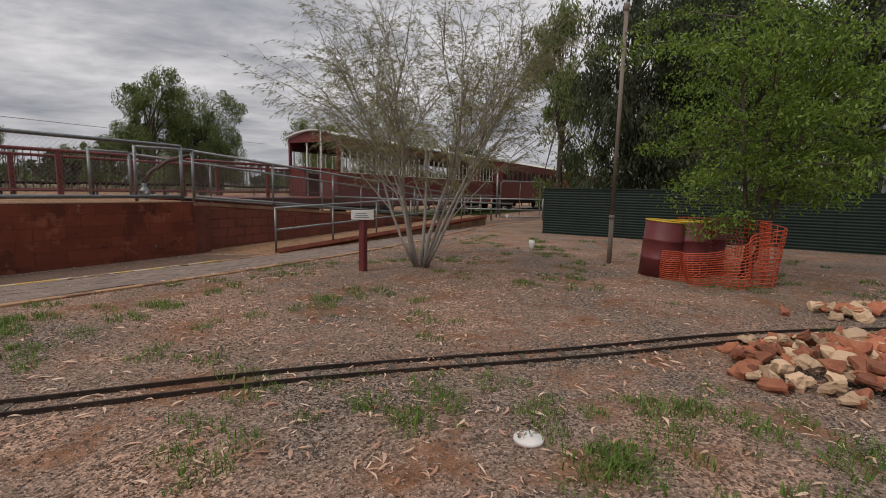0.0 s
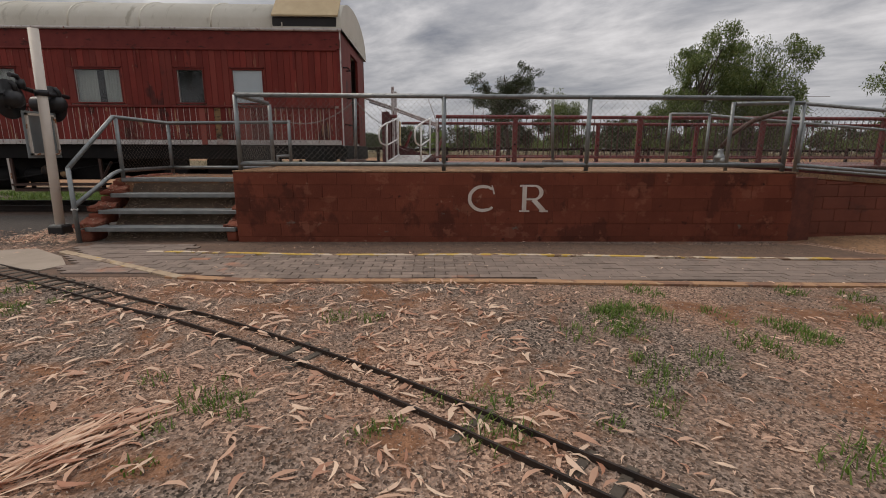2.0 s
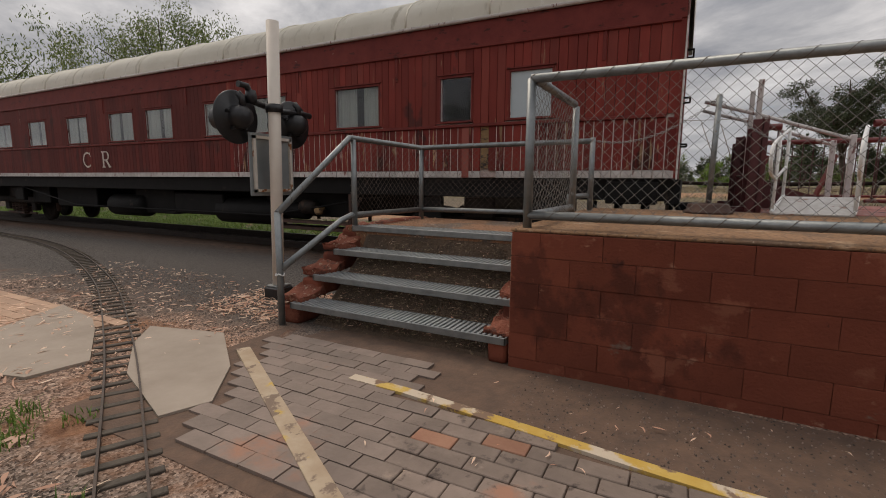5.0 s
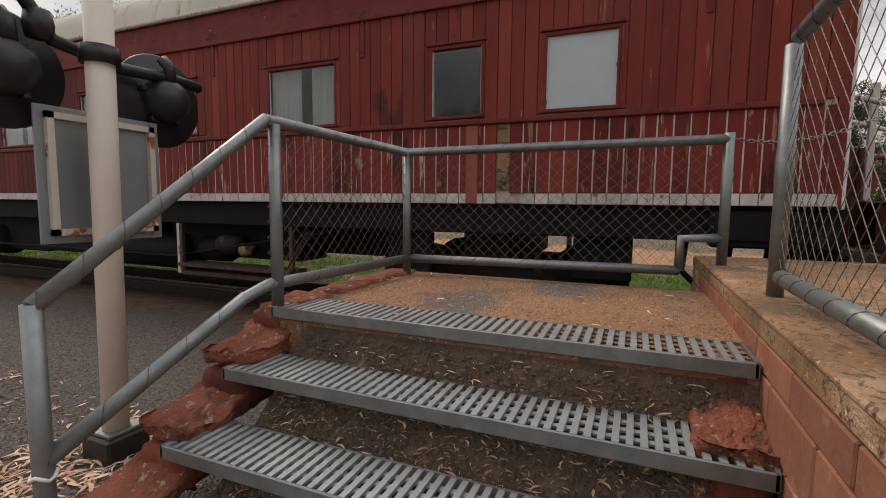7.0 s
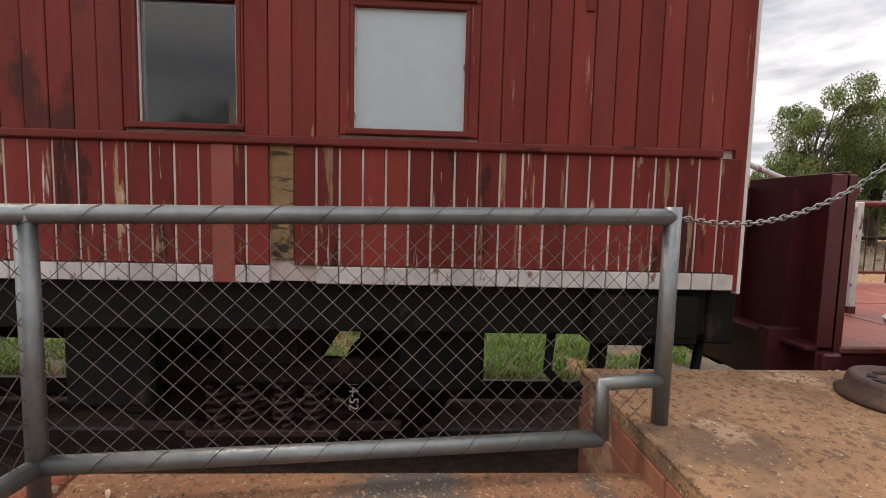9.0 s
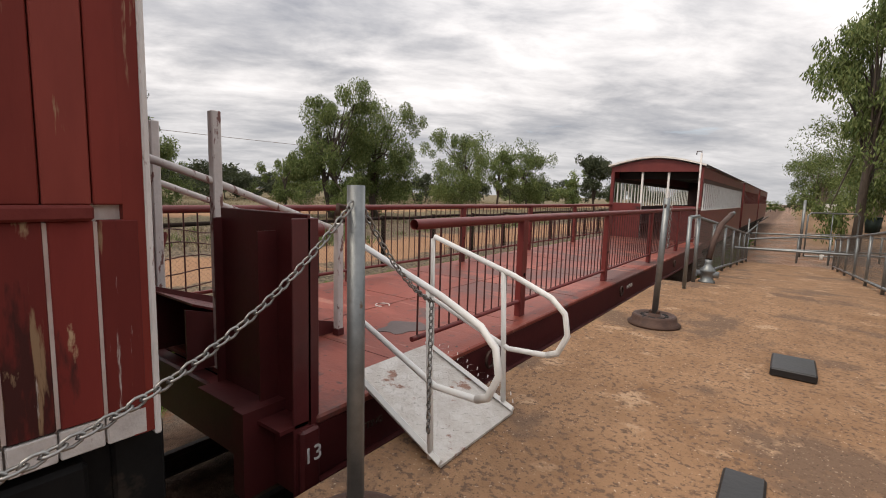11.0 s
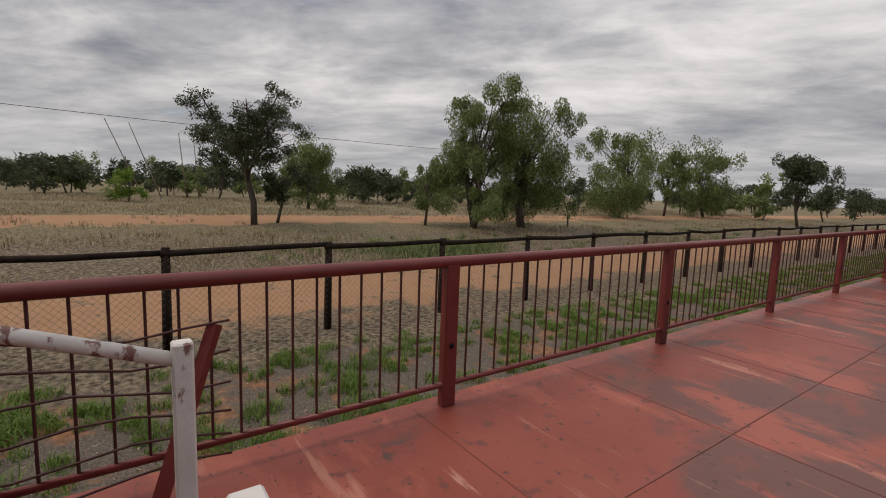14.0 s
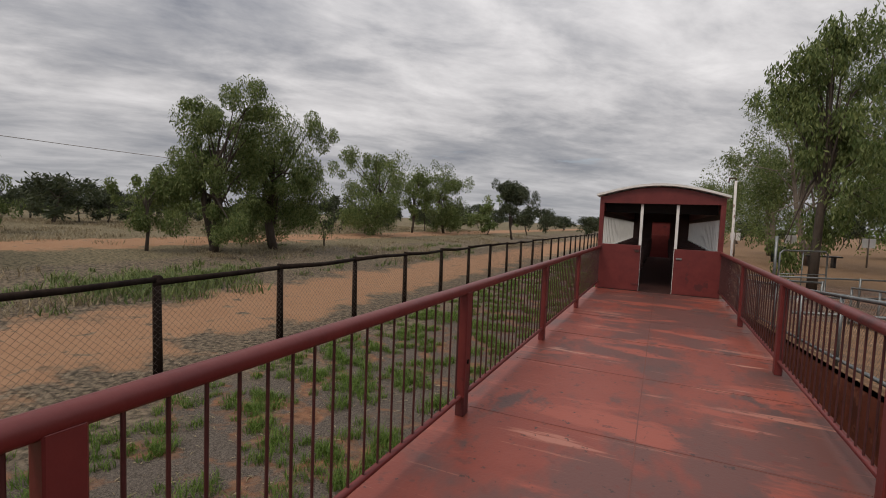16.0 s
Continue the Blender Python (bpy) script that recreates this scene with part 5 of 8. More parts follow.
for i, (ya, yb, za, zb) in enumerate(((0.61, 0.33, 1.02, 1.05), (0.325, 0.0, 1.06, 1.18), (-0.005, -0.5, 1.21, 1.40))):
    m = Mesh()
    m.v += [(-13.45, ya, za), (-12.87, ya, za), (-12.87, yb, zb), (-13.45, yb, zb)] + [(-13.45, ya, za - 0.015), (-12.87, ya, za - 0.015), (-12.87, yb, zb - 0.015), (-13.45, yb, zb - 0.015)]
    for q in ((0, 1, 2, 3), (4, 7, 6, 5), (0, 4, 5, 1), (1, 5, 6, 2), (2, 6, 7, 3), (3, 7, 4, 0)):
        m.f.append(q); m.s.append(False)
    if i == 0:
        g = Mesh()
        for k in range(10):
            x = -13.45 + 0.58 * k / 9
            g.tube([(x, ya, za), (x, yb, zb)], 0.006, 4, smooth=False)
        for k in range(7):
            t = k / 6
            g.tube([(-13.45, ya + (yb - ya) * t, za + (zb - za) * t), (-12.87, ya + (yb - ya) * t, za + (zb - za) * t)], 0.007, 4, smooth=False)
        part("grate", g, M_GALV, cs, "steel grate", "stuff")
        part("tray", Mesh().box(-13.45, -12.87, yb, ya, DZ + 0.002, DZ + 0.012), M_BLACK, cs)
    else:
        part("step_plate", m, M_REDMETAL, cs)
        d = Mesh()
        for a in range(16):
            for c in range(7):
                x = -13.42 + 0.034 * a; t = (c + 0.5) / 7
                y = ya + (yb - ya) * t; z = za + (zb - za) * t + 0.003
                s = 0.014 if (a + c) % 2 else -0.014
                d.face([(x - 0.013, y - s - 0.003, z), (x - 0.009, y - s + 0.003, z), (x + 0.013, y + s + 0.003, z), (x + 0.009, y + s - 0.003, z)])
        part("tread_pattern", d, M_DARKRED, cs, "", "stuff")
for x, zb in ((-12.855, 1.37), (-13.45, 1.45)):
    m = Mesh()
    m.v += [(x, 0.66, DZ + 0.002), (x, 0.66, 1.045), (x, -0.55, zb), (x, -0.55, DZ + 0.002), (x - 0.015, 0.66, DZ + 0.002), (x - 0.015, 0.66, 1.045), (x - 0.015, -0.55, zb), (x - 0.015, -0.55, DZ + 0.002)]
    for q in ((0, 1, 2, 3), (4, 7, 6, 5), (0, 4, 5, 1), (1, 5, 6, 2), (2, 6, 7, 3)):
        m.f.append(q); m.s.append(False)
    part("stringer", m, M_DARKRED, cs)
for k, (y, z) in enumerate(((-0.005, 1.18), (0.328, 1.05))):
    part("riser", Mesh().box(-13.45, -12.87, y - 0.004, y + 0.004, z - 0.05, z + 0.03), M_DARKRED, cs)
for x in (-12.78, -13.66):
    part("newel", Mesh().box(x - 0.03, x + 0.03, 0.60, 0.66, DZ + 0.002, 1.885, 0.006), M_WORNWHITE, cs, "chipped white square post")
    part("newel_foot", Mesh().box(x - 0.034, x + 0.034, 0.595, 0.665, DZ + 0.001, DZ + 0.06, 0.004), M_DARKRED, cs)
    part("handrail", Mesh().tube([(x, 0.61, 1.83), (x, -0.40, 2.19), (x, -1.0, 2.38)], 0.024, 8), M_WORNWHITE, cs, "chipped white round rail")
    part("tall_post", Mesh().box(x - 0.03, x + 0.03, -0.40, -0.34, DZ, 2.62, 0.006), M_WORNWHITE, cs)
# bent mesh panel, braces, box and cord by the steps
br = thing("leaning_braces", (-14.2, 0.2, DZ), "two dark red flat steel braces leaning on the deck railing", "brace")
for y0, y1 in ((-0.32, -0.02), (0.56, 0.84)):
    part("brace", Mesh().tube([(-14.2, y0, DZ + 0.01), (-14.4, y1, 1.72)], 0.035, 4, smooth=False), M_REDMETAL, br)
wm = thing("wire_panel", (-14.36, 0.2, DZ), "dark bent wire mesh panel against the deck railing", "wire panel")
for k in range(6):
    z = 1.1 + 0.13 * k
    part("wire", Mesh().tube([(-14.38, -0.5 + 0.2 * j, z + 0.03 * math.sin(j * 1.3 + k) - 0.02 * j * 0.3) for j in range(8)], 0.006, 5), M_MAROON_ROD, wm)
part("strip_box", Mesh().box(-14.12, -14.0, DY0, DY0 + 0.1, 1.2, 1.95, 0.01), M_CREAMBOX, wagon, "cream plastic strip box")
part("strip_box_side", Mesh().box(-14.17, -14.12, DY0, DY0 + 0.1, 1.2, 1.95, 0.005), M_BLACKPAINT, wagon)
chain("hanging_chain", (-13.72, DY0 + 0.02, 1.9), (-13.72, DY0 + 0.02, 1.35), 0.0, "rusty chain hanging on the wagon bulkhead")
cord = [(-14.2 + 0.25 * math.sin(i * 0.8) + 0.02 * i, -0.25 + 0.07 * i + 0.08 * math.sin(i * 1.7), DZ + 0.008 + 0.02 * max(0, math.sin(i * 0.9))) for i in range(16)]
solid("loose_cord", Mesh().tube(cord, 0.006, 5), M_CREAMPOLE, "thin pale cord lying loose on the deck", "cord", at=(-14.2, -0.2, DZ))

ring = [(-13.22 + 0.075 * math.cos(a), 1.61 + 0.075 * math.sin(a), DZ + 0.0045) for a in [0.3 + i * 0.24 for i in range(22)]]
part("paint_ring", Mesh().tube(ring, 0.006, 4, smooth=False), M_WORNWHITE, wagon, "faint white ring mark")
blot = [(-12.52 + (0.17 + 0.035 * math.sin(3 * a) + 0.02 * math.sin(7 * a)) * math.cos(a), 1.14 + (0.25 + 0.05 * math.sin(2 * a + 1) + 0.025 * math.sin(5 * a)) * math.sin(a)) for a in [i * 0.209 for i in range(30)]]
part("bare_steel_patch", Mesh().sheet(blot, DZ - 0.002, DZ + 0.0035), surf("bare_grey_plate", (0.07, 0.045, 0.043), (0.10, 0.066, 0.062), 6, 0.42, 0, 0.15), wagon, "dark patch where the paint is gone")

# ---- open-sided carriage beyond the deck ----
K0, K1, KX0, KX1 = 13.3, 27.0, -14.50, -11.93
KF = 0.96
car = thing("open_carriage", (-13.2, 20, -0.02), "open-sided dark red carriage with white slatted windows and curved roof", "railway carriage")
# interior wood coloured dark to carry the shade inside the carriage
M_CARIN = surf("shaded_carriage_wood", (0.035, 0.014, 0.012), (0.06, 0.022, 0.018), 4, 0.6, 0, 0.2)
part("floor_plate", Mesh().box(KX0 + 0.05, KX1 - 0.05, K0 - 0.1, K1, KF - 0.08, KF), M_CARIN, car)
ZS, ZT, ZE = 1.86, 2.8, 3.13
for x0, x1 in ((KX0, KX0 + 0.07), (KX1 - 0.07, KX1)):
    part("side_panel", Mesh().box(x0, x1, K0, K1, 0.62, ZS, 0.006), M_REDMETAL, car)
    part("header", Mesh().box(x0, x1, K0, K1, ZT, ZE, 0.006), M_REDMETAL, car)
    slat = mesh_data("slat", Mesh().box(x0 + 0.015, x1 - 0.015, -0.032, 0.032, ZS, ZT - 0.12, 0.004), M_WHITE)
    y = K0 + 0.2
    while y < K1 - 0.1:
        o = piece("slat", slat, (0, y, 0), car)
        y += 0.43
    part("window_rail", Mesh().box(x0 + 0.004, x1 - 0.004, K0, K1, ZS, ZS + 0.03), M_WHITE, car)
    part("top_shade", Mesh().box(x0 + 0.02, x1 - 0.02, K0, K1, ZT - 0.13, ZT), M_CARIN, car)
for x in (KX0 + 0.04, KX1 - 0.04):
    part("end_post", Mesh().box(x - 0.05, x + 0.05, K0 - 0.04, K0 + 0.06, 0.9, ZE, 0.008), M_REDMETAL, car)
for x in (-13.58, -12.84):
    part("door_post", Mesh().box(x - 0.03, x + 0.03, K0 + 0.02, K0 + 0.06, KF, ZT + 0.17, 0.004), M_WHITE, car, "white door post")
dl = part("end_door", Mesh().box(KX0 + 0.0, -13.56, K0 - 0.06, K0 - 0.02, DZ + 0.01, 2.02, 0.006), M_REDMETAL, car)
part("latch", Mesh().box(-13.68, -13.58, K0 - 0.085, K0 - 0.06, 1.86, 1.9, 0.006), M_RUST, dl)
dr = part("end_door", Mesh().box(-12.86, KX1 + 0.0, K0 - 0.06, K0 - 0.02, DZ + 0.01, 1.98, 0.006), M_REDMETAL, car)
part("latch", Mesh().box(-12.82, -12.7, K0 - 0.085, K0 - 0.06, 1.74, 1.78, 0.006), M_GALV, dr)
for z in (1.1, 1.9):
    part("hinge", Mesh().box(-13.72, -13.56, K0 - 0.075, K0 - 0.06, z, z + 0.03), M_DARKRED, dl)
em = Mesh()
n = 18
for y in (K0 - 0.05, K0 + 0.02):
    em.v += [(KX0, y, ZT + 0.18), (KX1, y, ZT + 0.18)]
    em.v += [(KX1 + (KX0 - KX1) * i / n, y, ZE - 0.02 + 0.24 * math.sin(math.pi * i / n)) for i in range(n + 1)]
k = n + 3
em.f += [tuple(range(k)), tuple(range(k, 2 * k))[::-1], (0, k, k + 1, 1)]; em.s += [False] * 3
part("end_header", em, M_REDMETAL, car)
# near-black panels added inside, shade under the roof put into their colour
part("inner_header_shade", Mesh().box(KX0 + 0.08, KX1 - 0.08, K0 + 0.55, K0 + 0.6, ZT - 0.02, ZT + 0.28), M_DARK, car)
part("ceiling_shade", Mesh().box(KX0 + 0.08, KX1 - 0.08, K0 + 0.03, K1 - 0.1, ZE - 0.04, ZE - 0.01), M_DARK, car, "added panel coloured near-black for the shade under the roof")
rf = Mesh()
for y in (K0 - 0.16, K1 + 0.1):
    for dz in (0.0, 0.05):
        rf.v += [(KX1 + 0.08 + (KX0 - KX1 - 0.16) * i / n, y, ZE + 0.005 + dz + 0.25 * math.sin(math.pi * i / n)) for i in range(n + 1)]
k = n + 1
for i in range(n):
    rf.f += [(k + i, k + i + 1, 3 * k + i + 1, 3 * k + i), (i, 2 * k + i, 2 * k + i + 1, i + 1), (i, i + 1, k + i + 1, k + i), (2 * k + i, 3 * k + i, 3 * k + i + 1, 2 * k + i + 1)]; rf.s += [True, True, False, False]
part("roof", rf, M_WHITE, car, "white-edged curved roof")
# far end takes the dark interior colour for shade instead of the red paint
for y in (K1 - 0.05,):
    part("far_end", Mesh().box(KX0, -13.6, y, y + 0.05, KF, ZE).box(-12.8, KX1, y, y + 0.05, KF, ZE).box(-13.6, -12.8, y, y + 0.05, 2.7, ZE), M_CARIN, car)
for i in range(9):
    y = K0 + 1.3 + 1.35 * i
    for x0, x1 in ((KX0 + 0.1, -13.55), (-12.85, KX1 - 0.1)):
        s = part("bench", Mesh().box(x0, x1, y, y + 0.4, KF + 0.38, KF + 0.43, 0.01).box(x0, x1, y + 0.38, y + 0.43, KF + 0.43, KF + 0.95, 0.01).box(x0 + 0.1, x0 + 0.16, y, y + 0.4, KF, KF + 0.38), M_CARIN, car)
part("sole_bar", Mesh().box(KX1 - 0.2, KX1 - 0.05, K0, K1, 0.55, 0.8).box(KX0 + 0.05, KX0 + 0.2, K0, K1, 0.55, 0.8), M_BLACK, car)
for y in (16.0, 24.5):
    bogie(y, car)
pl = thing("white_pole", (-11.865, 12.3, DZ), "thin white pole with a bent bracket beside the carriage", "pole")
part("shaft", Mesh().tube([(-11.865, 12.3, DZ), (-11.89, 12.36, 3.42)], 0.024, 8), M_WORNWHITE, pl)
part("bracket", Mesh().tube([(-11.89, 12.36, 3.40), (-11.89, 12.36, 3.47), (-12.0, 12.36, 3.47), (-12.01, 12.36, 3.38)], 0.014, 6), M_RUST, pl)


def far_carriage(y0, y1, label):
    c = thing("railway_carriage", (-13.2, (y0 + y1) / 2, -0.02), label, "railway carriage", "carriages down the line")
    part("body", Mesh().box(KX0, KX1, y0, y1, 0.75, 2.05, 0.01).box(KX0, KX1, y0, y1, 2.75, 3.2, 0.01).box(KX0 + 0.1, KX1 - 0.1, y0 + 0.1, y1 - 0.1, 2.0, 2.8), M_REDMETAL, c)
    y = y0 + 0.1
    sm = mesh_data("window_post", Mesh().box(KX1 - 0.1, KX1 - 0.01, -0.12, 0.12, 2.05, 2.75), M_REDMETAL)
    # opaque panes, coloured near-black for the shade inside the carriage
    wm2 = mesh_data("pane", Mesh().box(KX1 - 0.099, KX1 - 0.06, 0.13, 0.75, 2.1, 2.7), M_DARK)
    while y < y1 - 0.6:
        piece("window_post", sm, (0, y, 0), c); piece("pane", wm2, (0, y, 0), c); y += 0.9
    r = Mesh()
    for yy in (y0 - 0.1, y1 + 0.1):
        r.v += [(KX1 + 0.05 + (KX0 - KX1 - 0.1) * i / n, yy, 3.2 + 0.32 * math.sin(math.pi * i / n)) for i in range(n + 1)]
    for i in range(n):
        r.f.append((i, i + 1, n + 2 + i, n + 1 + i)); r.s.append(True)
    r.f += [tuple(range(n + 1)), tuple(range(n + 1, 2 * n + 2))[::-1]]; r.s += [False, False]
    part("roof", r, M_ROOF, c)
    part("sole_bar", Mesh().box(KX1 - 0.25, KX1 - 0.1, y0, y1, 0.5, 0.75).box(KX0 + 0.1, KX0 + 0.25, y0, y1, 0.5, 0.75), M_BLACK, c)
    for y in (y0 + 2.2, y1 - 2.2):
        bogie(y, c)


far_carriage(28.2, 42.5, "red timber railway carriage standing behind the open carriage")
far_carriage(43.8, 58, "far red goods carriage at the end of the train")

# ---- crossing signal ----
sg = thing("crossing_signal", (-9.05, -5.15, 0), "cream pole with two black level-crossing lamps seen from behind", "signal")
part("pole", Mesh().tube([(-9.05, -5.15, 0), (-9.02, -5.04, 2.86)], 0.062, 16), M_CREAMPOLE, sg)
part("foot", Mesh().box(-9.16, -8.94, -5.26, -5.04, -0.02, 0.13, 0.012), M_BLACKPAINT, sg)
part("foot_plate", Mesh().box(-9.14, -8.96, -5.24, -5.06, 0.13, 0.15, 0.004), M_GALV, sg)
SPZ = 1.935
part("cross_arm", Mesh().tube([(-8.70, -5.2, SPZ + 0.28), (-8.80, -5.2, SPZ + 0.28), (-8.9, -5.2, SPZ + 0.13), (-9.2, -5.2, SPZ + 0.08), (-9.5, -5.2, SPZ + 0.1), (-9.68, -5.2, SPZ + 0.09)], 0.032, 10), M_BLACKPAINT, sg)
part("clamp", Mesh().lathe((-9.03, -5.075, SPZ + 0.07), [(0.064, -0.03), (0.085, -0.03), (0.085, 0.05), (0.064, 0.05)], 16), M_BLACKPAINT, sg)
part("knuckle", Mesh().lathe((-8.85, -5.2, SPZ + 0.18), [(0.0, -0.07), (0.05, -0.06), (0.06, 0.0), (0.05, 0.06), (0.0, 0.07)], 12), M_BLACKPAINT, sg)


def lamp_head(x, z, y, r):
    """Signal lamp from behind: round board, cupped body, hanger."""
    hd = part("lamp_head", Mesh().lathe((x, y, z), [(0.0, -0.02), (r * 0.97, -0.02), (r, -0.012), (r, -0.004), (r * 0.97, 0.004), (r * 0.5, 0.0), (r * 0.46, 0.03), (r * 0.46, 0.07), (r * 0.38, 0.13), (r * 0.25, 0.16), (r * 0.1, 0.17), (0.0, 0.172)], 36, "y"), M_BLACKPAINT, sg)
    part("bracket", Mesh().tube([(x, y + 0.1, z + r * 0.38), (x, y + 0.09, z + r * 0.7), (x + 0.02, y + 0.06, SPZ + 0.2)], 0.032, 8), M_BLACKPAINT, hd)
    part("hood", Mesh().lathe((x, y, z), [(r * 0.42, -0.28), (r * 0.46, -0.02)], 20, "y"), M_BLACKPAINT, hd)
    for a in (0.4, 2.2, 4.1, 5.3):
        part("lug", Mesh().box(x + r * 0.5 * math.cos(a) - 0.015, x + r * 0.5 * math.cos(a) + 0.015, y, y + 0.05, z + r * 0.5 * math.sin(a) - 0.015, z + r * 0.5 * math.sin(a) + 0.015, 0.004), M_BLACKPAINT, hd)


lamp_head(-8.73, SPZ - 0.03, -5.28, 0.262)
lamp_head(-9.47, SPZ - 0.03, -5.27, 0.262)
sb = part("notice_board", Mesh().box(-9.42, -8.82, -5.245, -5.232, 1.12, 1.77, 0.003), M_GREYSIGN, sg, "grey sheet notice seen from the back")
for a, b, c, d in ((-9.38, -8.86, 1.16, 1.19), (-9.38, -8.86, 1.71, 1.74), (-9.38, -9.35, 1.16, 1.74), (-8.89, -8.86, 1.16, 1.74)):
    part("angle_frame", Mesh().box(a, b, -5.232, -5.205, c, d), M_RUSTFRAME, sb, "rusted white angle frame")
sg.location = (-8.93, -5.06, 0)


# ---- miniature railway ----
from mathutils import geometry
TRACK = [(2.9, 7.3), (1.42, 6.25), (0.26, 5.27), (-0.86, 4.05), (-2.32, 2.58), (-3.26, 1.42), (-4.26, 0.2), (-5.16, -1.12), (-5.62, -1.98), (-6.3, -3.2), (-7.32, -5.15), (-8.52, -7.8), (-9.6, -11.2), (-10.05, -14.2), (-10.1, -18), (-9.6, -24)]


def spline(pts, per=12):
    out = []
    for i in range(len(pts) - 1):
        p0, p1, p2, p3 = (Vector(pts[max(0, min(len(pts) - 1, j))]) for j in (i - 1, i, i + 1, i + 2))
        for k in range(per):
            t = k / per
            out.append(0.5 * ((2 * p1) + (p2 - p0) * t + (2 * p0 - 5 * p1 + 4 * p2 - p3) * t * t + (3 * p1 - p0 - 3 * p2 + p3) * t ** 3))
    out.append(Vector(pts[-1]))
    return out


tl = spline(TRACK)
mini = thing("miniature_track", (-4, 0.5, 0), "narrow miniature railway track of dark flat rails on small sleepers", "railway track", kind="structure")
GAUGE = 0.185
for s in (-1, 1):
    rail = Mesh()
    pts = []
    for i, p in enumerate(tl):
        d = (tl[min(i + 1, len(tl) - 1)] - tl[max(i - 1, 0)]).normalized()
        q = p + Vector((-d.y, d.x)) * s * GAUGE / 2
        pts.append((q, Vector((-d.y, d.x))))
    for q, nn in pts:
        for o, z in ((-0.006, 0.0), (0.006, 0.0), (0.006, 0.03), (-0.006, 0.03)):
            rail.v.append((q.x + nn.x * o, q.y + nn.y * o, z))
    for i in range(len(pts) - 1):
        for j in range(4):
            rail.f.append((4 * i + j, 4 * i + (j + 1) % 4, 4 * i + 4 + (j + 1) % 4, 4 * i + 4 + j)); rail.s.append(False)
    part("rail", rail, M_RAIL, mini)
slp = mesh_data("sleeper", Mesh().box(-0.024, 0.024, -0.16, 0.16, -0.02, 0.012, 0.004), M_SLEEPER)
acc, nxt = 0.0, 0.0
for i in range(len(tl) - 1):
    a, b = tl[i], tl[i + 1]
    L = (b - a).length
    while nxt <= acc + L:
        p = a.lerp(b, (nxt - acc) / L)
        far = p.y < -2.2
        if far or random.random() < 0.42:
            d = (b - a).normalized()
            piece("sleeper", slp, (p.x, p.y, ground_z(p.x, p.y) + (0.002 if far else -0.004)), mini, math.atan2(d.y, d.x) + random.uniform(-0.04, 0.04))
        nxt += 0.17
    acc += L

# cement pads where the path crosses the little track
for poly in ([(-6.73, -6.13), (-7.62, -6.69), (-7.5, -5.9), (-7.35, -5.55), (-6.95, -4.8), (-6.6, -4.85), (-6.5, -5.2)], [(-7.62, -5.22), (-7.8, -4.5), (-7.35, -3.85), (-6.95, -3.5), (-6.7, -3.6), (-6.95, -4.35), (-7.3, -4.9)]):
    solid("cement_pad", Mesh().sheet(poly[::-1] if geometry.area_tri(Vector(poly[0]), Vector(poly[1]), Vector(poly[2])) < 0 else poly, -0.02, 0.018), M_CEMENT, "pale broken cement pad beside the miniature track", "paving", "structure", "cement pads")

# ---- signpost ----
sp = thing("signpost", (-4.68, 6.0, 0), "short dark red timber post with a small white sign", "sign")
part("post", Mesh().box(-4.73, -4.63, 5.96, 6.06, -0.05, 0.80, 0.008), M_DRUM, sp)
bd = part("sign_board", Mesh().box(-4.85, -4.51, 5.93, 5.955, 0.80, 0.945, 0.004), M_WHITE, sp, "white sign board with worn writing")
for i in range(3):
    part("writing_bar", Mesh().box(-4.80 + 0.01 * i, -4.58 - 0.02 * i, 5.927, 5.9295, 0.83 + 0.03 * i, 0.842 + 0.03 * i), M_GREYSIGN, bd)
bd.rotation_euler = (0, 0, radians(38))

# thin steel pole
tp = thing("steel_pole", (-1.62, 9.3, 0), "tall thin weathered brown steel pole", "pole")
part("shaft", Mesh().tube([(-1.62, 9.3, -0.05), (-1.62, 9.3, 0.85)], 0.042, 10), M_GUMBARK, tp)
part("upper_shaft", Mesh().tube([(-1.62, 9.3, 0.85), (-1.60, 9.3, 4.4)], 0.034, 10), M_GUMBARK, tp)
part("collar", Mesh().lathe((-1.62, 9.3, 0.85), [(0.042, -0.03), (0.055, -0.02), (0.055, 0.02), (0.034, 0.04)], 12), M_GUMBARK, tp)
part("cap", Mesh().lathe((-1.60, 9.3, 4.4), [(0.034, 0), (0.05, 0.02), (0.05, 0.1), (0.03, 0.14), (0.0, 0.15)], 10), M_GUMBARK, tp)


# ---- drums, net, young tree ----
def drum(x, y, tilt, top):
    d = thing("steel_drum", (x, y, 0), "maroon steel drum with a %s top" % ("yellow" if top is M_DRUMTOP else "dark"), "drum", "old steel drums")
    R = 0.29
    part("shell", Mesh().lathe((x, y, 0), [(0.0, 0.0), (R, 0.0), (R, 0.27), (R + 0.012, 0.285), (R, 0.30), (R, 0.56), (R + 0.012, 0.575), (R, 0.59), (R, 0.86), (R - 0.005, 0.87)], 28), M_DRUM, d)
    part("rim", Mesh().tube([(x + R * math.cos(a), y + R * math.sin(a), 0.87) for a in [2 * math.pi * i / 28 for i in range(29)]], 0.01, 6), top, d)
    part("lid", Mesh().lathe((x, y, 0), [(0.0, 0.855), (R, 0.855), (R, 0.862), (0.0, 0.862)], 28), top, d)
    d.rotation_euler = (radians(tilt[0]), radians(tilt[1]), 0)
    return d


drum(-0.72, 8.5, (0, 4), M_DRUMTOP)
drum(-0.33, 8.75, (0, 0), M_DRUMTOP)
drum(-0.10, 9.35, (0, 0), M_RUST)


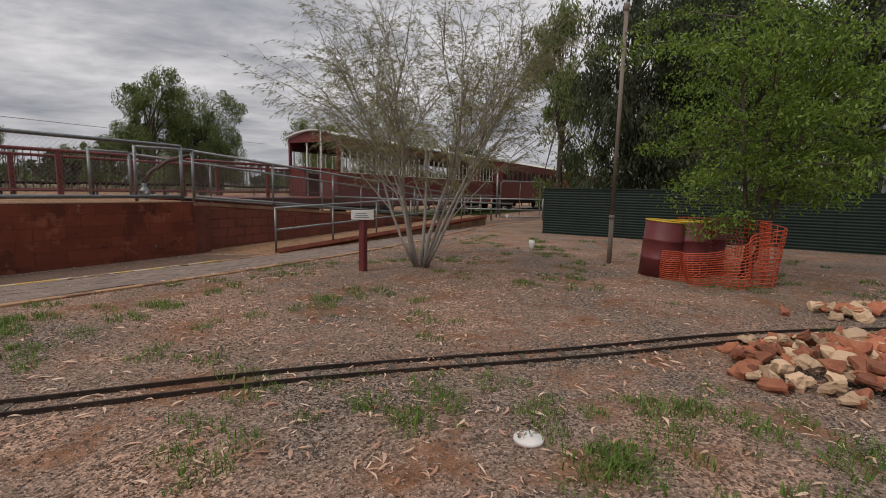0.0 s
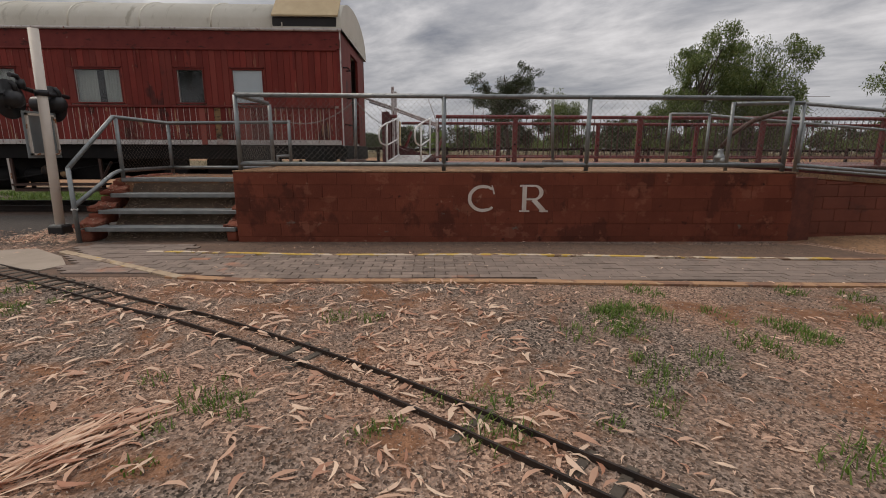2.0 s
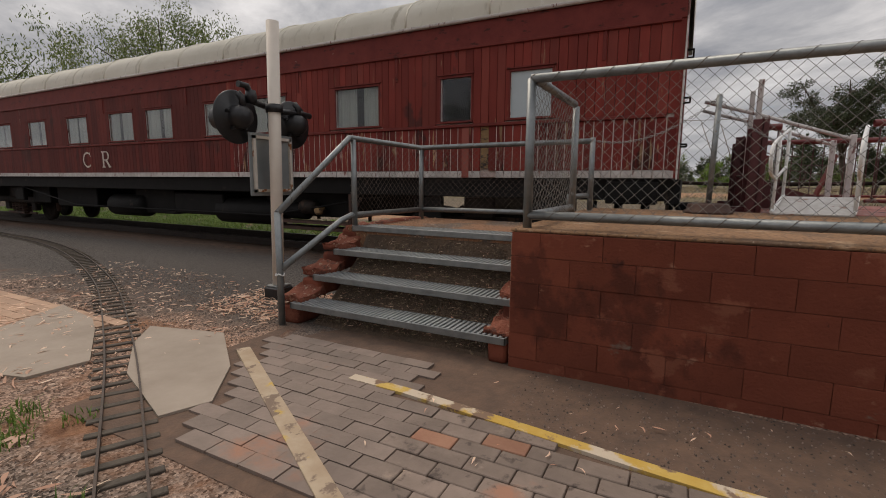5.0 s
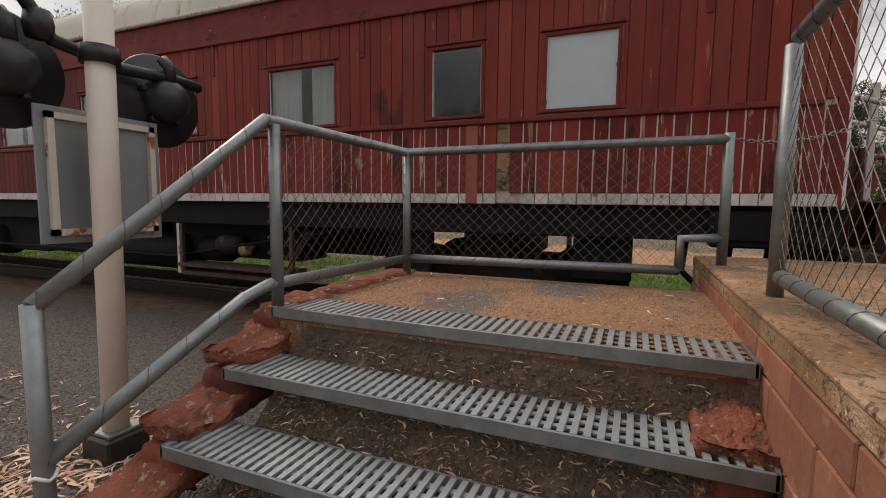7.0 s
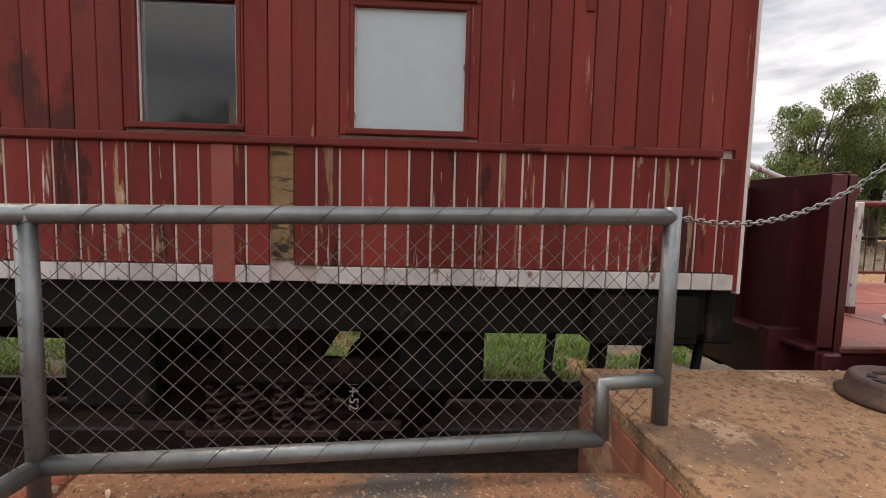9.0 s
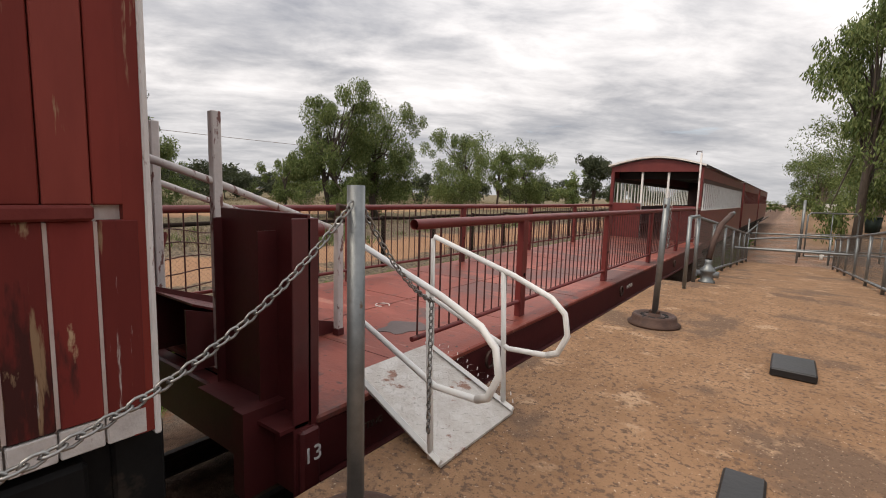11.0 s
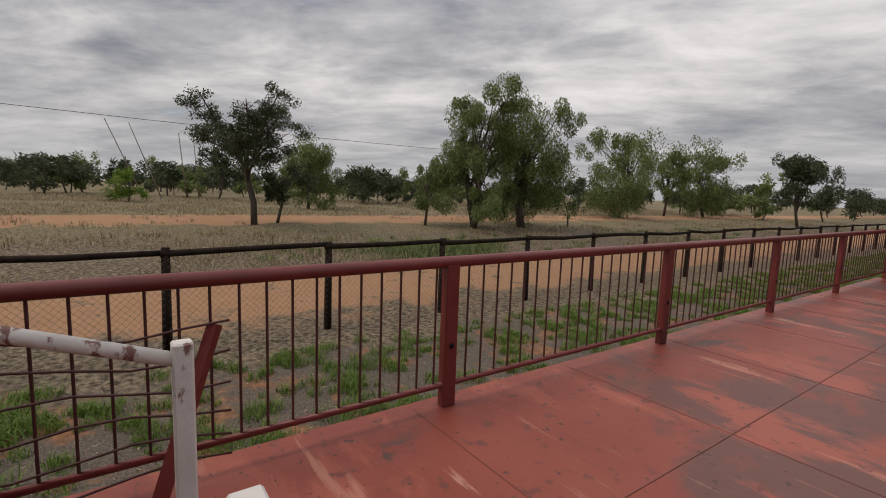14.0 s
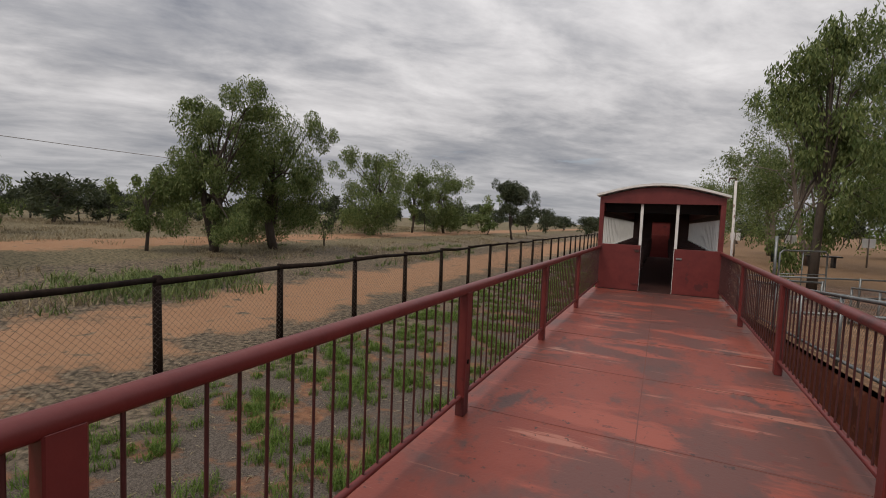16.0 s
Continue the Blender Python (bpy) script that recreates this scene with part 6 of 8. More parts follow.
def safety_net():
    """Plastic barrier mesh slumped in a loop round the tree."""
    m = Mesh()
    loop = []
    for i in range(61):
        a = radians(200 + 300 * i / 60)
        r = 0.72 + 0.10 * math.sin(i * 0.7)
        loop.append((0.02 + r * math.cos(a), 8.55 + 0.85 * r * math.sin(a), i))
    rows = 14

    def pt(i, k):
        x, y, _ = loop[i]
        h = (0.42 + 0.48 * smooth(8, 36, i)) * k / rows
        lean = 0.06 * math.sin(i * 0.5) * k / rows
        return (x + lean, y + 0.05 * math.sin(i * 0.9 + k * 0.3), 0.01 + h)
    for k in range(rows + 1):
        m.tube([pt(i, k) for i in range(61)], 0.0075, 4, False)
    for i in range(0, 61):
        m.tube([pt(min(60, i + (k // 5)), k) for k in range(rows + 1)], 0.0055, 4, False)
    return solid("safety_net", m, M_ORANGE, "orange plastic barrier mesh slumped round the young tree", "barrier mesh", at=(0.02, 8.55, 0))


safety_net()

# green corrugated fence
cf = thing("sheet_fence", (-0.5, 14.7, 0), "dark green corrugated sheet-metal fence", "fence", kind="structure")
for i in range(7):
    x0 = -4.68 + 2.4 * i
    m = Mesh()
    nz = 76
    for k in range(nz + 1):
        z = -0.03 + 1.42 * k / nz
        dy = 0.011 * math.sin(2 * math.pi * z / 0.076)
        m.v += [(x0, 14.75 + 0.09 * i * 0 + dy, z), (x0 + 2.39, 14.75 + dy, z)]
    for k in range(nz):
        m.f.append((2 * k, 2 * k + 1, 2 * k + 3, 2 * k + 2)); m.s.append(True)
    part("corrugated_sheet", m, M_GREENSHEET, cf)
    part("fence_post", Mesh().box(x0 - 0.02, x0 + 0.03, 14.775, 14.82, -0.05, 1.42), M_GREENSHEET, cf)
part("cap_rail", Mesh().box(-4.7, 12.1, 14.73, 14.79, 1.385, 1.42, 0.006), M_GREENSHEET, cf)
# shed beyond the fence
sh = thing("shed", (9, 21, 0), "pale green metal-clad shed behind the fence", "shed")
part("shed_wall", Mesh().box(4.2, 16, 19, 26, -0.05, 3.3), surf("pale_green_cladding", (0.16, 0.19, 0.165), (0.2, 0.23, 0.2), 2, 0.5, 0.1, 0.1), sh)
part("shed_roof", Mesh().box(4.0, 16.2, 18.8, 26.2, 3.3, 3.42, 0.02), M_GREYSIGN, sh)
wt = thing("parked_utility", (0.6, 18.6, 0), "white vehicle with a blue load partly hidden behind the fence", "vehicle")
part("tray", Mesh().box(-0.2, 1.4, 17.9, 19.4, 0.6, 1.15, 0.04), M_WHITE, wt)
part("cab", Mesh().box(-0.1, 1.3, 18.0, 19.2, 1.15, 1.62, 0.12), M_WHITE, wt)
part("load", Mesh().box(0.0, 0.9, 18.0, 18.9, 1.62, 1.78, 0.05), surf("blue_tarp", (0.01, 0.016, 0.07), (0.02, 0.03, 0.11), 6, 0.5, 0, 0.3), wt, "blue tarpaulin")
for x in (-0.05, 1.25):
    part("wheel", Mesh().lathe((x, 18.6, 0.32), [(0, -0.1), (0.2, -0.1), (0.32, -0.07), (0.32, 0.07), (0.2, 0.1), (0, 0.1)], 18, "x"), M_BLACKPAINT, wt)

# white cap pipes, gate
for x, y in ((-3.5, 10.4), (-8.7, 21.5)):
    cp = thing("pipe_stub", (x, y, 0), "short white plastic pipe stub standing in the soil", "pipe", "white pipe stubs")
    part("stub", Mesh().lathe((x, y, -0.02), [(0.0, 0), (0.055, 0), (0.055, 0.2), (0.0, 0.2)], 14), M_WHITE, cp)
    part("cap", Mesh().lathe((x, y, -0.02), [(0.065, 0.14), (0.065, 0.215), (0.0, 0.22)], 14), M_WHITE, cp)
pit = thing("inspection_cover", (-0.74, 2.62, 0), "round white concrete inspection cover in the gravel", "cover")
part("disc", Mesh().lathe((-0.74, 2.62, 0), [(0.0, 0.0), (0.078, 0.0), (0.078, 0.012), (0.072, 0.018), (0.0, 0.018)], 28), M_WORNWHITE, pit)
gt = thing("pipe_gate", (-8.3, 22.4, 0), "grey pipe gate standing closed at the end of the path", "gate")
part("gate_frame", Mesh().tube([(-9.25, 21.9, 0.05), (-9.25, 21.9, 1.7), (-9.15, 21.95, 1.8), (-7.7, 22.9, 1.8), (-7.6, 23, 1.7), (-7.6, 23, 0.05), (-9.25, 21.9, 0.05)], 0.03, 8), M_GALV, gt)
part("bar", Mesh().tube([(-9.25, 21.9, 0.95), (-7.6, 23, 0.95)], 0.018, 6), M_GALV, gt)
part("bar", Mesh().tube([(-8.45, 22.45, 0.05), (-8.45, 22.45, 1.8)], 0.018, 6), M_GALV, gt)
part("gate_post", Mesh().tube([(-9.4, 21.8, -0.05), (-9.4, 21.8, 2.3)], 0.05, 8), M_GALV, gt)

# ---- rock piles ----
rocks = [rough_block("rock", -a, a, -b, b, -c, c, i * 5 + 1, material=(M_STONE, M_PALESTONE)[i % 2], lump=0.06, sub=2) for i, (a, b, c) in enumerate(((0.13, 0.09, 0.05), (0.09, 0.075, 0.055), (0.11, 0.07, 0.04), (0.07, 0.06, 0.05), (0.15, 0.1, 0.05), (0.1, 0.1, 0.06)))]


for me in rocks:
    me.polygons.foreach_set("use_smooth", [False] * len(me.polygons))


def rock_pile(cx, cy, rx, ry, h, count, turn, label):
    p = thing("rock_pile", (cx, cy, 0), label, "rock pile", "sandstone piles")
    ct, st = math.cos(turn), math.sin(turn)
    for i in range(count):
        a, r = random.uniform(0, 6.283), random.random() ** 0.6
        u, v = r * math.cos(a), r * math.sin(a)
        x, y = cx + u * rx * ct - v * ry * st, cy + u * rx * st + v * ry * ct
        ob = piece("rock", random.choice(rocks), (x, y, 0.035 + h * (1 - r * r) * random.uniform(0.35, 1.0)), p)
        ob.rotation_euler = (random.uniform(-0.5, 0.5), random.uniform(-0.5, 0.5), random.uniform(0, 6.28))
        s = random.uniform(0.4, 0.85) * (1.1 - 0.3 * r)
        ob.scale = (s, s, s)


rock_pile(1.1, 5.0, 1.2, 0.68, 0.15, 210, 0.75, "heaped red and tan sandstone rocks beside the little track")
rock_pile(1.7, 7.25, 1.2, 0.32, 0.05, 70, 0.6, "low line of sandstone rocks beyond the little track")

# ---- west fence ----
wf = thing("paddock_fence", (-20.4, 20, -0.4), "dark timber post and rail fence with wire netting", "fence", kind="structure")
FXW = -20.4
fp = mesh_data("fence_post", Mesh().tube([(0, 0, -0.1), (0.015, 0.01, 1.68)], 0.075, 8, r2=0.062), M_FENCELOG)
ysf = [-20.2 + 2.66 * i for i in range(34)]
for i, y in enumerate(ysf):
    o = piece("fence_post", fp, (FXW, y, ground_z(FXW, y)), wf, random.uniform(0, 6))
for a, b in zip(ysf, ysf[1:]):
    za, zb = ground_z(FXW, a), ground_z(FXW, b)
    sag = random.uniform(-0.05, 0.03)
    part("top_rail", Mesh().tube([(FXW + 0.02, a - 0.06, za + 1.60 + random.uniform(-0.03, 0.04)), (FXW, (a + b) / 2, (za + zb) / 2 + 1.6 + sag), (FXW, b + 0.06, zb + 1.60 + random.uniform(-0.03, 0.04))], 0.055, 7, r2=0.047), M_FENCELOG, wf)
nm = Mesh()
for a, b in zip(ysf[5:20], ysf[6:21]):
    chain_link(nm, (FXW + 0.06, a, ground_z(FXW, a)), (FXW + 0.06, b, ground_z(FXW, b)), 0.02, 1.52, pitch=0.11, r=0.0026)
part("netting", nm, M_RUSTWIRE, wf, "grey wire netting", "stuff")

# ---- yard north of the ramp ----
yf = thing("yard_railings", (-9.5, 22, 0), "galvanised pipe yard railings beyond the ramp", "railing")
for pts in ([(-10.9, 17.2, 0.9), (-9.5, 19.2, 0.95), (-8.6, 19.4, 0.95)], [(-11.1, 20, 0.95), (-4, 23, 0.95)], [(-11, 16.9, 1.05), (-11.1, 26, 1.05)], [(-11.05, 18, 0.5), (-5, 21.5, 0.5)], [(-10.9, 12.0, 1.0), (-5.5, 14.2, 0.9)]):
    part("rail_pipe", Mesh().tube(pts, 0.03, 8), M_GALV, yf)
for x, y, h in ((-11.1, 20, 1.5), (-9.5, 19.2, 1.0), (-8.6, 19.4, 1.0), (-7, 21.7, 1.0), (-4, 23, 1.0), (-11.1, 26, 1.1), (-5, 21.5, 1.4), (-11.05, 17.2, 1.1)):
    part("post", Mesh().tube([(x, y, -0.05), (x, y, h)], 0.035, 8), M_GALV, yf)
bin_ = thing("wheelie_bin", (-4.6, 47, 0), "dark green wheelie bin in the yard", "bin")
part("body", Mesh().lathe((-4.6, 47, 0), [(0.0, 0.02), (0.42, 0.02), (0.55, 1.2), (0.0, 1.2)], 4), M_GREENSHEET, bin_)
part("lid", Mesh().box(-5.1, -4.1, 46.5, 47.5, 1.2, 1.3, 0.04), M_GREENSHEET, bin_)
bt = thing("park_bench_table", (-2.5, 44, 0), "dark picnic table in the yard", "table")
part("tabletop", Mesh().box(-3.6, -1.4, 43.5, 44.5, 0.75, 0.85, 0.02), M_BLACKPAINT, bt)
for x in (-3.2, -1.8):
    part("leg", Mesh().box(x - 0.08, x + 0.08, 43.7, 44.3, 0, 0.75), M_BLACKPAINT, bt)
for i, (x, y) in enumerate(((-7.0, 52), (-3.2, 50), (1.0, 47))):
    s = thing("yard_sign", (x, y, 0), "small white notice on a post in the yard", "sign", "yard signs")
    part("post", Mesh().tube([(x, y, 0), (x, y, 2.2)], 0.06, 6), M_GUMBARK, s)
    part("board", Mesh().box(x - 0.4, x + 0.4, y - 0.03, y, 1.5, 2.2, 0.01), M_WHITE, s)
trl = thing("white_trailer", (4.5, 41, 0), "small white trailer parked in the sandy yard", "trailer")
part("body", Mesh().box(3.2, 5.8, 40.2, 42, 0.5, 1.6, 0.15), M_WHITE, trl)
for y in (40.2, 42):
    part("wheel", Mesh().lathe((4.5, y, 0.35), [(0, -0.1), (0.2, -0.1), (0.35, -0.07), (0.35, 0.07), (0.2, 0.1), (0, 0.1)], 16, "y"), M_BLACKPAINT, trl)


# ---- vegetation ----
def add_leaves(v, f, centre, count, radius, size, rng, droop=0.0, aspect=2.5, flatten=0.8):
    for _ in range(count):
        while True:
            o = Vector((rng.uniform(-1, 1), rng.uniform(-1, 1), rng.uniform(-1, 1)))
            if o.length <= 1:
                break
        o.z *= flatten
        p = centre + o * radius
        d = Vector((rng.uniform(-1, 1), rng.uniform(-1, 1), rng.uniform(-1, 1) - droop * 2)).normalized()
        w = d.cross(Vector((rng.uniform(-1, 1), rng.uniform(-1, 1), rng.uniform(-1, 1)))).normalized()
        L = size * rng.uniform(0.6, 1.3)
        W = L / aspect
        i = len(v)
        v += [tuple(p), tuple(p + d * L * 0.5 + w * W * 0.5), tuple(p + d * L), tuple(p + d * L * 0.5 - w * W * 0.5)]
        f.append((i, i + 1, i + 2, i + 3))


def leaf_part(name, v, f, material, parent, label=""):
    m = Mesh()
    m.v, m.f, m.s = v, f, [False] * len(f)
    return part(name, m, material, parent, label)


def gum_tree(name, at, height, width, seed, label, leaf=None, bark=None, leaf_size=0.2, clumps=60, per=110, trunk=0.18, crown_low=0.3, droop=0.5, stems=1, shape=1.0, uneven=0.35, fine=1.0):
    """A crown of many drooping leaf clumps round spreading limbs, uneven and with gaps."""
    rng = random.Random(seed)
    t = thing(name, at, label, "tree")
    base = Vector(at)
    tm = Mesh()
    v, f = [], []
    lobes = []
    for k in range(max(5, clumps // 5)):
        a = rng.uniform(0, 6.28); r = rng.uniform(0.15, 0.85) * width / 2
        z = height * (crown_low + (0.86 - crown_low) * rng.random() ** 0.75)
        zz = (z / height - crown_low) / (1 - crown_low)
        r *= (1 - 0.75 * max(0, zz - 0.35) ** 1.3 * shape)
        lobes.append(base + Vector((r * math.cos(a), r * math.sin(a), z)))
    for k in range(stems):
        a = rng.uniform(0, 6.28)
        foot = base + Vector((0.25 * k * math.cos(a), 0.25 * k * math.sin(a), -0.15))
        top = base + Vector((rng.uniform(-0.12, 0.12) * width, rng.uniform(-0.12, 0.12) * width, height * rng.uniform(0.45, 0.6)))
        mid = foot.lerp(top, 0.5) + Vector((rng.uniform(-0.3, 0.3), rng.uniform(-0.3, 0.3), 0))
        tm.tube([foot, foot.lerp(mid, 0.5), mid, mid.lerp(top, 0.5), top], trunk, 8, r2=trunk * 0.45)
        for i, lo in enumerate(lobes):
            if i % stems == k:
                st = foot.lerp(top, rng.uniform(0.35, 0.95))
                tm.tube([st, st.lerp(lo, 0.4) + Vector((0, 0, 0.05 * height)), lo], trunk * 0.38, 5, False, r2=trunk * 0.08)
    n_each = max(1, clumps // len(lobes))
    for lo in lobes:
        R = width * rng.uniform(0.12, 0.12 + uneven * 0.24)
        for c in range(n_each):
            o = Vector((rng.gauss(0, 1), rng.gauss(0, 1), rng.gauss(0, 0.6))) * R * 0.6
            o.z -= droop * R * rng.uniform(0.0, 1.5)
            add_leaves(v, f, lo + o, int(per * fine * 1.3), R * rng.uniform(0.35, 0.75), leaf_size, rng, droop, 3.2, 1.0 + 0.5 * droop)
    part("trunk", tm, bark or M_BARK, t)
    leaf_part("crown", v, f, leaf or L_GUM, t)
    return t


def acacia(name, at, height, seed, label):
    """Crooked trunk, spreading bare limbs and separate flat tufts of small dark leaves."""
    rng = random.Random(seed)
    t = thing(name, at, label, "tree")
    base = Vector(at)
    tm, v, f = Mesh(), [], []
    fork = base + Vector((0.1, -0.35, height * 0.42))
    tm.tube([base + Vector((0, 0, -0.15)), base + Vector((0.05, -0.02, height * 0.16)), base + Vector((0.0, -0.22, height * 0.3)), fork], 0.17, 9, r2=0.11)
    for k in range(9):
        a = 2 * math.pi * k / 9 + rng.uniform(-0.3, 0.3)
        rise = rng.uniform(0.18, 0.52)
        out = 2.5 * (1.15 - 1.2 * abs(rise - 0.25)) * rng.uniform(0.7, 1.05)
        tip = fork + Vector((math.cos(a) * out, math.sin(a) * out, height * rise))
        st = base.lerp(fork, rng.uniform(0.75, 1.0))
        mid = st.lerp(tip, 0.5) + Vector((rng.uniform(-0.2, 0.2), rng.uniform(-0.2, 0.2), 0.25))
        tm.tube([st, st.lerp(mid, 0.5) + Vector((0, 0, 0.12)), mid, mid.lerp(tip, 0.6), tip], 0.07, 6, r2=0.02)
        for j in range(10):
            q = mid.lerp(tip, rng.uniform(-0.35, 1.0)) + Vector((rng.gauss(0, 0.45), rng.gauss(0, 0.45), rng.uniform(-0.15, 0.5)))
            tm.tube([mid.lerp(tip, rng.uniform(0, 0.9)), q], 0.018, 4, False, r2=0.006)
            for c in range(3):
                add_leaves(v, f, q + Vector((rng.gauss(0, 0.22), rng.gauss(0, 0.22), rng.gauss(0, 0.1))), 95, rng.uniform(0.24, 0.42), 0.11, rng, 0.0, 2.2, 0.75)
    part("trunk", tm, M_BARK, t)
    leaf_part("crown", v, f, L_DARK, t)
    return t


def gz(x, y):
    return (x, y, ground_z(x, y))


# the paired gums, the dark tree and others in the paddock
gum_tree("gum_tree", gz(-34.0, 18.2), 9.2, 5.8, 11, "tall green gum tree with drooping foliage in the paddock", shape=0.25, clumps=130, per=95, leaf_size=0.17, fine=2.7, trunk=0.2, crown_low=0.14, stems=3)
gum_tree("gum_tree", gz(-33.6, 21.8), 8.5, 6.0, 12, "broad green gum tree beside a taller one", shape=0.75, clumps=120, per=95, leaf_size=0.17, fine=2.7, trunk=0.18, crown_low=0.12, stems=2)
gum_tree("gum_sapling", gz(-35.0, 15.4), 4.4, 3.2, 13, "small drooping gum tree in the paddock", clumps=40, per=80, leaf_size=0.16, trunk=0.09, crown_low=0.1, fine=1.7)
acacia("acacia_tree", gz(-36.0, 6.05), 6.7, 21, "dark sparse acacia tree with crooked trunk")
gum_tree("acacia_tree", gz(-36.6, 7.3), 4.2, 3.0, 22, "small dark acacia tree with low crown", leaf=L_DARK, clumps=40, per=70, leaf_size=0.2, trunk=0.09, crown_low=0.3, droop=0.0)
gum_tree("gum_tree", gz(-48, 12.9), 6.2, 5.6, 23, "green gum tree on the far side of the paddock", leaf=L_GUM, clumps=90, per=85, leaf_size=0.22, trunk=0.14, crown_low=0.05, fine=1.6)
gum_tree("gum_tree", gz(-38.5, 39.5), 9.2, 8.0, 31, "large green gum tree by the paddock road", shape=0.5, clumps=110, per=95, fine=1.6, leaf_size=0.24, trunk=0.2, crown_low=0.12)
gum_tree("gum_tree", gz(-38.5, 55.8), 9.2, 7.5, 32, "grey-green gum tree further along the paddock", clumps=90, per=85, leaf_size=0.26, fine=1.5, trunk=0.18, crown_low=0.12)
gum_tree("gum_tree", gz(-40, 50), 8.2, 5.5, 36, "slim green gum tree among others", clumps=70, per=85, leaf_size=0.27, fine=1.4, trunk=0.16, crown_low=0.25)
gum_tree("gum_tree", gz(-30.5, 59.3), 8.0, 6.0, 33, "dark green gum tree standing alone", leaf=L_DARK, clumps=60, per=95, leaf_size=0.36, trunk=0.16, crown_low=0.3)
gum_tree("gum_sapling", gz(-33.5, 26.3), 3.8, 2.4, 34, "thin grey sapling with sparse leaves", leaf=L_DARK, clumps=26, per=40, leaf_size=0.15, trunk=0.06, crown_low=0.15)
gum_tree("bright_bush", gz(-58, 1.4), 2.9, 3.6, 41, "rounded yellow-green bush in dry grass", leaf=L_BRIGHT, clumps=40, per=90, leaf_size=0.2, trunk=0.07, crown_low=0.1, droop=0.0)
# background scrub, one shape copied about
scrub = [gum_tree("scrub_bush", (-90, -30 + 8 * i, ground_z(-90, 0)), 4.2, 6.0, 51 + i, "grey-green scrub bush on the plain", leaf=(L_DARK, L_GUM, L_DARK)[i], clumps=30, per=44, leaf_size=0.45, trunk=0.1, crown_low=0.05, droop=0.0) for i in range(3)]
rs = random.Random(7)
for i in range(330):
    b = radians(rs.uniform(-40, 122))
    d = rs.uniform(52, 150) if i % 3 else rs.uniform(110, 210)
    x, y = -13 - d * math.sin(b), 1 + d * math.cos(b)
    if -33 < x and y > 0 and x < 12 and d < 100 and abs(math.degrees(b)) < 22:
        continue
    c = copy_thing(rs.choice(scrub), pose(x, y, ground_z(x, y), 0, 0, rs.uniform(0, 360)))
    s = rs.uniform(0.55, 1.25)
    c.scale = (s, s, s * rs.uniform(0.7, 1.15))
# gums north of the station
for i, (x, y, h, w, lf) in enumerate(((-3.0, 58, 14, 10, L_GUM), (-3.2, 45, 16.5, 11, L_GUM), (8, 62, 13, 12, L_BRIGHT), (-0.6, 36, 16, 10, L_GUM), (14, 75, 14, 14, L_GUM), (-6.5, 80, 10, 10, L_GUM), (20, 60, 14, 12, L_GUM), (-1, 100, 11, 16, L_GUM))):
    gum_tree("tall_gum_tree", gz(x, y), h, w, 61 + i, "tall gum tree with long branches beyond the yard", leaf=lf, bark=M_GUMBARK, clumps=120, per=85, leaf_size=0.22 if i in (1, 3) else 0.28, fine=2.4 if i in (1, 3) else 1.3, trunk=0.24, crown_low=0.2, stems=2, droop=0.4, shape=0.5)
# dense dark trees behind the green fence
for i, (x, y, h, w) in enumerate(((-3.0, 20, 10, 5.0), (-1.0, 22.5, 12, 6.5), (0.6, 20, 11, 6.5), (3.6, 21, 11, 6), (-7.4, 25.5, 12.5, 5.0), (6.5, 23.5, 12, 6), (10, 20, 10, 6))):
    gum_tree("shade_tree", gz(x, y), h, w, 81 + i, "tall dark hanging-leaved tree behind the green fence", leaf=L_GUM if i == 4 else L_DARK, clumps=130, per=110, leaf_size=0.22, trunk=0.2, crown_low=0.12, droop=0.8)
# tall gums on the east side of the yard, mirrored in the coach windows
east = gum_tree("tall_gum_tree", gz(27, -6), 13, 11, 101, "tall gum tree on the far side of the yard", leaf=L_DARK, bark=M_GUMBARK, clumps=90, per=85, leaf_size=0.3, trunk=0.26, crown_low=0.25, stems=2)
for x, y, r, k in ((31, 8, 80, 1.1), (29, -20, 200, 1.0), (36, -11, 300, 1.25)):
    copy_thing(east, pose(x, y, 0, 0, 0, r)).scale = (k, k, k)
# gum behind the coach
gum_tree("tall_gum_tree", gz(-24, -30), 13, 13, 95, "tall gum tree behind the railway coach", clumps=130, per=95, leaf_size=0.19, fine=2.0, trunk=0.3, crown_low=0.3)
gum_tree("tall_gum_tree", gz(-20, -44), 14, 13, 96, "tall gum tree behind the railway coach", clumps=110, per=90, leaf_size=0.26, fine=1.4, trunk=0.3, crown_low=0.3)


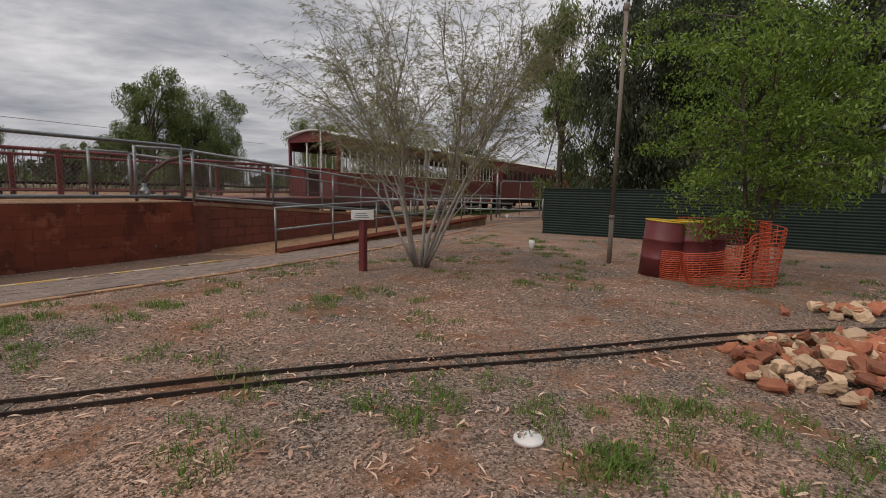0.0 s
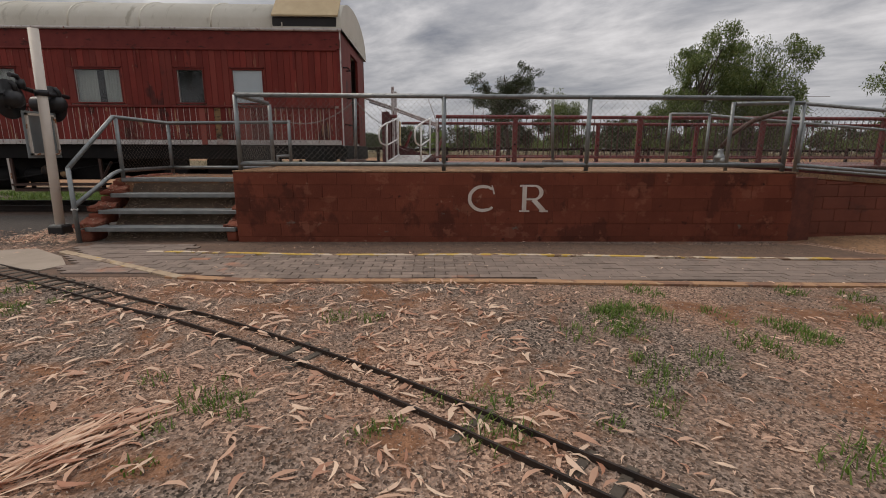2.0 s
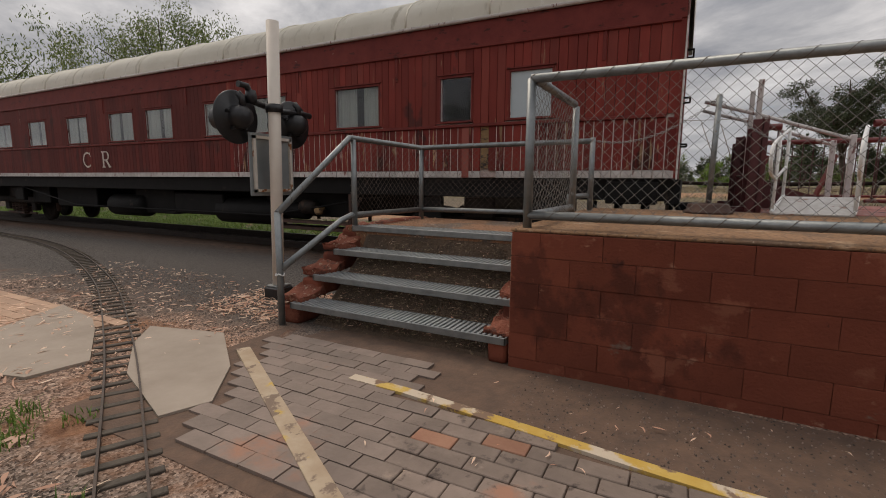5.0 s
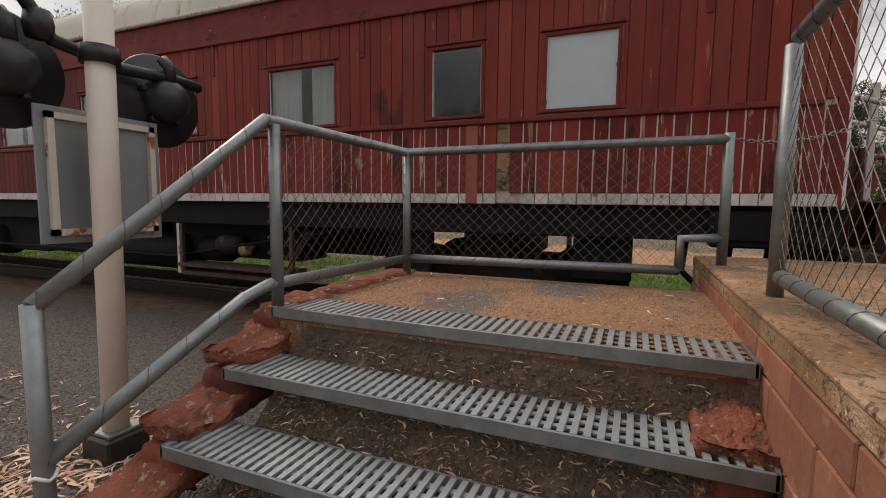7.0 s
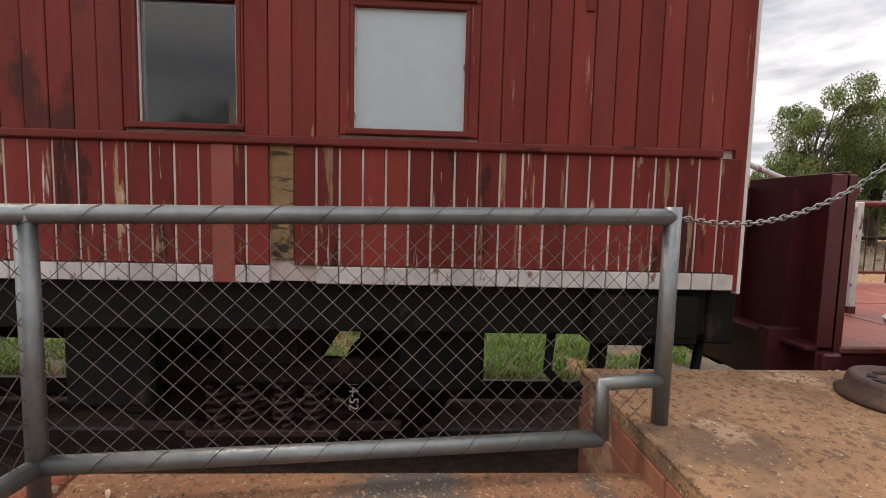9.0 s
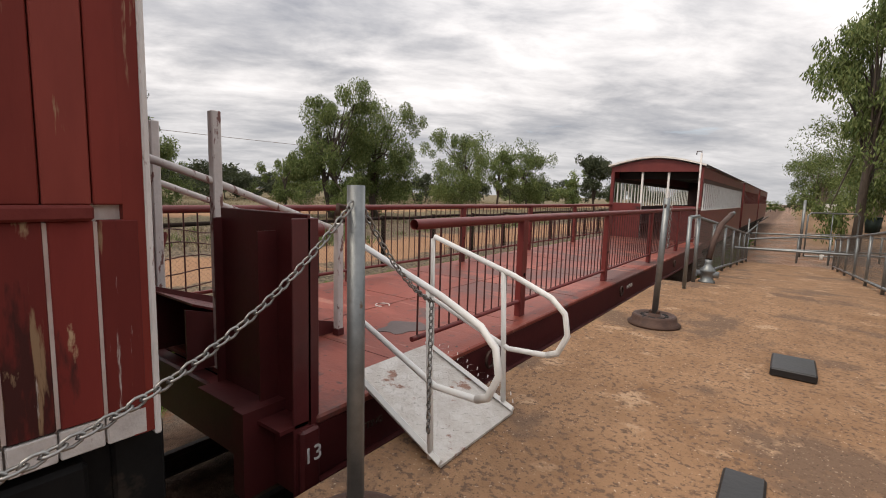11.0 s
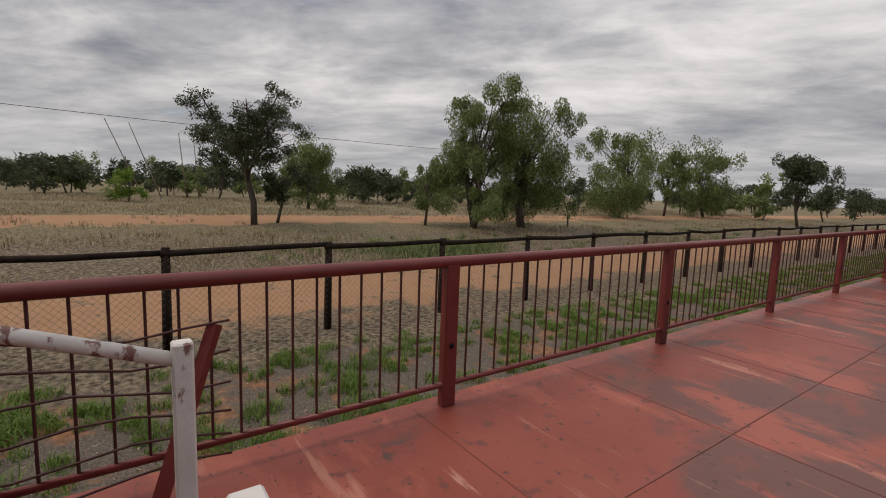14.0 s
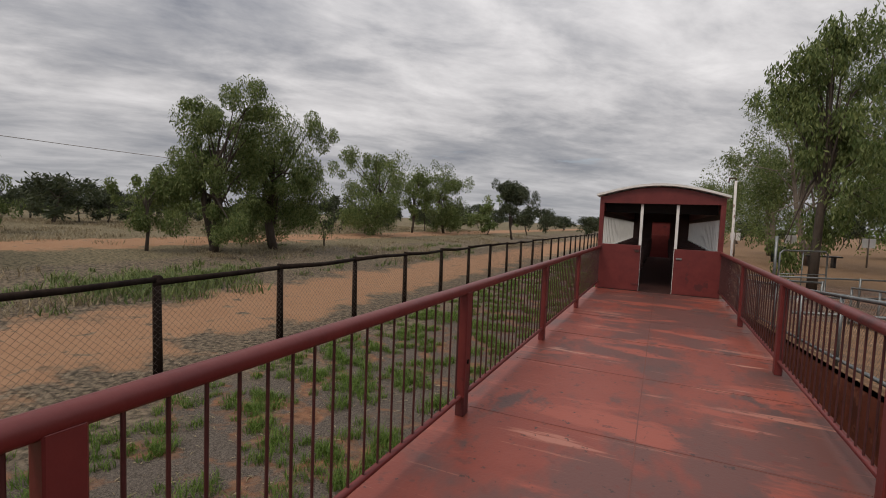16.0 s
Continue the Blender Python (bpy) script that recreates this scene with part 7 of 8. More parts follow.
def broom_shrub():
    """Many-stemmed pale shrub: bare forking stems, a wide cloud of fine twigs and thin leaves."""
    rng = random.Random(3)
    base = Vector((-4.15, 6.85, -0.03))
    t = thing("broom_shrub", tuple(base), "pale-stemmed shrub with thin sparse grey-green leaves", "shrub")
    twigs = Mesh()
    v, f = [], []

    def jit(k):
        return Vector((rng.uniform(-1, 1), rng.uniform(-1, 1), rng.uniform(-0.6, 0.6))) * k

    def spray(q, d, length):
        """A thin branch that ends in hanging twigs with needle-like leaves."""
        pts = [q.copy()]
        for s in range(5):
            d = (d + jit(0.17) + Vector((0, 0, 0.05 - 0.05 * s))).normalized()
            q = q + d * length / 5
            pts.append(q.copy())
        twigs.tube(pts, 0.0065, 4, False, r2=0.002)
        for c in range(8):
            k = rng.randint(1, 5)
            w = pts[k].copy()
            wd = (d + jit(0.9)).normalized()
            wp = [w.copy()]
            for s in range(4):
                wd = (wd + jit(0.2) + Vector((0, 0, -0.09))).normalized()
                w = w + wd * rng.uniform(0.06, 0.13)
                wp.append(w.copy())
            twigs.tube(wp, 0.0022, 3, False, r2=0.001)
            for p in wp[1:]:
                for z in range(5):
                    ld = (wd + jit(0.7) + Vector((0, 0, -0.35))).normalized()
                    sd = ld.cross(jit(1.0)).normalized()
                    LL = rng.uniform(0.05, 0.11)
                    i = len(v)
                    v.extend((tuple(p), tuple(p + ld * LL * 0.5 + sd * 0.0028), tuple(p + ld * LL), tuple(p + ld * LL * 0.5 - sd * 0.0028)))
                    f.append((i, i + 1, i + 2, i + 3))

    for k in range(9):
        a = 2 * math.pi * k / 9 + rng.uniform(-0.25, 0.25)
        out = rng.uniform(0.2, 0.78)
        d = Vector((math.cos(a) * out, math.sin(a) * out, 1)).normalized()
        p = base + Vector((0.09 * math.cos(a), 0.09 * math.sin(a), 0))
        pts = [p.copy()]
        L = rng.uniform(2.8, 3.9)
        for s in range(7):
            d = (d + jit(0.12)).normalized()
            p = p + d * L / 7
            pts.append(p.copy())
        r = rng.uniform(0.024, 0.04)
        stem = part("stem", Mesh().tube(pts, r, 8, r2=0.009), M_BRANCH, t, "pale grey bare stem")
        for b in range(6):
            q = pts[rng.choice((2, 3, 3, 4, 5))].copy()
            bd = (d + jit(0.55) + Vector((math.cos(a), math.sin(a), 0)) * rng.uniform(-0.1, 0.35)).normalized()
            bp = [q.copy()]
            for s in range(4):
                bd = (bd + jit(0.13)).normalized()
                q = q + bd * rng.uniform(0.22, 0.42)
                bp.append(q.copy())
            part("branch", Mesh().tube(bp, 0.013, 5, False, r2=0.005), M_BRANCH, stem)
            for c in range(5):
                spray(bp[rng.randint(1, 4)], (bd + jit(0.55)).normalized(), rng.uniform(0.5, 1.1))
        for c in range(10):
            spray(pts[rng.randint(4, 7)], (d + jit(0.6)).normalized(), rng.uniform(0.5, 1.1))
    part("twig_cloud", twigs, surf("brown_twig", (0.13, 0.11, 0.085), (0.22, 0.19, 0.15), 9, 0.8, 0, 0.0), t, "fine bare twigs", "stuff")
    leaf_part("foliage", v, f, L_GREY, t, "thin grey-green leaves")


broom_shrub()


def young_tree():
    """Bright green tree inside the orange net."""
    rng = random.Random(5)
    base = Vector((0.42, 9.0, -0.05))
    t = thing("young_tree", tuple(base), "young tree with bright green feathery leaves in an orange net", "tree")
    tm = Mesh()
    v, f = [], []
    tips = []
    for k, (dx, dy) in enumerate(((0.1, 0.0), (0.42, 0.1), (-0.15, 0.1))):
        top = base + Vector((dx * 2.2, dy, 3.5 + 0.3 * k))
        tm.tube([base + Vector((0.06 * k, 0, 0)), base.lerp(top, 0.4) + Vector((0.05, 0, 0)), top], 0.045, 7, r2=0.014)
        for i in range(22):
            st = base.lerp(top, rng.uniform(0.24, 1.0))
            a = rng.uniform(0, 6.28)
            L = rng.uniform(0.8, 2.3)
            e = st + Vector((math.cos(a) * L, math.sin(a) * L, rng.uniform(-0.25, 0.65)))
            m = st.lerp(e, 0.5) + Vector((0, 0, 0.18))
            tm.tube([st, m, e], 0.013, 5, False, r2=0.004)
            tips += [m, m.lerp(e, 0.5), e, st.lerp(m, 0.6)]
    for p in tips:
        add_leaves(v, f, p, 105, rng.uniform(0.22, 0.46), 0.07, rng, 0.3, 2.6, 0.55)
    part("trunk", tm, M_BARK, t)
    leaf_part("crown", v, f, L_BRIGHT, t)


young_tree()


# ---- grass, litter, gravel ----
def tufts(name, spots, material, label, blade=0.09, blades=26, width=0.006, spread=0.07, seed=1):
    rng = random.Random(seed)
    v, f = [], []
    for x, y, s in spots:
        z = ground_z(x, y)
        for _ in range(int(blades * s)):
            a = rng.uniform(0, 6.28); r = spread * s * rng.random() ** 0.5
            p = Vector((x + r * math.cos(a), y + r * math.sin(a), z - 0.004))
            b = rng.uniform(0, 6.28); out = rng.uniform(0.15, 0.95)
            L = blade * s ** 0.5 * rng.uniform(0.5, 1.25)
            d = Vector((math.cos(b) * out, math.sin(b) * out, 1)).normalized()
            w = Vector((-math.sin(b), math.cos(b), 0)) * width * rng.uniform(0.6, 1.2)
            q = p + d * L * 0.6
            e = p + d * L + Vector((math.cos(b), math.sin(b), -0.35)) * L * 0.22
            i = len(v)
            v += [tuple(p - w), tuple(p + w), tuple(q + w * 0.7), tuple(q - w * 0.7), tuple(e)]
            f += [(i, i + 1, i + 2, i + 3), (i + 3, i + 2, i + 4)]
    m = Mesh()
    m.v, m.f, m.s = v, f, [False] * len(f)
    return solid(name, m, material, label, "grass", "stuff")


def on_yard(x, y):
    """Open yard ground, clear of path, platform and train."""
    if x < -6.25 and y > -4.4 and y < 17:
        return False
    return x > -8.6


rg = random.Random(17)
spots = []
while len(spots) < 560:
    x, y = rg.uniform(-6.1, 2.5), rg.uniform(-7, 13)
    n1 = noise.noise((x * 0.8, y * 0.8, 3.0))
    if on_yard(x, y) and n1 > 0.12 - (0.12 if x < -3 and y > 1 else 0):
        spots.append((x, y, rg.uniform(0.35, 1.5)))
for cx, cy in ((-5.3, -3.4), (-5.0, -3.0), (-6.0, -4.0), (-5.25, 2.0), (-5.0, 2.9), (-0.4, 3.2), (0.35, 3.4), (-0.2, 2.6), (-1.7, 2.6)):
    for k in range(14):
        spots.append((cx + rg.gauss(0, 0.28), cy + rg.gauss(0, 0.2), rg.uniform(0.5, 1.6)))
tufts("grass_tufts", spots, L_GRASS, "low green grass tufts scattered over the yard", blade=0.06, blades=46, width=0.004, spread=0.1, seed=2)
spots = []
while len(spots) < 3000:
    x, y = -15.0 - 4.4 * rg.random() ** 1.2, rg.uniform(-6, 40)
    if noise.noise((x * 1.5, y * 1.5, 8.0)) > -0.06:
        spots.append((x, y, rg.uniform(0.6, 1.9)))
tufts("grass_tufts", spots, L_GRASS, "green grass tufts along the line behind the wagon", blade=0.115, blades=44, width=0.0055, spread=0.09, seed=4)
spots = [(rg.uniform(-19, -12.0), -0.5 - 33 * rg.random() ** 1.3, rg.uniform(0.9, 2.1)) for _ in range(2300)] + [(rg.uniform(-11.9, -11.35), rg.uniform(0.5, 30), rg.uniform(0.6, 1.5)) for _ in range(160)]
spots = [s for s in spots if s[0] > -12.0 or s[0] < -14.2]
tufts("grass_tufts", spots, L_GRASS, "green weeds growing beside and under the train", blade=0.16, blades=24, width=0.01, spread=0.13, seed=6)
spots = []
while len(spots) < 4200:
    d = rg.uniform(0, 1) ** 1.3
    x, y = -26.5 - 55 * d, rg.uniform(-35, 75)
    if -40 < x < -33.5 and rg.random() < 0.85 or noise.noise((x * 0.12, y * 0.12, 5.0)) < -0.25:
        continue
    spots.append((x, y, rg.uniform(0.8, 2.4)))
tufts("dry_grass", spots, L_STRAW, "dry straw-coloured grass over the paddock", blade=0.2, blades=14, width=0.017, spread=0.38, seed=8)
spots = [(rg.gauss(-27.5, 0.9), rg.gauss(11.5, 1.6), rg.uniform(0.8, 2.4)) for _ in range(90)] + [(rg.uniform(-31, -26), rg.uniform(4, 40), rg.uniform(0.4, 1.3)) for _ in range(110)]
tufts("green_bushes", spots, L_GUM, "low green bushes beside the dirt road", blade=0.3, blades=26, width=0.02, spread=0.32, seed=9)


def litter(name, count, region, size, material, label, seed, keep=lambda x, y: True, curl=0.35, level=None):
    """Fallen leaves: bent slivers lying every way."""
    rng = random.Random(seed)
    v, f = [], []
    done = 0
    while done < count:
        x, y = rng.uniform(*region[0]), rng.uniform(*region[1])
        if not keep(x, y):
            continue
        done += 1
        a = rng.uniform(0, 6.28)
        L = size * rng.uniform(0.35, 1.25); W = L * rng.uniform(0.10, 0.22)
        z = (level or ground_z)(x, y) + 0.004 + rng.random() * 0.012
        d = Vector((math.cos(a), math.sin(a), rng.uniform(-0.06, 0.06)))
        side = Vector((-math.sin(a), math.cos(a), 0))
        w = side + Vector((0, 0, rng.uniform(-curl, curl)))
        bend = L * rng.uniform(-0.22, 0.22)
        hump = L * rng.uniform(0.0, 0.16)
        p = Vector((x, y, z))
        i = len(v)
        if L < 0.045:
            c = p + d * L * 0.5 + side * bend * 0.6 + Vector((0, 0, hump))
            v += [tuple(p), tuple(c - w * W * 0.5), tuple(c + w * W * 0.5), tuple(p + d * L)]
            f += [(i, i + 1, i + 2), (i + 1, i + 3, i + 2)]
            continue
        v.append(tuple(p))
        for t, wd in ((0.25, 0.42), (0.55, 0.5), (0.8, 0.27)):
            k = 4 * t * (1 - t)
            c = p + d * L * t + side * bend * k + Vector((0, 0, hump * k))
            v += [tuple(c - w * W * wd), tuple(c + w * W * wd)]
        v.append(tuple(p + d * L))
        f += [(i, i + 1, i + 2), (i + 1, i + 3, i + 4, i + 2), (i + 3, i + 5, i + 6, i + 4), (i + 5, i + 7, i + 6)]
    m = Mesh()
    m.v, m.f, m.s = v, f, [False] * len(f)
    return solid(name, m, material, label, "leaf litter", "stuff")


def thick(x, y):
    return on_yard(x, y) and noise.noise((x * 0.55, y * 0.55, 1.0)) > rg.uniform(-0.45, 0.35)


litter("leaf_litter", 9500, ((-8.4, 2.5), (-7.5, 10.5)), 0.088, L_LITTER, "fallen gum leaves over the yard", 21, thick)
litter("leaf_litter", 1500, ((-6.2, -3.4), (-4.5, 1.2)), 0.13, L_LITTER, "long curled fallen gum leaves beside the little track", 22, on_yard)
L_CHIP = leafy("pale_chips", (0.025, 0.017, 0.013), (0.62, 0.48, 0.38))
litter("chip_litter", 120000, ((-6.3, 2.4), (-6.0, 10.0)), 0.03, L_CHIP, "small pale chips and bark over the gravel", 23, on_yard, 0.8)
litter("leaf_litter", 900, ((-9.3, -8.2), (-5.5, -4.45)), 0.1, L_LITTER, "drift of dry gum leaves at the foot of the steps", 41)
litter("leaf_litter", 1500, ((-9.4, -6.5), (-9.0, -4.4)), 0.08, L_LITTER, "dry leaves on the asphalt by the steps", 24)
litter("leaf_litter", 5000, ((-21.5, -15), (-4, 30)), 0.1, L_STRAW, "dry straw over the ground behind the wagon", 26)


def bark_heap(cx, cy, rx, ry, turn, count, seed):
    """Shed strips of bark raked into a low heap, lying mostly one way."""
    rng = random.Random(seed)
    m = Mesh()
    for k in range(count):
        u, w = rng.gauss(0, 0.45), rng.gauss(0, 0.45)
        x = cx + u * rx * math.cos(turn) - w * ry * math.sin(turn)
        y = cy + u * rx * math.sin(turn) + w * ry * math.cos(turn)
        a = turn + rng.gauss(0, 0.3)
        L, W = rng.uniform(0.1, 0.3), rng.uniform(0.008, 0.02)
        z = 0.01 + 0.055 * math.exp(-2.5 * (u * u + w * w)) * rng.random()
        d, n = Vector((math.cos(a), math.sin(a), rng.uniform(-0.08, 0.12))), Vector((-math.sin(a), math.cos(a), rng.uniform(-0.5, 0.5)))
        bow = rng.uniform(-0.12, 0.12) * L
        i = len(m.v)
        for t in (0.0, 0.35, 0.7, 1.0):
            c = Vector((x, y, max(0.008, z))) + d * L * (t - 0.5) + n * bow * 4 * t * (1 - t)
            c.z = max(0.006, c.z)
            ww = W * (0.35 if t in (0.0, 1.0) else 1.0) * 0.5
            m.v += [tuple(c - n * ww), tuple(c + n * ww)]
        for j in range(3):
            m.f.append((i + 2 * j, i + 2 * j + 2, i + 2 * j + 3, i + 2 * j + 1)); m.s.append(False)
    return solid("bark_heap", m, L_LITTER, "low heap of pale shed bark strips on the soil", "bark", "stuff")


bark_heap(-3.72, -1.06, 0.42, 0.16, 2.5, 120, 51)
bark_heap(-6.35, -5.0, 0.4, 0.25, 1.2, 60, 52)


def stair_earth(x, y):
    pts = prof[1:6]
    for (xa, za), (xb, zb) in zip(pts, pts[1:]):
        if xb <= x <= xa:
            return za + (zb - za) * (x - xa) / (xb - xa)
    return 0.0


litter("stair_litter", 1500, ((-9.18, -8.4), (-4.0, PY0 - 0.1)), 0.05, L_LITTER, "dry leaf litter on the earth under the treads", 27, level=stair_earth)
litter("stair_litter", 4000, ((-9.18, -8.4), (-4.0, PY0 - 0.1)), 0.035, L_STRAW, "straw and twigs on the earth under the treads", 28, level=stair_earth, curl=0.9)
litter("leaf_litter", 45, ((-10.5, -9.25), (-4.1, PY0 - 0.05)), 0.06, L_LITTER, "dry leaves on the landing", 29, level=lambda x, y: LZ)
litter("leaf_litter", 140, ((-8.1, -6.3), (-2.5, 6)), 0.06, L_LITTER, "dry leaves on the brick path", 30, level=lambda x, y: 0.02)


def path_line(y):
    return -7.48 + 0.25 * smooth(1, 5, y)


# pebbles of the gravel
def pebbles(name, count, region, size, material, label, seed, keep, level=None):
    rng = random.Random(seed)
    m = Mesh()
    done = 0
    while done < count:
        x, y = rng.uniform(*region[0]), rng.uniform(*region[1])
        if not keep(x, y):
            continue
        done += 1
        s = size * rng.uniform(0.4, 1.3); a = rng.uniform(0, 6.28); z = (level or ground_z)(x, y)
        i = len(m.v)
        for k in range(4):
            r = s * rng.uniform(0.7, 1.2)
            m.v.append((x + r * math.cos(a + k * 1.57), y + r * math.sin(a + k * 1.57), z - 0.003))
        m.v.append((x + 0.3 * s * math.cos(a), y + 0.3 * s * math.sin(a), z + s * rng.uniform(0.5, 1.0)))
        for k in range(4):
            m.f.append((i + k, i + (k + 1) % 4, i + 4)); m.s.append(False)
    return solid(name, m, material, label, "gravel", "stuff")


M_PEBBLE = surf("mixed_gravel", (0.09, 0.068, 0.056), (0.2, 0.145, 0.115), 30, 0.9, 0, 0.0, vary=0.7, island=True)
pebbles("gravel", 45000, ((-6.2, 1.6), (-5.5, 6.5)), 0.011, M_PEBBLE, "loose grey and pink gravel over the yard", 31, on_yard)
pebbles("gravel", 9000, ((-9.2, -6.8), (-8.5, -4.3)), 0.012, M_PEBBLE, "loose grit on the asphalt by the steps", 32, lambda x, y: True)

M_GRIT = surf("sandy_grit", (0.16, 0.09, 0.05), (0.36, 0.24, 0.15), 30, 0.9, 0, 0.0, vary=0.6, island=True)
pebbles("clods", 5000, ((-9.18, -8.4), (-4.03, PY0 - 0.05)), 0.014, M_SOIL, "crumbly dark clods on the earth under the treads", 42, lambda x, y: True, lambda x, y: stair_earth(x, y) + 0.004)
pebbles("grit", 6000, ((-10.55, -9.22), (-4.1, PY0 - 0.03)), 0.0045, M_GRIT, "loose sandy grit on the landing", 33, lambda x, y: True, lambda x, y: LZ + 0.002)
pebbles("grit", 12000, ((-11.2, -9.0), (-2.1, 5.4)), 0.0038, M_GRIT, "loose sandy grit on the platform", 34, lambda x, y: True, lambda x, y: PZ + 0.002)
pebbles("gravel", 5000, ((-8.25, -7.45), (-2.0, 5.4)), 0.009, M_PEBBLE, "dark grit between the path and the platform wall", 35, lambda x, y: x < path_line(y), lambda x, y: 0.004)

# power line and leaning masts far out in the paddock
pw = thing("power_pole", gz(-70, -14.5), "thin timber power pole with a single wire far across the paddock", "power pole")
part("pole", Mesh().tube([gz(-70, -14.5), (-70, -14.5, 9.2)], 0.11, 6), M_GUMBARK, pw)
part("cross_arm", Mesh().box(-70.6, -69.4, -14.6, -14.4, 8.7, 8.85), M_GUMBARK, pw)
part("wire", Mesh().tube([(-70, -14.5 + 9 * i, 8.9 - 0.35 * math.sin(math.pi * i / 8)) for i in range(9)], 0.03, 4, False), M_GUMBARK, pw)
mst = thing("leaning_masts", gz(-70, 3), "thin bare leaning masts far across the paddock", "mast")
for y, dy, h in ((3.0, -3.0, 8.4), (4.6, -2.6, 8.2), (7.0, -0.6, 7.6), (8.2, -0.4, 7.2)):
    part("mast", Mesh().tube([gz(-70, y), (-70, y + dy, h)], 0.06, 5, r2=0.04), M_GUMBARK, mst)


# ---- boards of the coach ----
random.seed(4)


def board_run(y0, y1, z0, z1, step, gap, materials, holes=(), skip=()):
    """Upright boards between two heights, broken round the windows."""
    cache = {}
    y = y1
    while y - step > y0 - 0.01:
        a, b = y - step + gap, y
        y -= step
        if any(a < s1 and b > s0 for s0, s1 in skip):
            continue
        spans = [(z0, z1)]
        for w0, w1 in holes:
            if a < w1 + 0.03 and b > w0 - 0.03:
                spans = [(z0, WIN_Z[0] - 0.03), (WIN_Z[1] + 0.035, z1)]
        for w0, w1 in holes:
            for ca, cb in ((a, min(b, w0 - 0.022)), (max(a, w1 + 0.022), b)):
                if a < w1 + 0.03 and b > w0 - 0.03 and cb - ca > 0.012:
                    mt = materials[random.randrange(len(materials))]
                    piece("board", mesh_data("board", Mesh().box(-0.026, 0.0, 0, cb - ca, WIN_Z[0] - 0.03, WIN_Z[1] + 0.035, 0.003), mt), (CX, ca, 0), coach)
        for za, zb in spans:
            if zb - za < 0.05:
                continue
            mt = materials[random.randrange(len(materials))]
            key = (round(za, 2), round(zb, 2), round(step, 3), mt.name)
            if key not in cache:
                cache[key] = mesh_data("board", Mesh().box(-0.026, 0.0, 0, step - gap, za, zb, 0.004), mt)
            piece("board", cache[key], (CX + random.uniform(-0.002, 0.003), a, 0), coach)


M_BOARD2 = surf("red_boards_faded", (0.155, 0.028, 0.021), (0.225, 0.045, 0.033), 3, 0.58, 0, 0.35, (1, 1, 0.25), [((0.09, 0.022, 0.018), 0.6, 1.6, (1, 1, 0.5)), ((0.3, 0.2, 0.12), 0.70, 5, STREAK)], vary=0.18, spec=0.2)
near0 = -9.0
board_run(near0, CY1 - 0.02, SILL, 3.105, 0.118, 0.004, (M_REDWOOD, M_REDWOOD, M_BOARD2), WINS)
board_run(near0, CY1 - 0.02, SKIRT + 0.095, SILL - 0.045, 0.118, 0.011, (M_REDWORN, M_REDWORN, M_REDWOOD), (), ((-3.76, -3.64),))
board_run(near0, CY1 - 0.02, SKIRT, SKIRT + 0.09, 0.118, 0.006, (M_SKIRT,), (), ((-3.76, -3.64),))
part("gap_filler", Mesh().box(CX - 0.02, CX - 0.005, near0, -3.77, SKIRT + 0.1, SILL - 0.05).box(CX - 0.02, CX - 0.005, -3.63, CY1 - 0.03, SKIRT + 0.1, SILL - 0.05), M_WHITEGAP, coach, "white filler showing between boards")
part("bare_patch", Mesh().box(CX - 0.03, CX - 0.012, -3.76, -3.645, SKIRT + 0.12, SILL - 0.045), M_TIMBERPATCH, coach, "bare timber where a board is missing")
part("new_board", Mesh().box(CX - 0.02, CX + 0.006, -4.05, -3.94, SKIRT, SILL - 0.045, 0.003), surf("fresh_red_board", (0.24, 0.05, 0.035), (0.28, 0.065, 0.045), 3, 0.5, 0, 0.1), coach, "newer brighter red board")


def far_boards(y0, y1, z0, z1, step, gap, material, holes=()):
    m = Mesh()
    y = y1
    while y - step > y0:
        a, b = y - step + gap, y
        y -= step
        spans = [(z0, z1)]
        for w0, w1 in holes:
            if a < w1 + 0.03 and b > w0 - 0.03:
                spans = [(z0, WIN_Z[0] - 0.03), (WIN_Z[1] + 0.035, z1)]
        for w0, w1 in holes:
            for ca, cb in ((a, min(b, w0 - 0.022)), (max(a, w1 + 0.022), b)):
                if a < w1 + 0.03 and b > w0 - 0.03 and cb - ca > 0.012:
                    m.box(CX - 0.026, CX + 0.001, ca, cb, WIN_Z[0] - 0.03, WIN_Z[1] + 0.035)
        for za, zb in spans:
            if zb - za > 0.05:
                m.box(CX - 0.026, CX + 0.001, a, b, za, zb)
    return m


M_REDWOOD_ISL = surf("red_boards_far", (0.09, 0.015, 0.012), (0.14, 0.025, 0.019), 3, 0.62, 0, 0.3, (1, 1, 0.25), [((0.07, 0.018, 0.015), 0.6, 1.3, (1, 1, 0.5)), ((0.32, 0.2, 0.14), 0.69, 5, STREAK)], vary=0.25, island=True, spec=0.2)
part("boarding", far_boards(CY0, near0 + 0.05, SILL, 3.105, 0.118, 0.004, M_REDWOOD_ISL, WINS), M_REDWOOD_ISL, coach, "", "stuff")
part("boarding", far_boards(CY0, near0 + 0.05, SKIRT + 0.095, SILL - 0.045, 0.118, 0.008, M_REDWOOD_ISL), M_REDWOOD_ISL, coach, "", "stuff")
part("white_line", far_boards(CY0, near0 + 0.05, SKIRT, SKIRT + 0.09, 0.118, 0.004, M_SKIRT), M_SKIRT, coach, "", "stuff")
for i in range(12):
    y = CY1 - 0.9 - 1.0 * i
    if not any(w0 - 0.1 < y < w1 + 0.1 for w0, w1 in WINS):
        part("batten", Mesh().box(CX - 0.01, CX + 0.014, y, y + 0.045, 2.76, 3.105, 0.004), M_REDTRIM, coach)

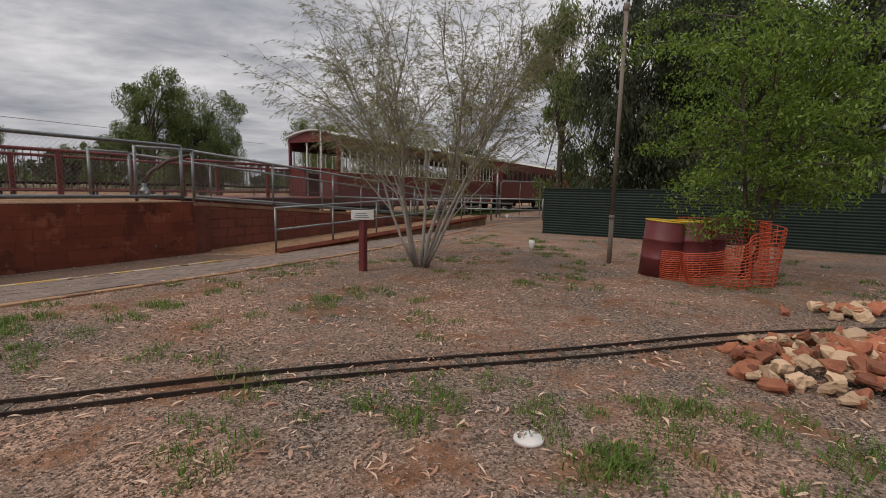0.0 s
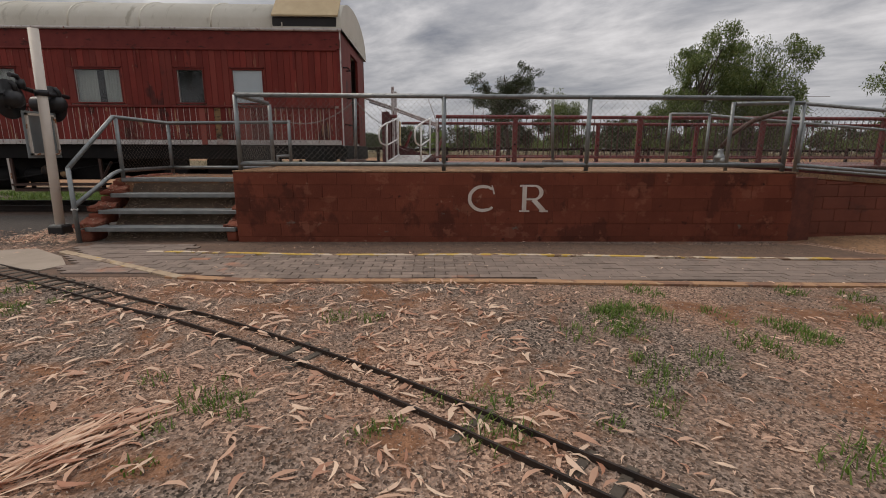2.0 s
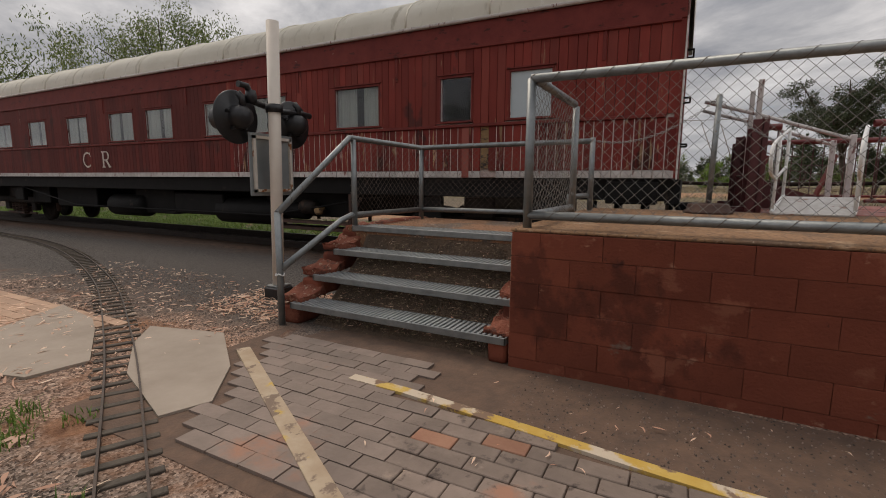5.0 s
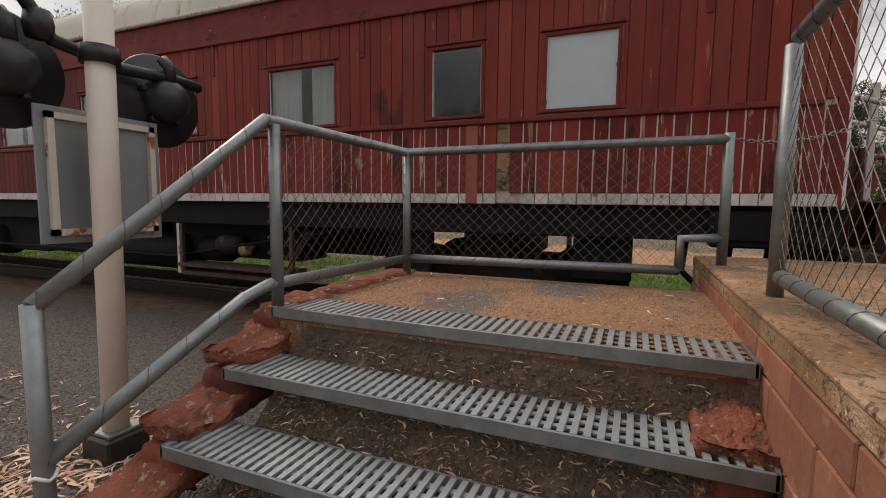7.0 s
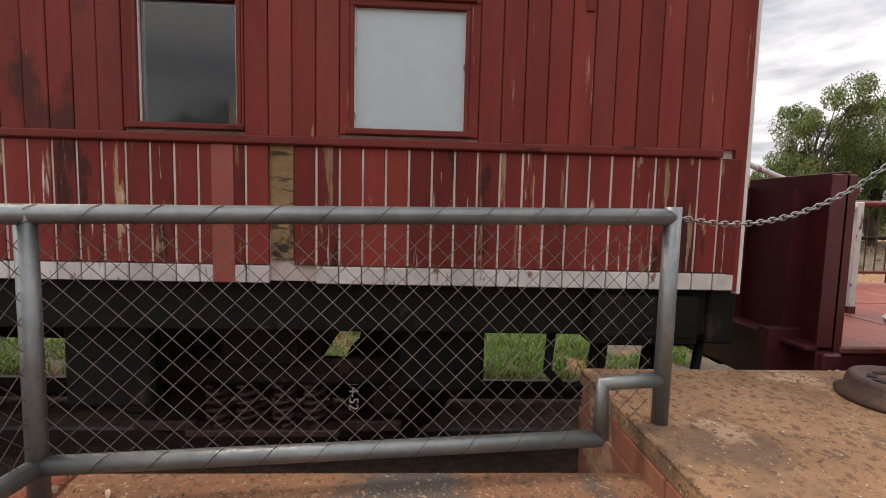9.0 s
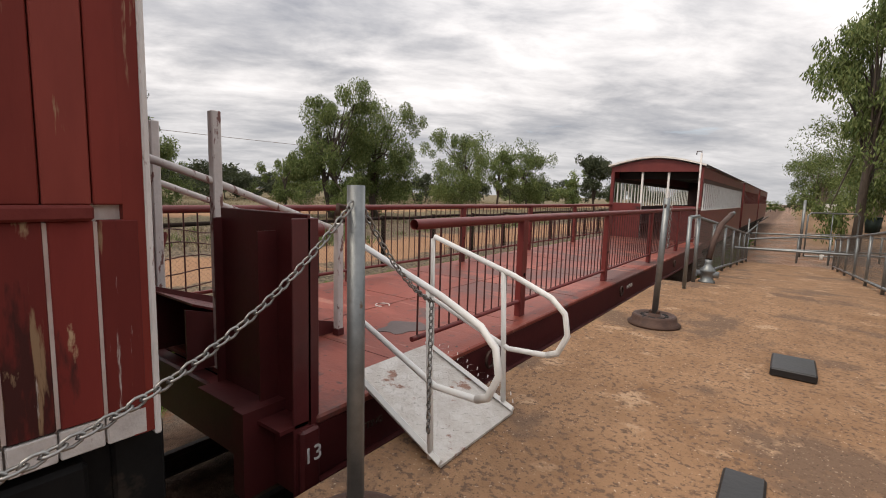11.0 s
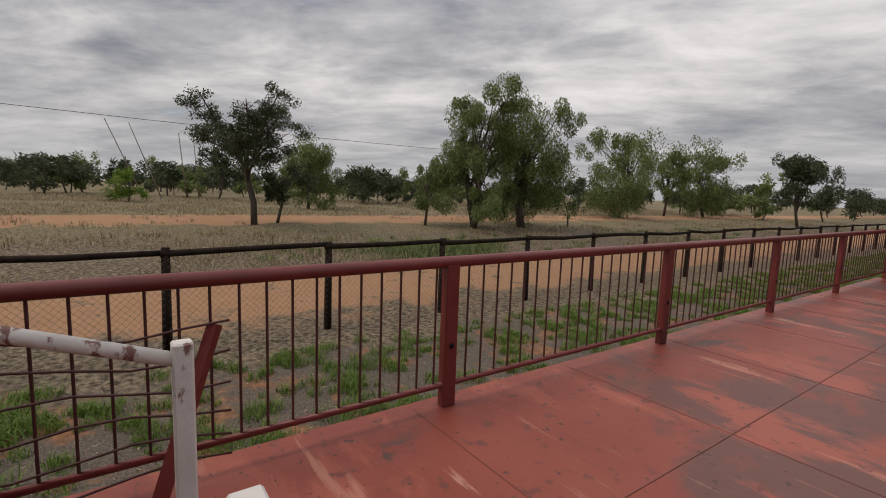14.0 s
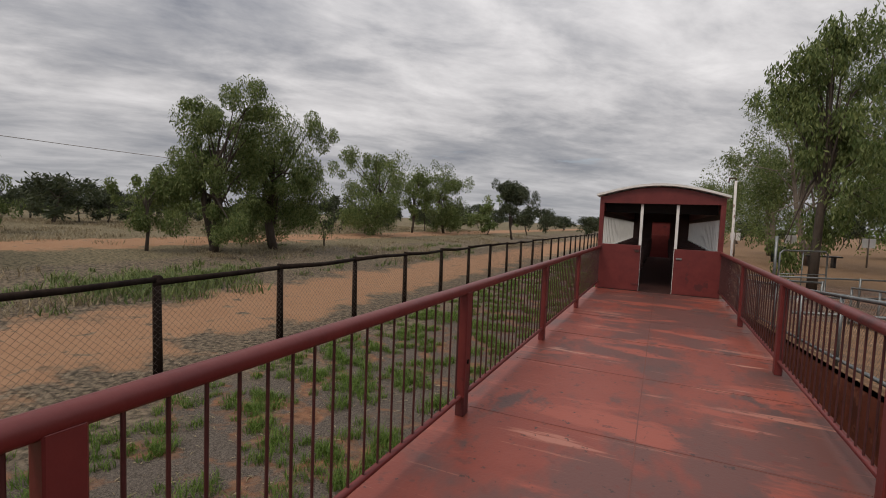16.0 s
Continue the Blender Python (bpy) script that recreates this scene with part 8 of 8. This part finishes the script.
# ---- blocks of the platform wall ----
random.seed(6)
BL, BH = 0.395, 0.178


def block_wall(parent, y0, y1, z0, z1, x, face):
    cache = {}
    row = 0
    z = z0
    while z < z1 - 0.02:
        h = min(BH, z1 - z) - 0.0025
        y = y0 - (BL / 2 if row % 2 else 0)
        while y < y1:
            a, b = max(y, y0), min(y + BL - 0.0025, y1)
            if b - a > 0.03:
                key = (round(b - a, 3), round(h, 3))
                if key not in cache:
                    cache[key] = mesh_data("block", Mesh().box(-0.05, 0.014, 0, b - a, 0, h, 0.0018), M_BLOCK)
                piece("block", cache[key], (x + random.uniform(-0.004, 0.0005) - (0.005 if random.random() < 0.08 else 0.0), a, z), parent)
            y += BL
        z += BH; row += 1


block_wall(plat, PY0, PY1, -0.10, PZ - 0.023, PX1, "x")
side = {}
row = 0
z = -0.1
while z < PZ - 0.1:
    h = min(BH, PZ - 0.078 - z) - 0.008
    x = PX1 + (BL / 2 if row % 2 else 0)
    while x > PX0:
        a, b = max(x - BL + 0.008, PX0), min(x, PX1 - 0.012)
        if b - a > 0.03:
            key = (round(b - a, 3), round(h, 3))
            if key not in side:
                side[key] = mesh_data("block", Mesh().box(0, b - a, -0.012, 0.05, 0, h, 0.005), M_BLOCKSIDE)
            piece("block", side[key], (a, PY0 + random.uniform(-0.002, 0.002), z), plat)
        x -= BL
    z += BH; row += 1
m = Mesh()
row, z = 0, -0.1
while z < PZ:
    y = PY1 + 0.02 - (BL / 2 if row % 2 else 0)
    while y < RY1:
        a, b = max(y, PY1 + 0.02), y + BL - 0.006
        top = ramp_top(b) - 0.07
        h = min(BH - 0.006, top - z)
        if h > 0.03 and b - a > 0.05:
            m.box(RX1 - 0.03, RX1 + 0.014, a, b, z, z + h, 0.005)
        y += BL
    z += BH; row += 1
part("wall_blocks", m, surf("red_oxide_block_far", (0.135, 0.038, 0.023), (0.185, 0.056, 0.034), 2.2, 0.8, 0, 0.45, U, [((0.095, 0.032, 0.022), 0.58, 1.1, (1, 1, 1.6)), ((0.33, 0.17, 0.115), 0.70, 2.3, U)], vary=0.1, island=True, spot_soft=0.08), ramp_ob, "", "stuff")

# ---- brick path ----
path = thing("brick_path", (-6.8, 4, 0), "grey-brown brick paved path with ochre edging and yellow line", "path", kind="structure")


def path_edge(y):
    return -6.30 + 0.22 * smooth(0, 5, y) - 1.25 * smooth(6.5, 18, y) - 0.25 * smooth(-1.0, -2.6, y)


def path_inner(y):
    return -7.40 + 0.25 * smooth(1, 5, y) - 0.2 * smooth(-0.5, -3, y) - 0.35 * smooth(8, 18, y)


bed = Mesh()
ysb = [-4.2 + 0.6 * i for i in range(48)]
for y in ysb:
    bed.v += [(path_inner(y) - 0.85, y, 0.004), (path_edge(y) + 0.05, y, 0.004)]
for i in range(len(ysb) - 1):
    bed.f.append((2 * i, 2 * i + 1, 2 * i + 3, 2 * i + 2)); bed.s.append(False)
part("sand_bed", bed, M_SAND, path)


def ribbon(name, f, w, z, material, y0, y1, label=""):
    m = Mesh()
    n = int((y1 - y0) / 0.4)
    for i in range(n + 1):
        y = y0 + (y1 - y0) * i / n
        x = f(y)
        o = 0.012 * noise.noise((y * 3, 1.0, w))
        m.v += [(x - w / 2 + o, y, 0.0), (x - w / 2 + o, y, z), (x + w / 2 + o, y, z), (x + w / 2 + o, y, 0.0)]
    for i in range(n):
        for j in range(3):
            m.f.append((4 * i + j, 4 * i + j + 1, 4 * i + 5 + j, 4 * i + 4 + j)[::-1]); m.s.append(False)
    return part(name, m, material, path, label)


ribbon("edging", lambda y: path_edge(y) + 0.02, 0.11, 0.022, M_EDGE, -2.15, 20, "ochre mortar edging")
ribbon("yellow_line", path_inner, 0.075, 0.0235, M_YELLOW, -3.0, 5.2, "worn yellow painted line")
ribbon("inner_edge", path_inner, 0.09, 0.016, M_EDGE, 5.2, 20)
stripe = Mesh().sheet([(-7.66, -4.02), (-7.58, -4.08), (-6.38, -2.02), (-6.46, -1.97)], 0.0, 0.0245)
part("white_stripe", stripe, surf("worn_cream_stripe", (0.33, 0.24, 0.16), (0.45, 0.36, 0.26), 5, 0.85, 0, 0.3, U, [((0.50, 0.34, 0.09), 0.58, 3.5, U), ((0.2, 0.145, 0.11), 0.55, 7, U)], spec=0.2), path, "worn cream painted stripe")
PL, PW = 0.225, 0.112
pav = [mesh_data("paver", Mesh().box(0, PW - 0.006, 0, PL - 0.006, -0.03, 0.018, 0.004), mt) for mt in (M_PAVER, M_PAVER, M_PAVER, M_PAVER_TAN)]
rest = Mesh()
M_PAVER_ISL = surf("grey_brown_paver_far", (0.165, 0.125, 0.102), (0.225, 0.17, 0.14), 5, 0.8, 0, 0.3, U, [((0.28, 0.14, 0.09), 0.62, 1.7, U)], vary=0.13, island=True, spot_soft=0.1)
count = 0
row = 0
x = -8.05
while x < -5.9:
    y = -4.2 + (PL / 2 if row % 2 else 0)
    while y < 20:
        xm = x + PW / 2
        lim = path_inner(y) + 0.06 if y > -2.7 else -8.15
        diag = (y + 4.05) * 0.58 - 7.62
        if lim < xm < path_edge(y) - 0.06 and (y > -2.3 or xm < -6.5 - 0.12 * (-2.3 - y) - 1.75 * max(0.0, -3.45 - y)):
            if -2.4 < y < 0.9 and count < 300:
                piece("paver", pav[0 if random.random() < 0.985 else 3], (x + random.uniform(-0.001, 0.001), y, random.uniform(-0.002, 0.003)), path, random.uniform(-0.008, 0.008))
                count += 1
            else:
                dz = random.uniform(-0.002, 0.003)
                rest.box(x, x + PW - 0.006, y, y + PL - 0.006, -0.03, 0.018 + dz)
        y += PL
    x += PW; row += 1
part("pavers", rest, M_PAVER_ISL, path, "", "stuff")
tanm = Mesh()
row = 0
x = -7.6
while x < -6.5:
    y = -12 + (PL / 2 if row % 2 else 0)
    while y < -5.6 - 0.5 * (x + 7.6):
        tanm.box(x, x + PW - 0.006, y, y + PL - 0.006, -0.03, 0.016 + random.uniform(-0.002, 0.002))
        y += PL
    x += PW; row += 1
part("tan_pavers", tanm, surf("tan_paver_far", (0.34, 0.21, 0.135), (0.42, 0.27, 0.18), 5, 0.8, 0, 0.3, vary=0.15, island=True), path, "tan brick continuation of the path", "stuff")
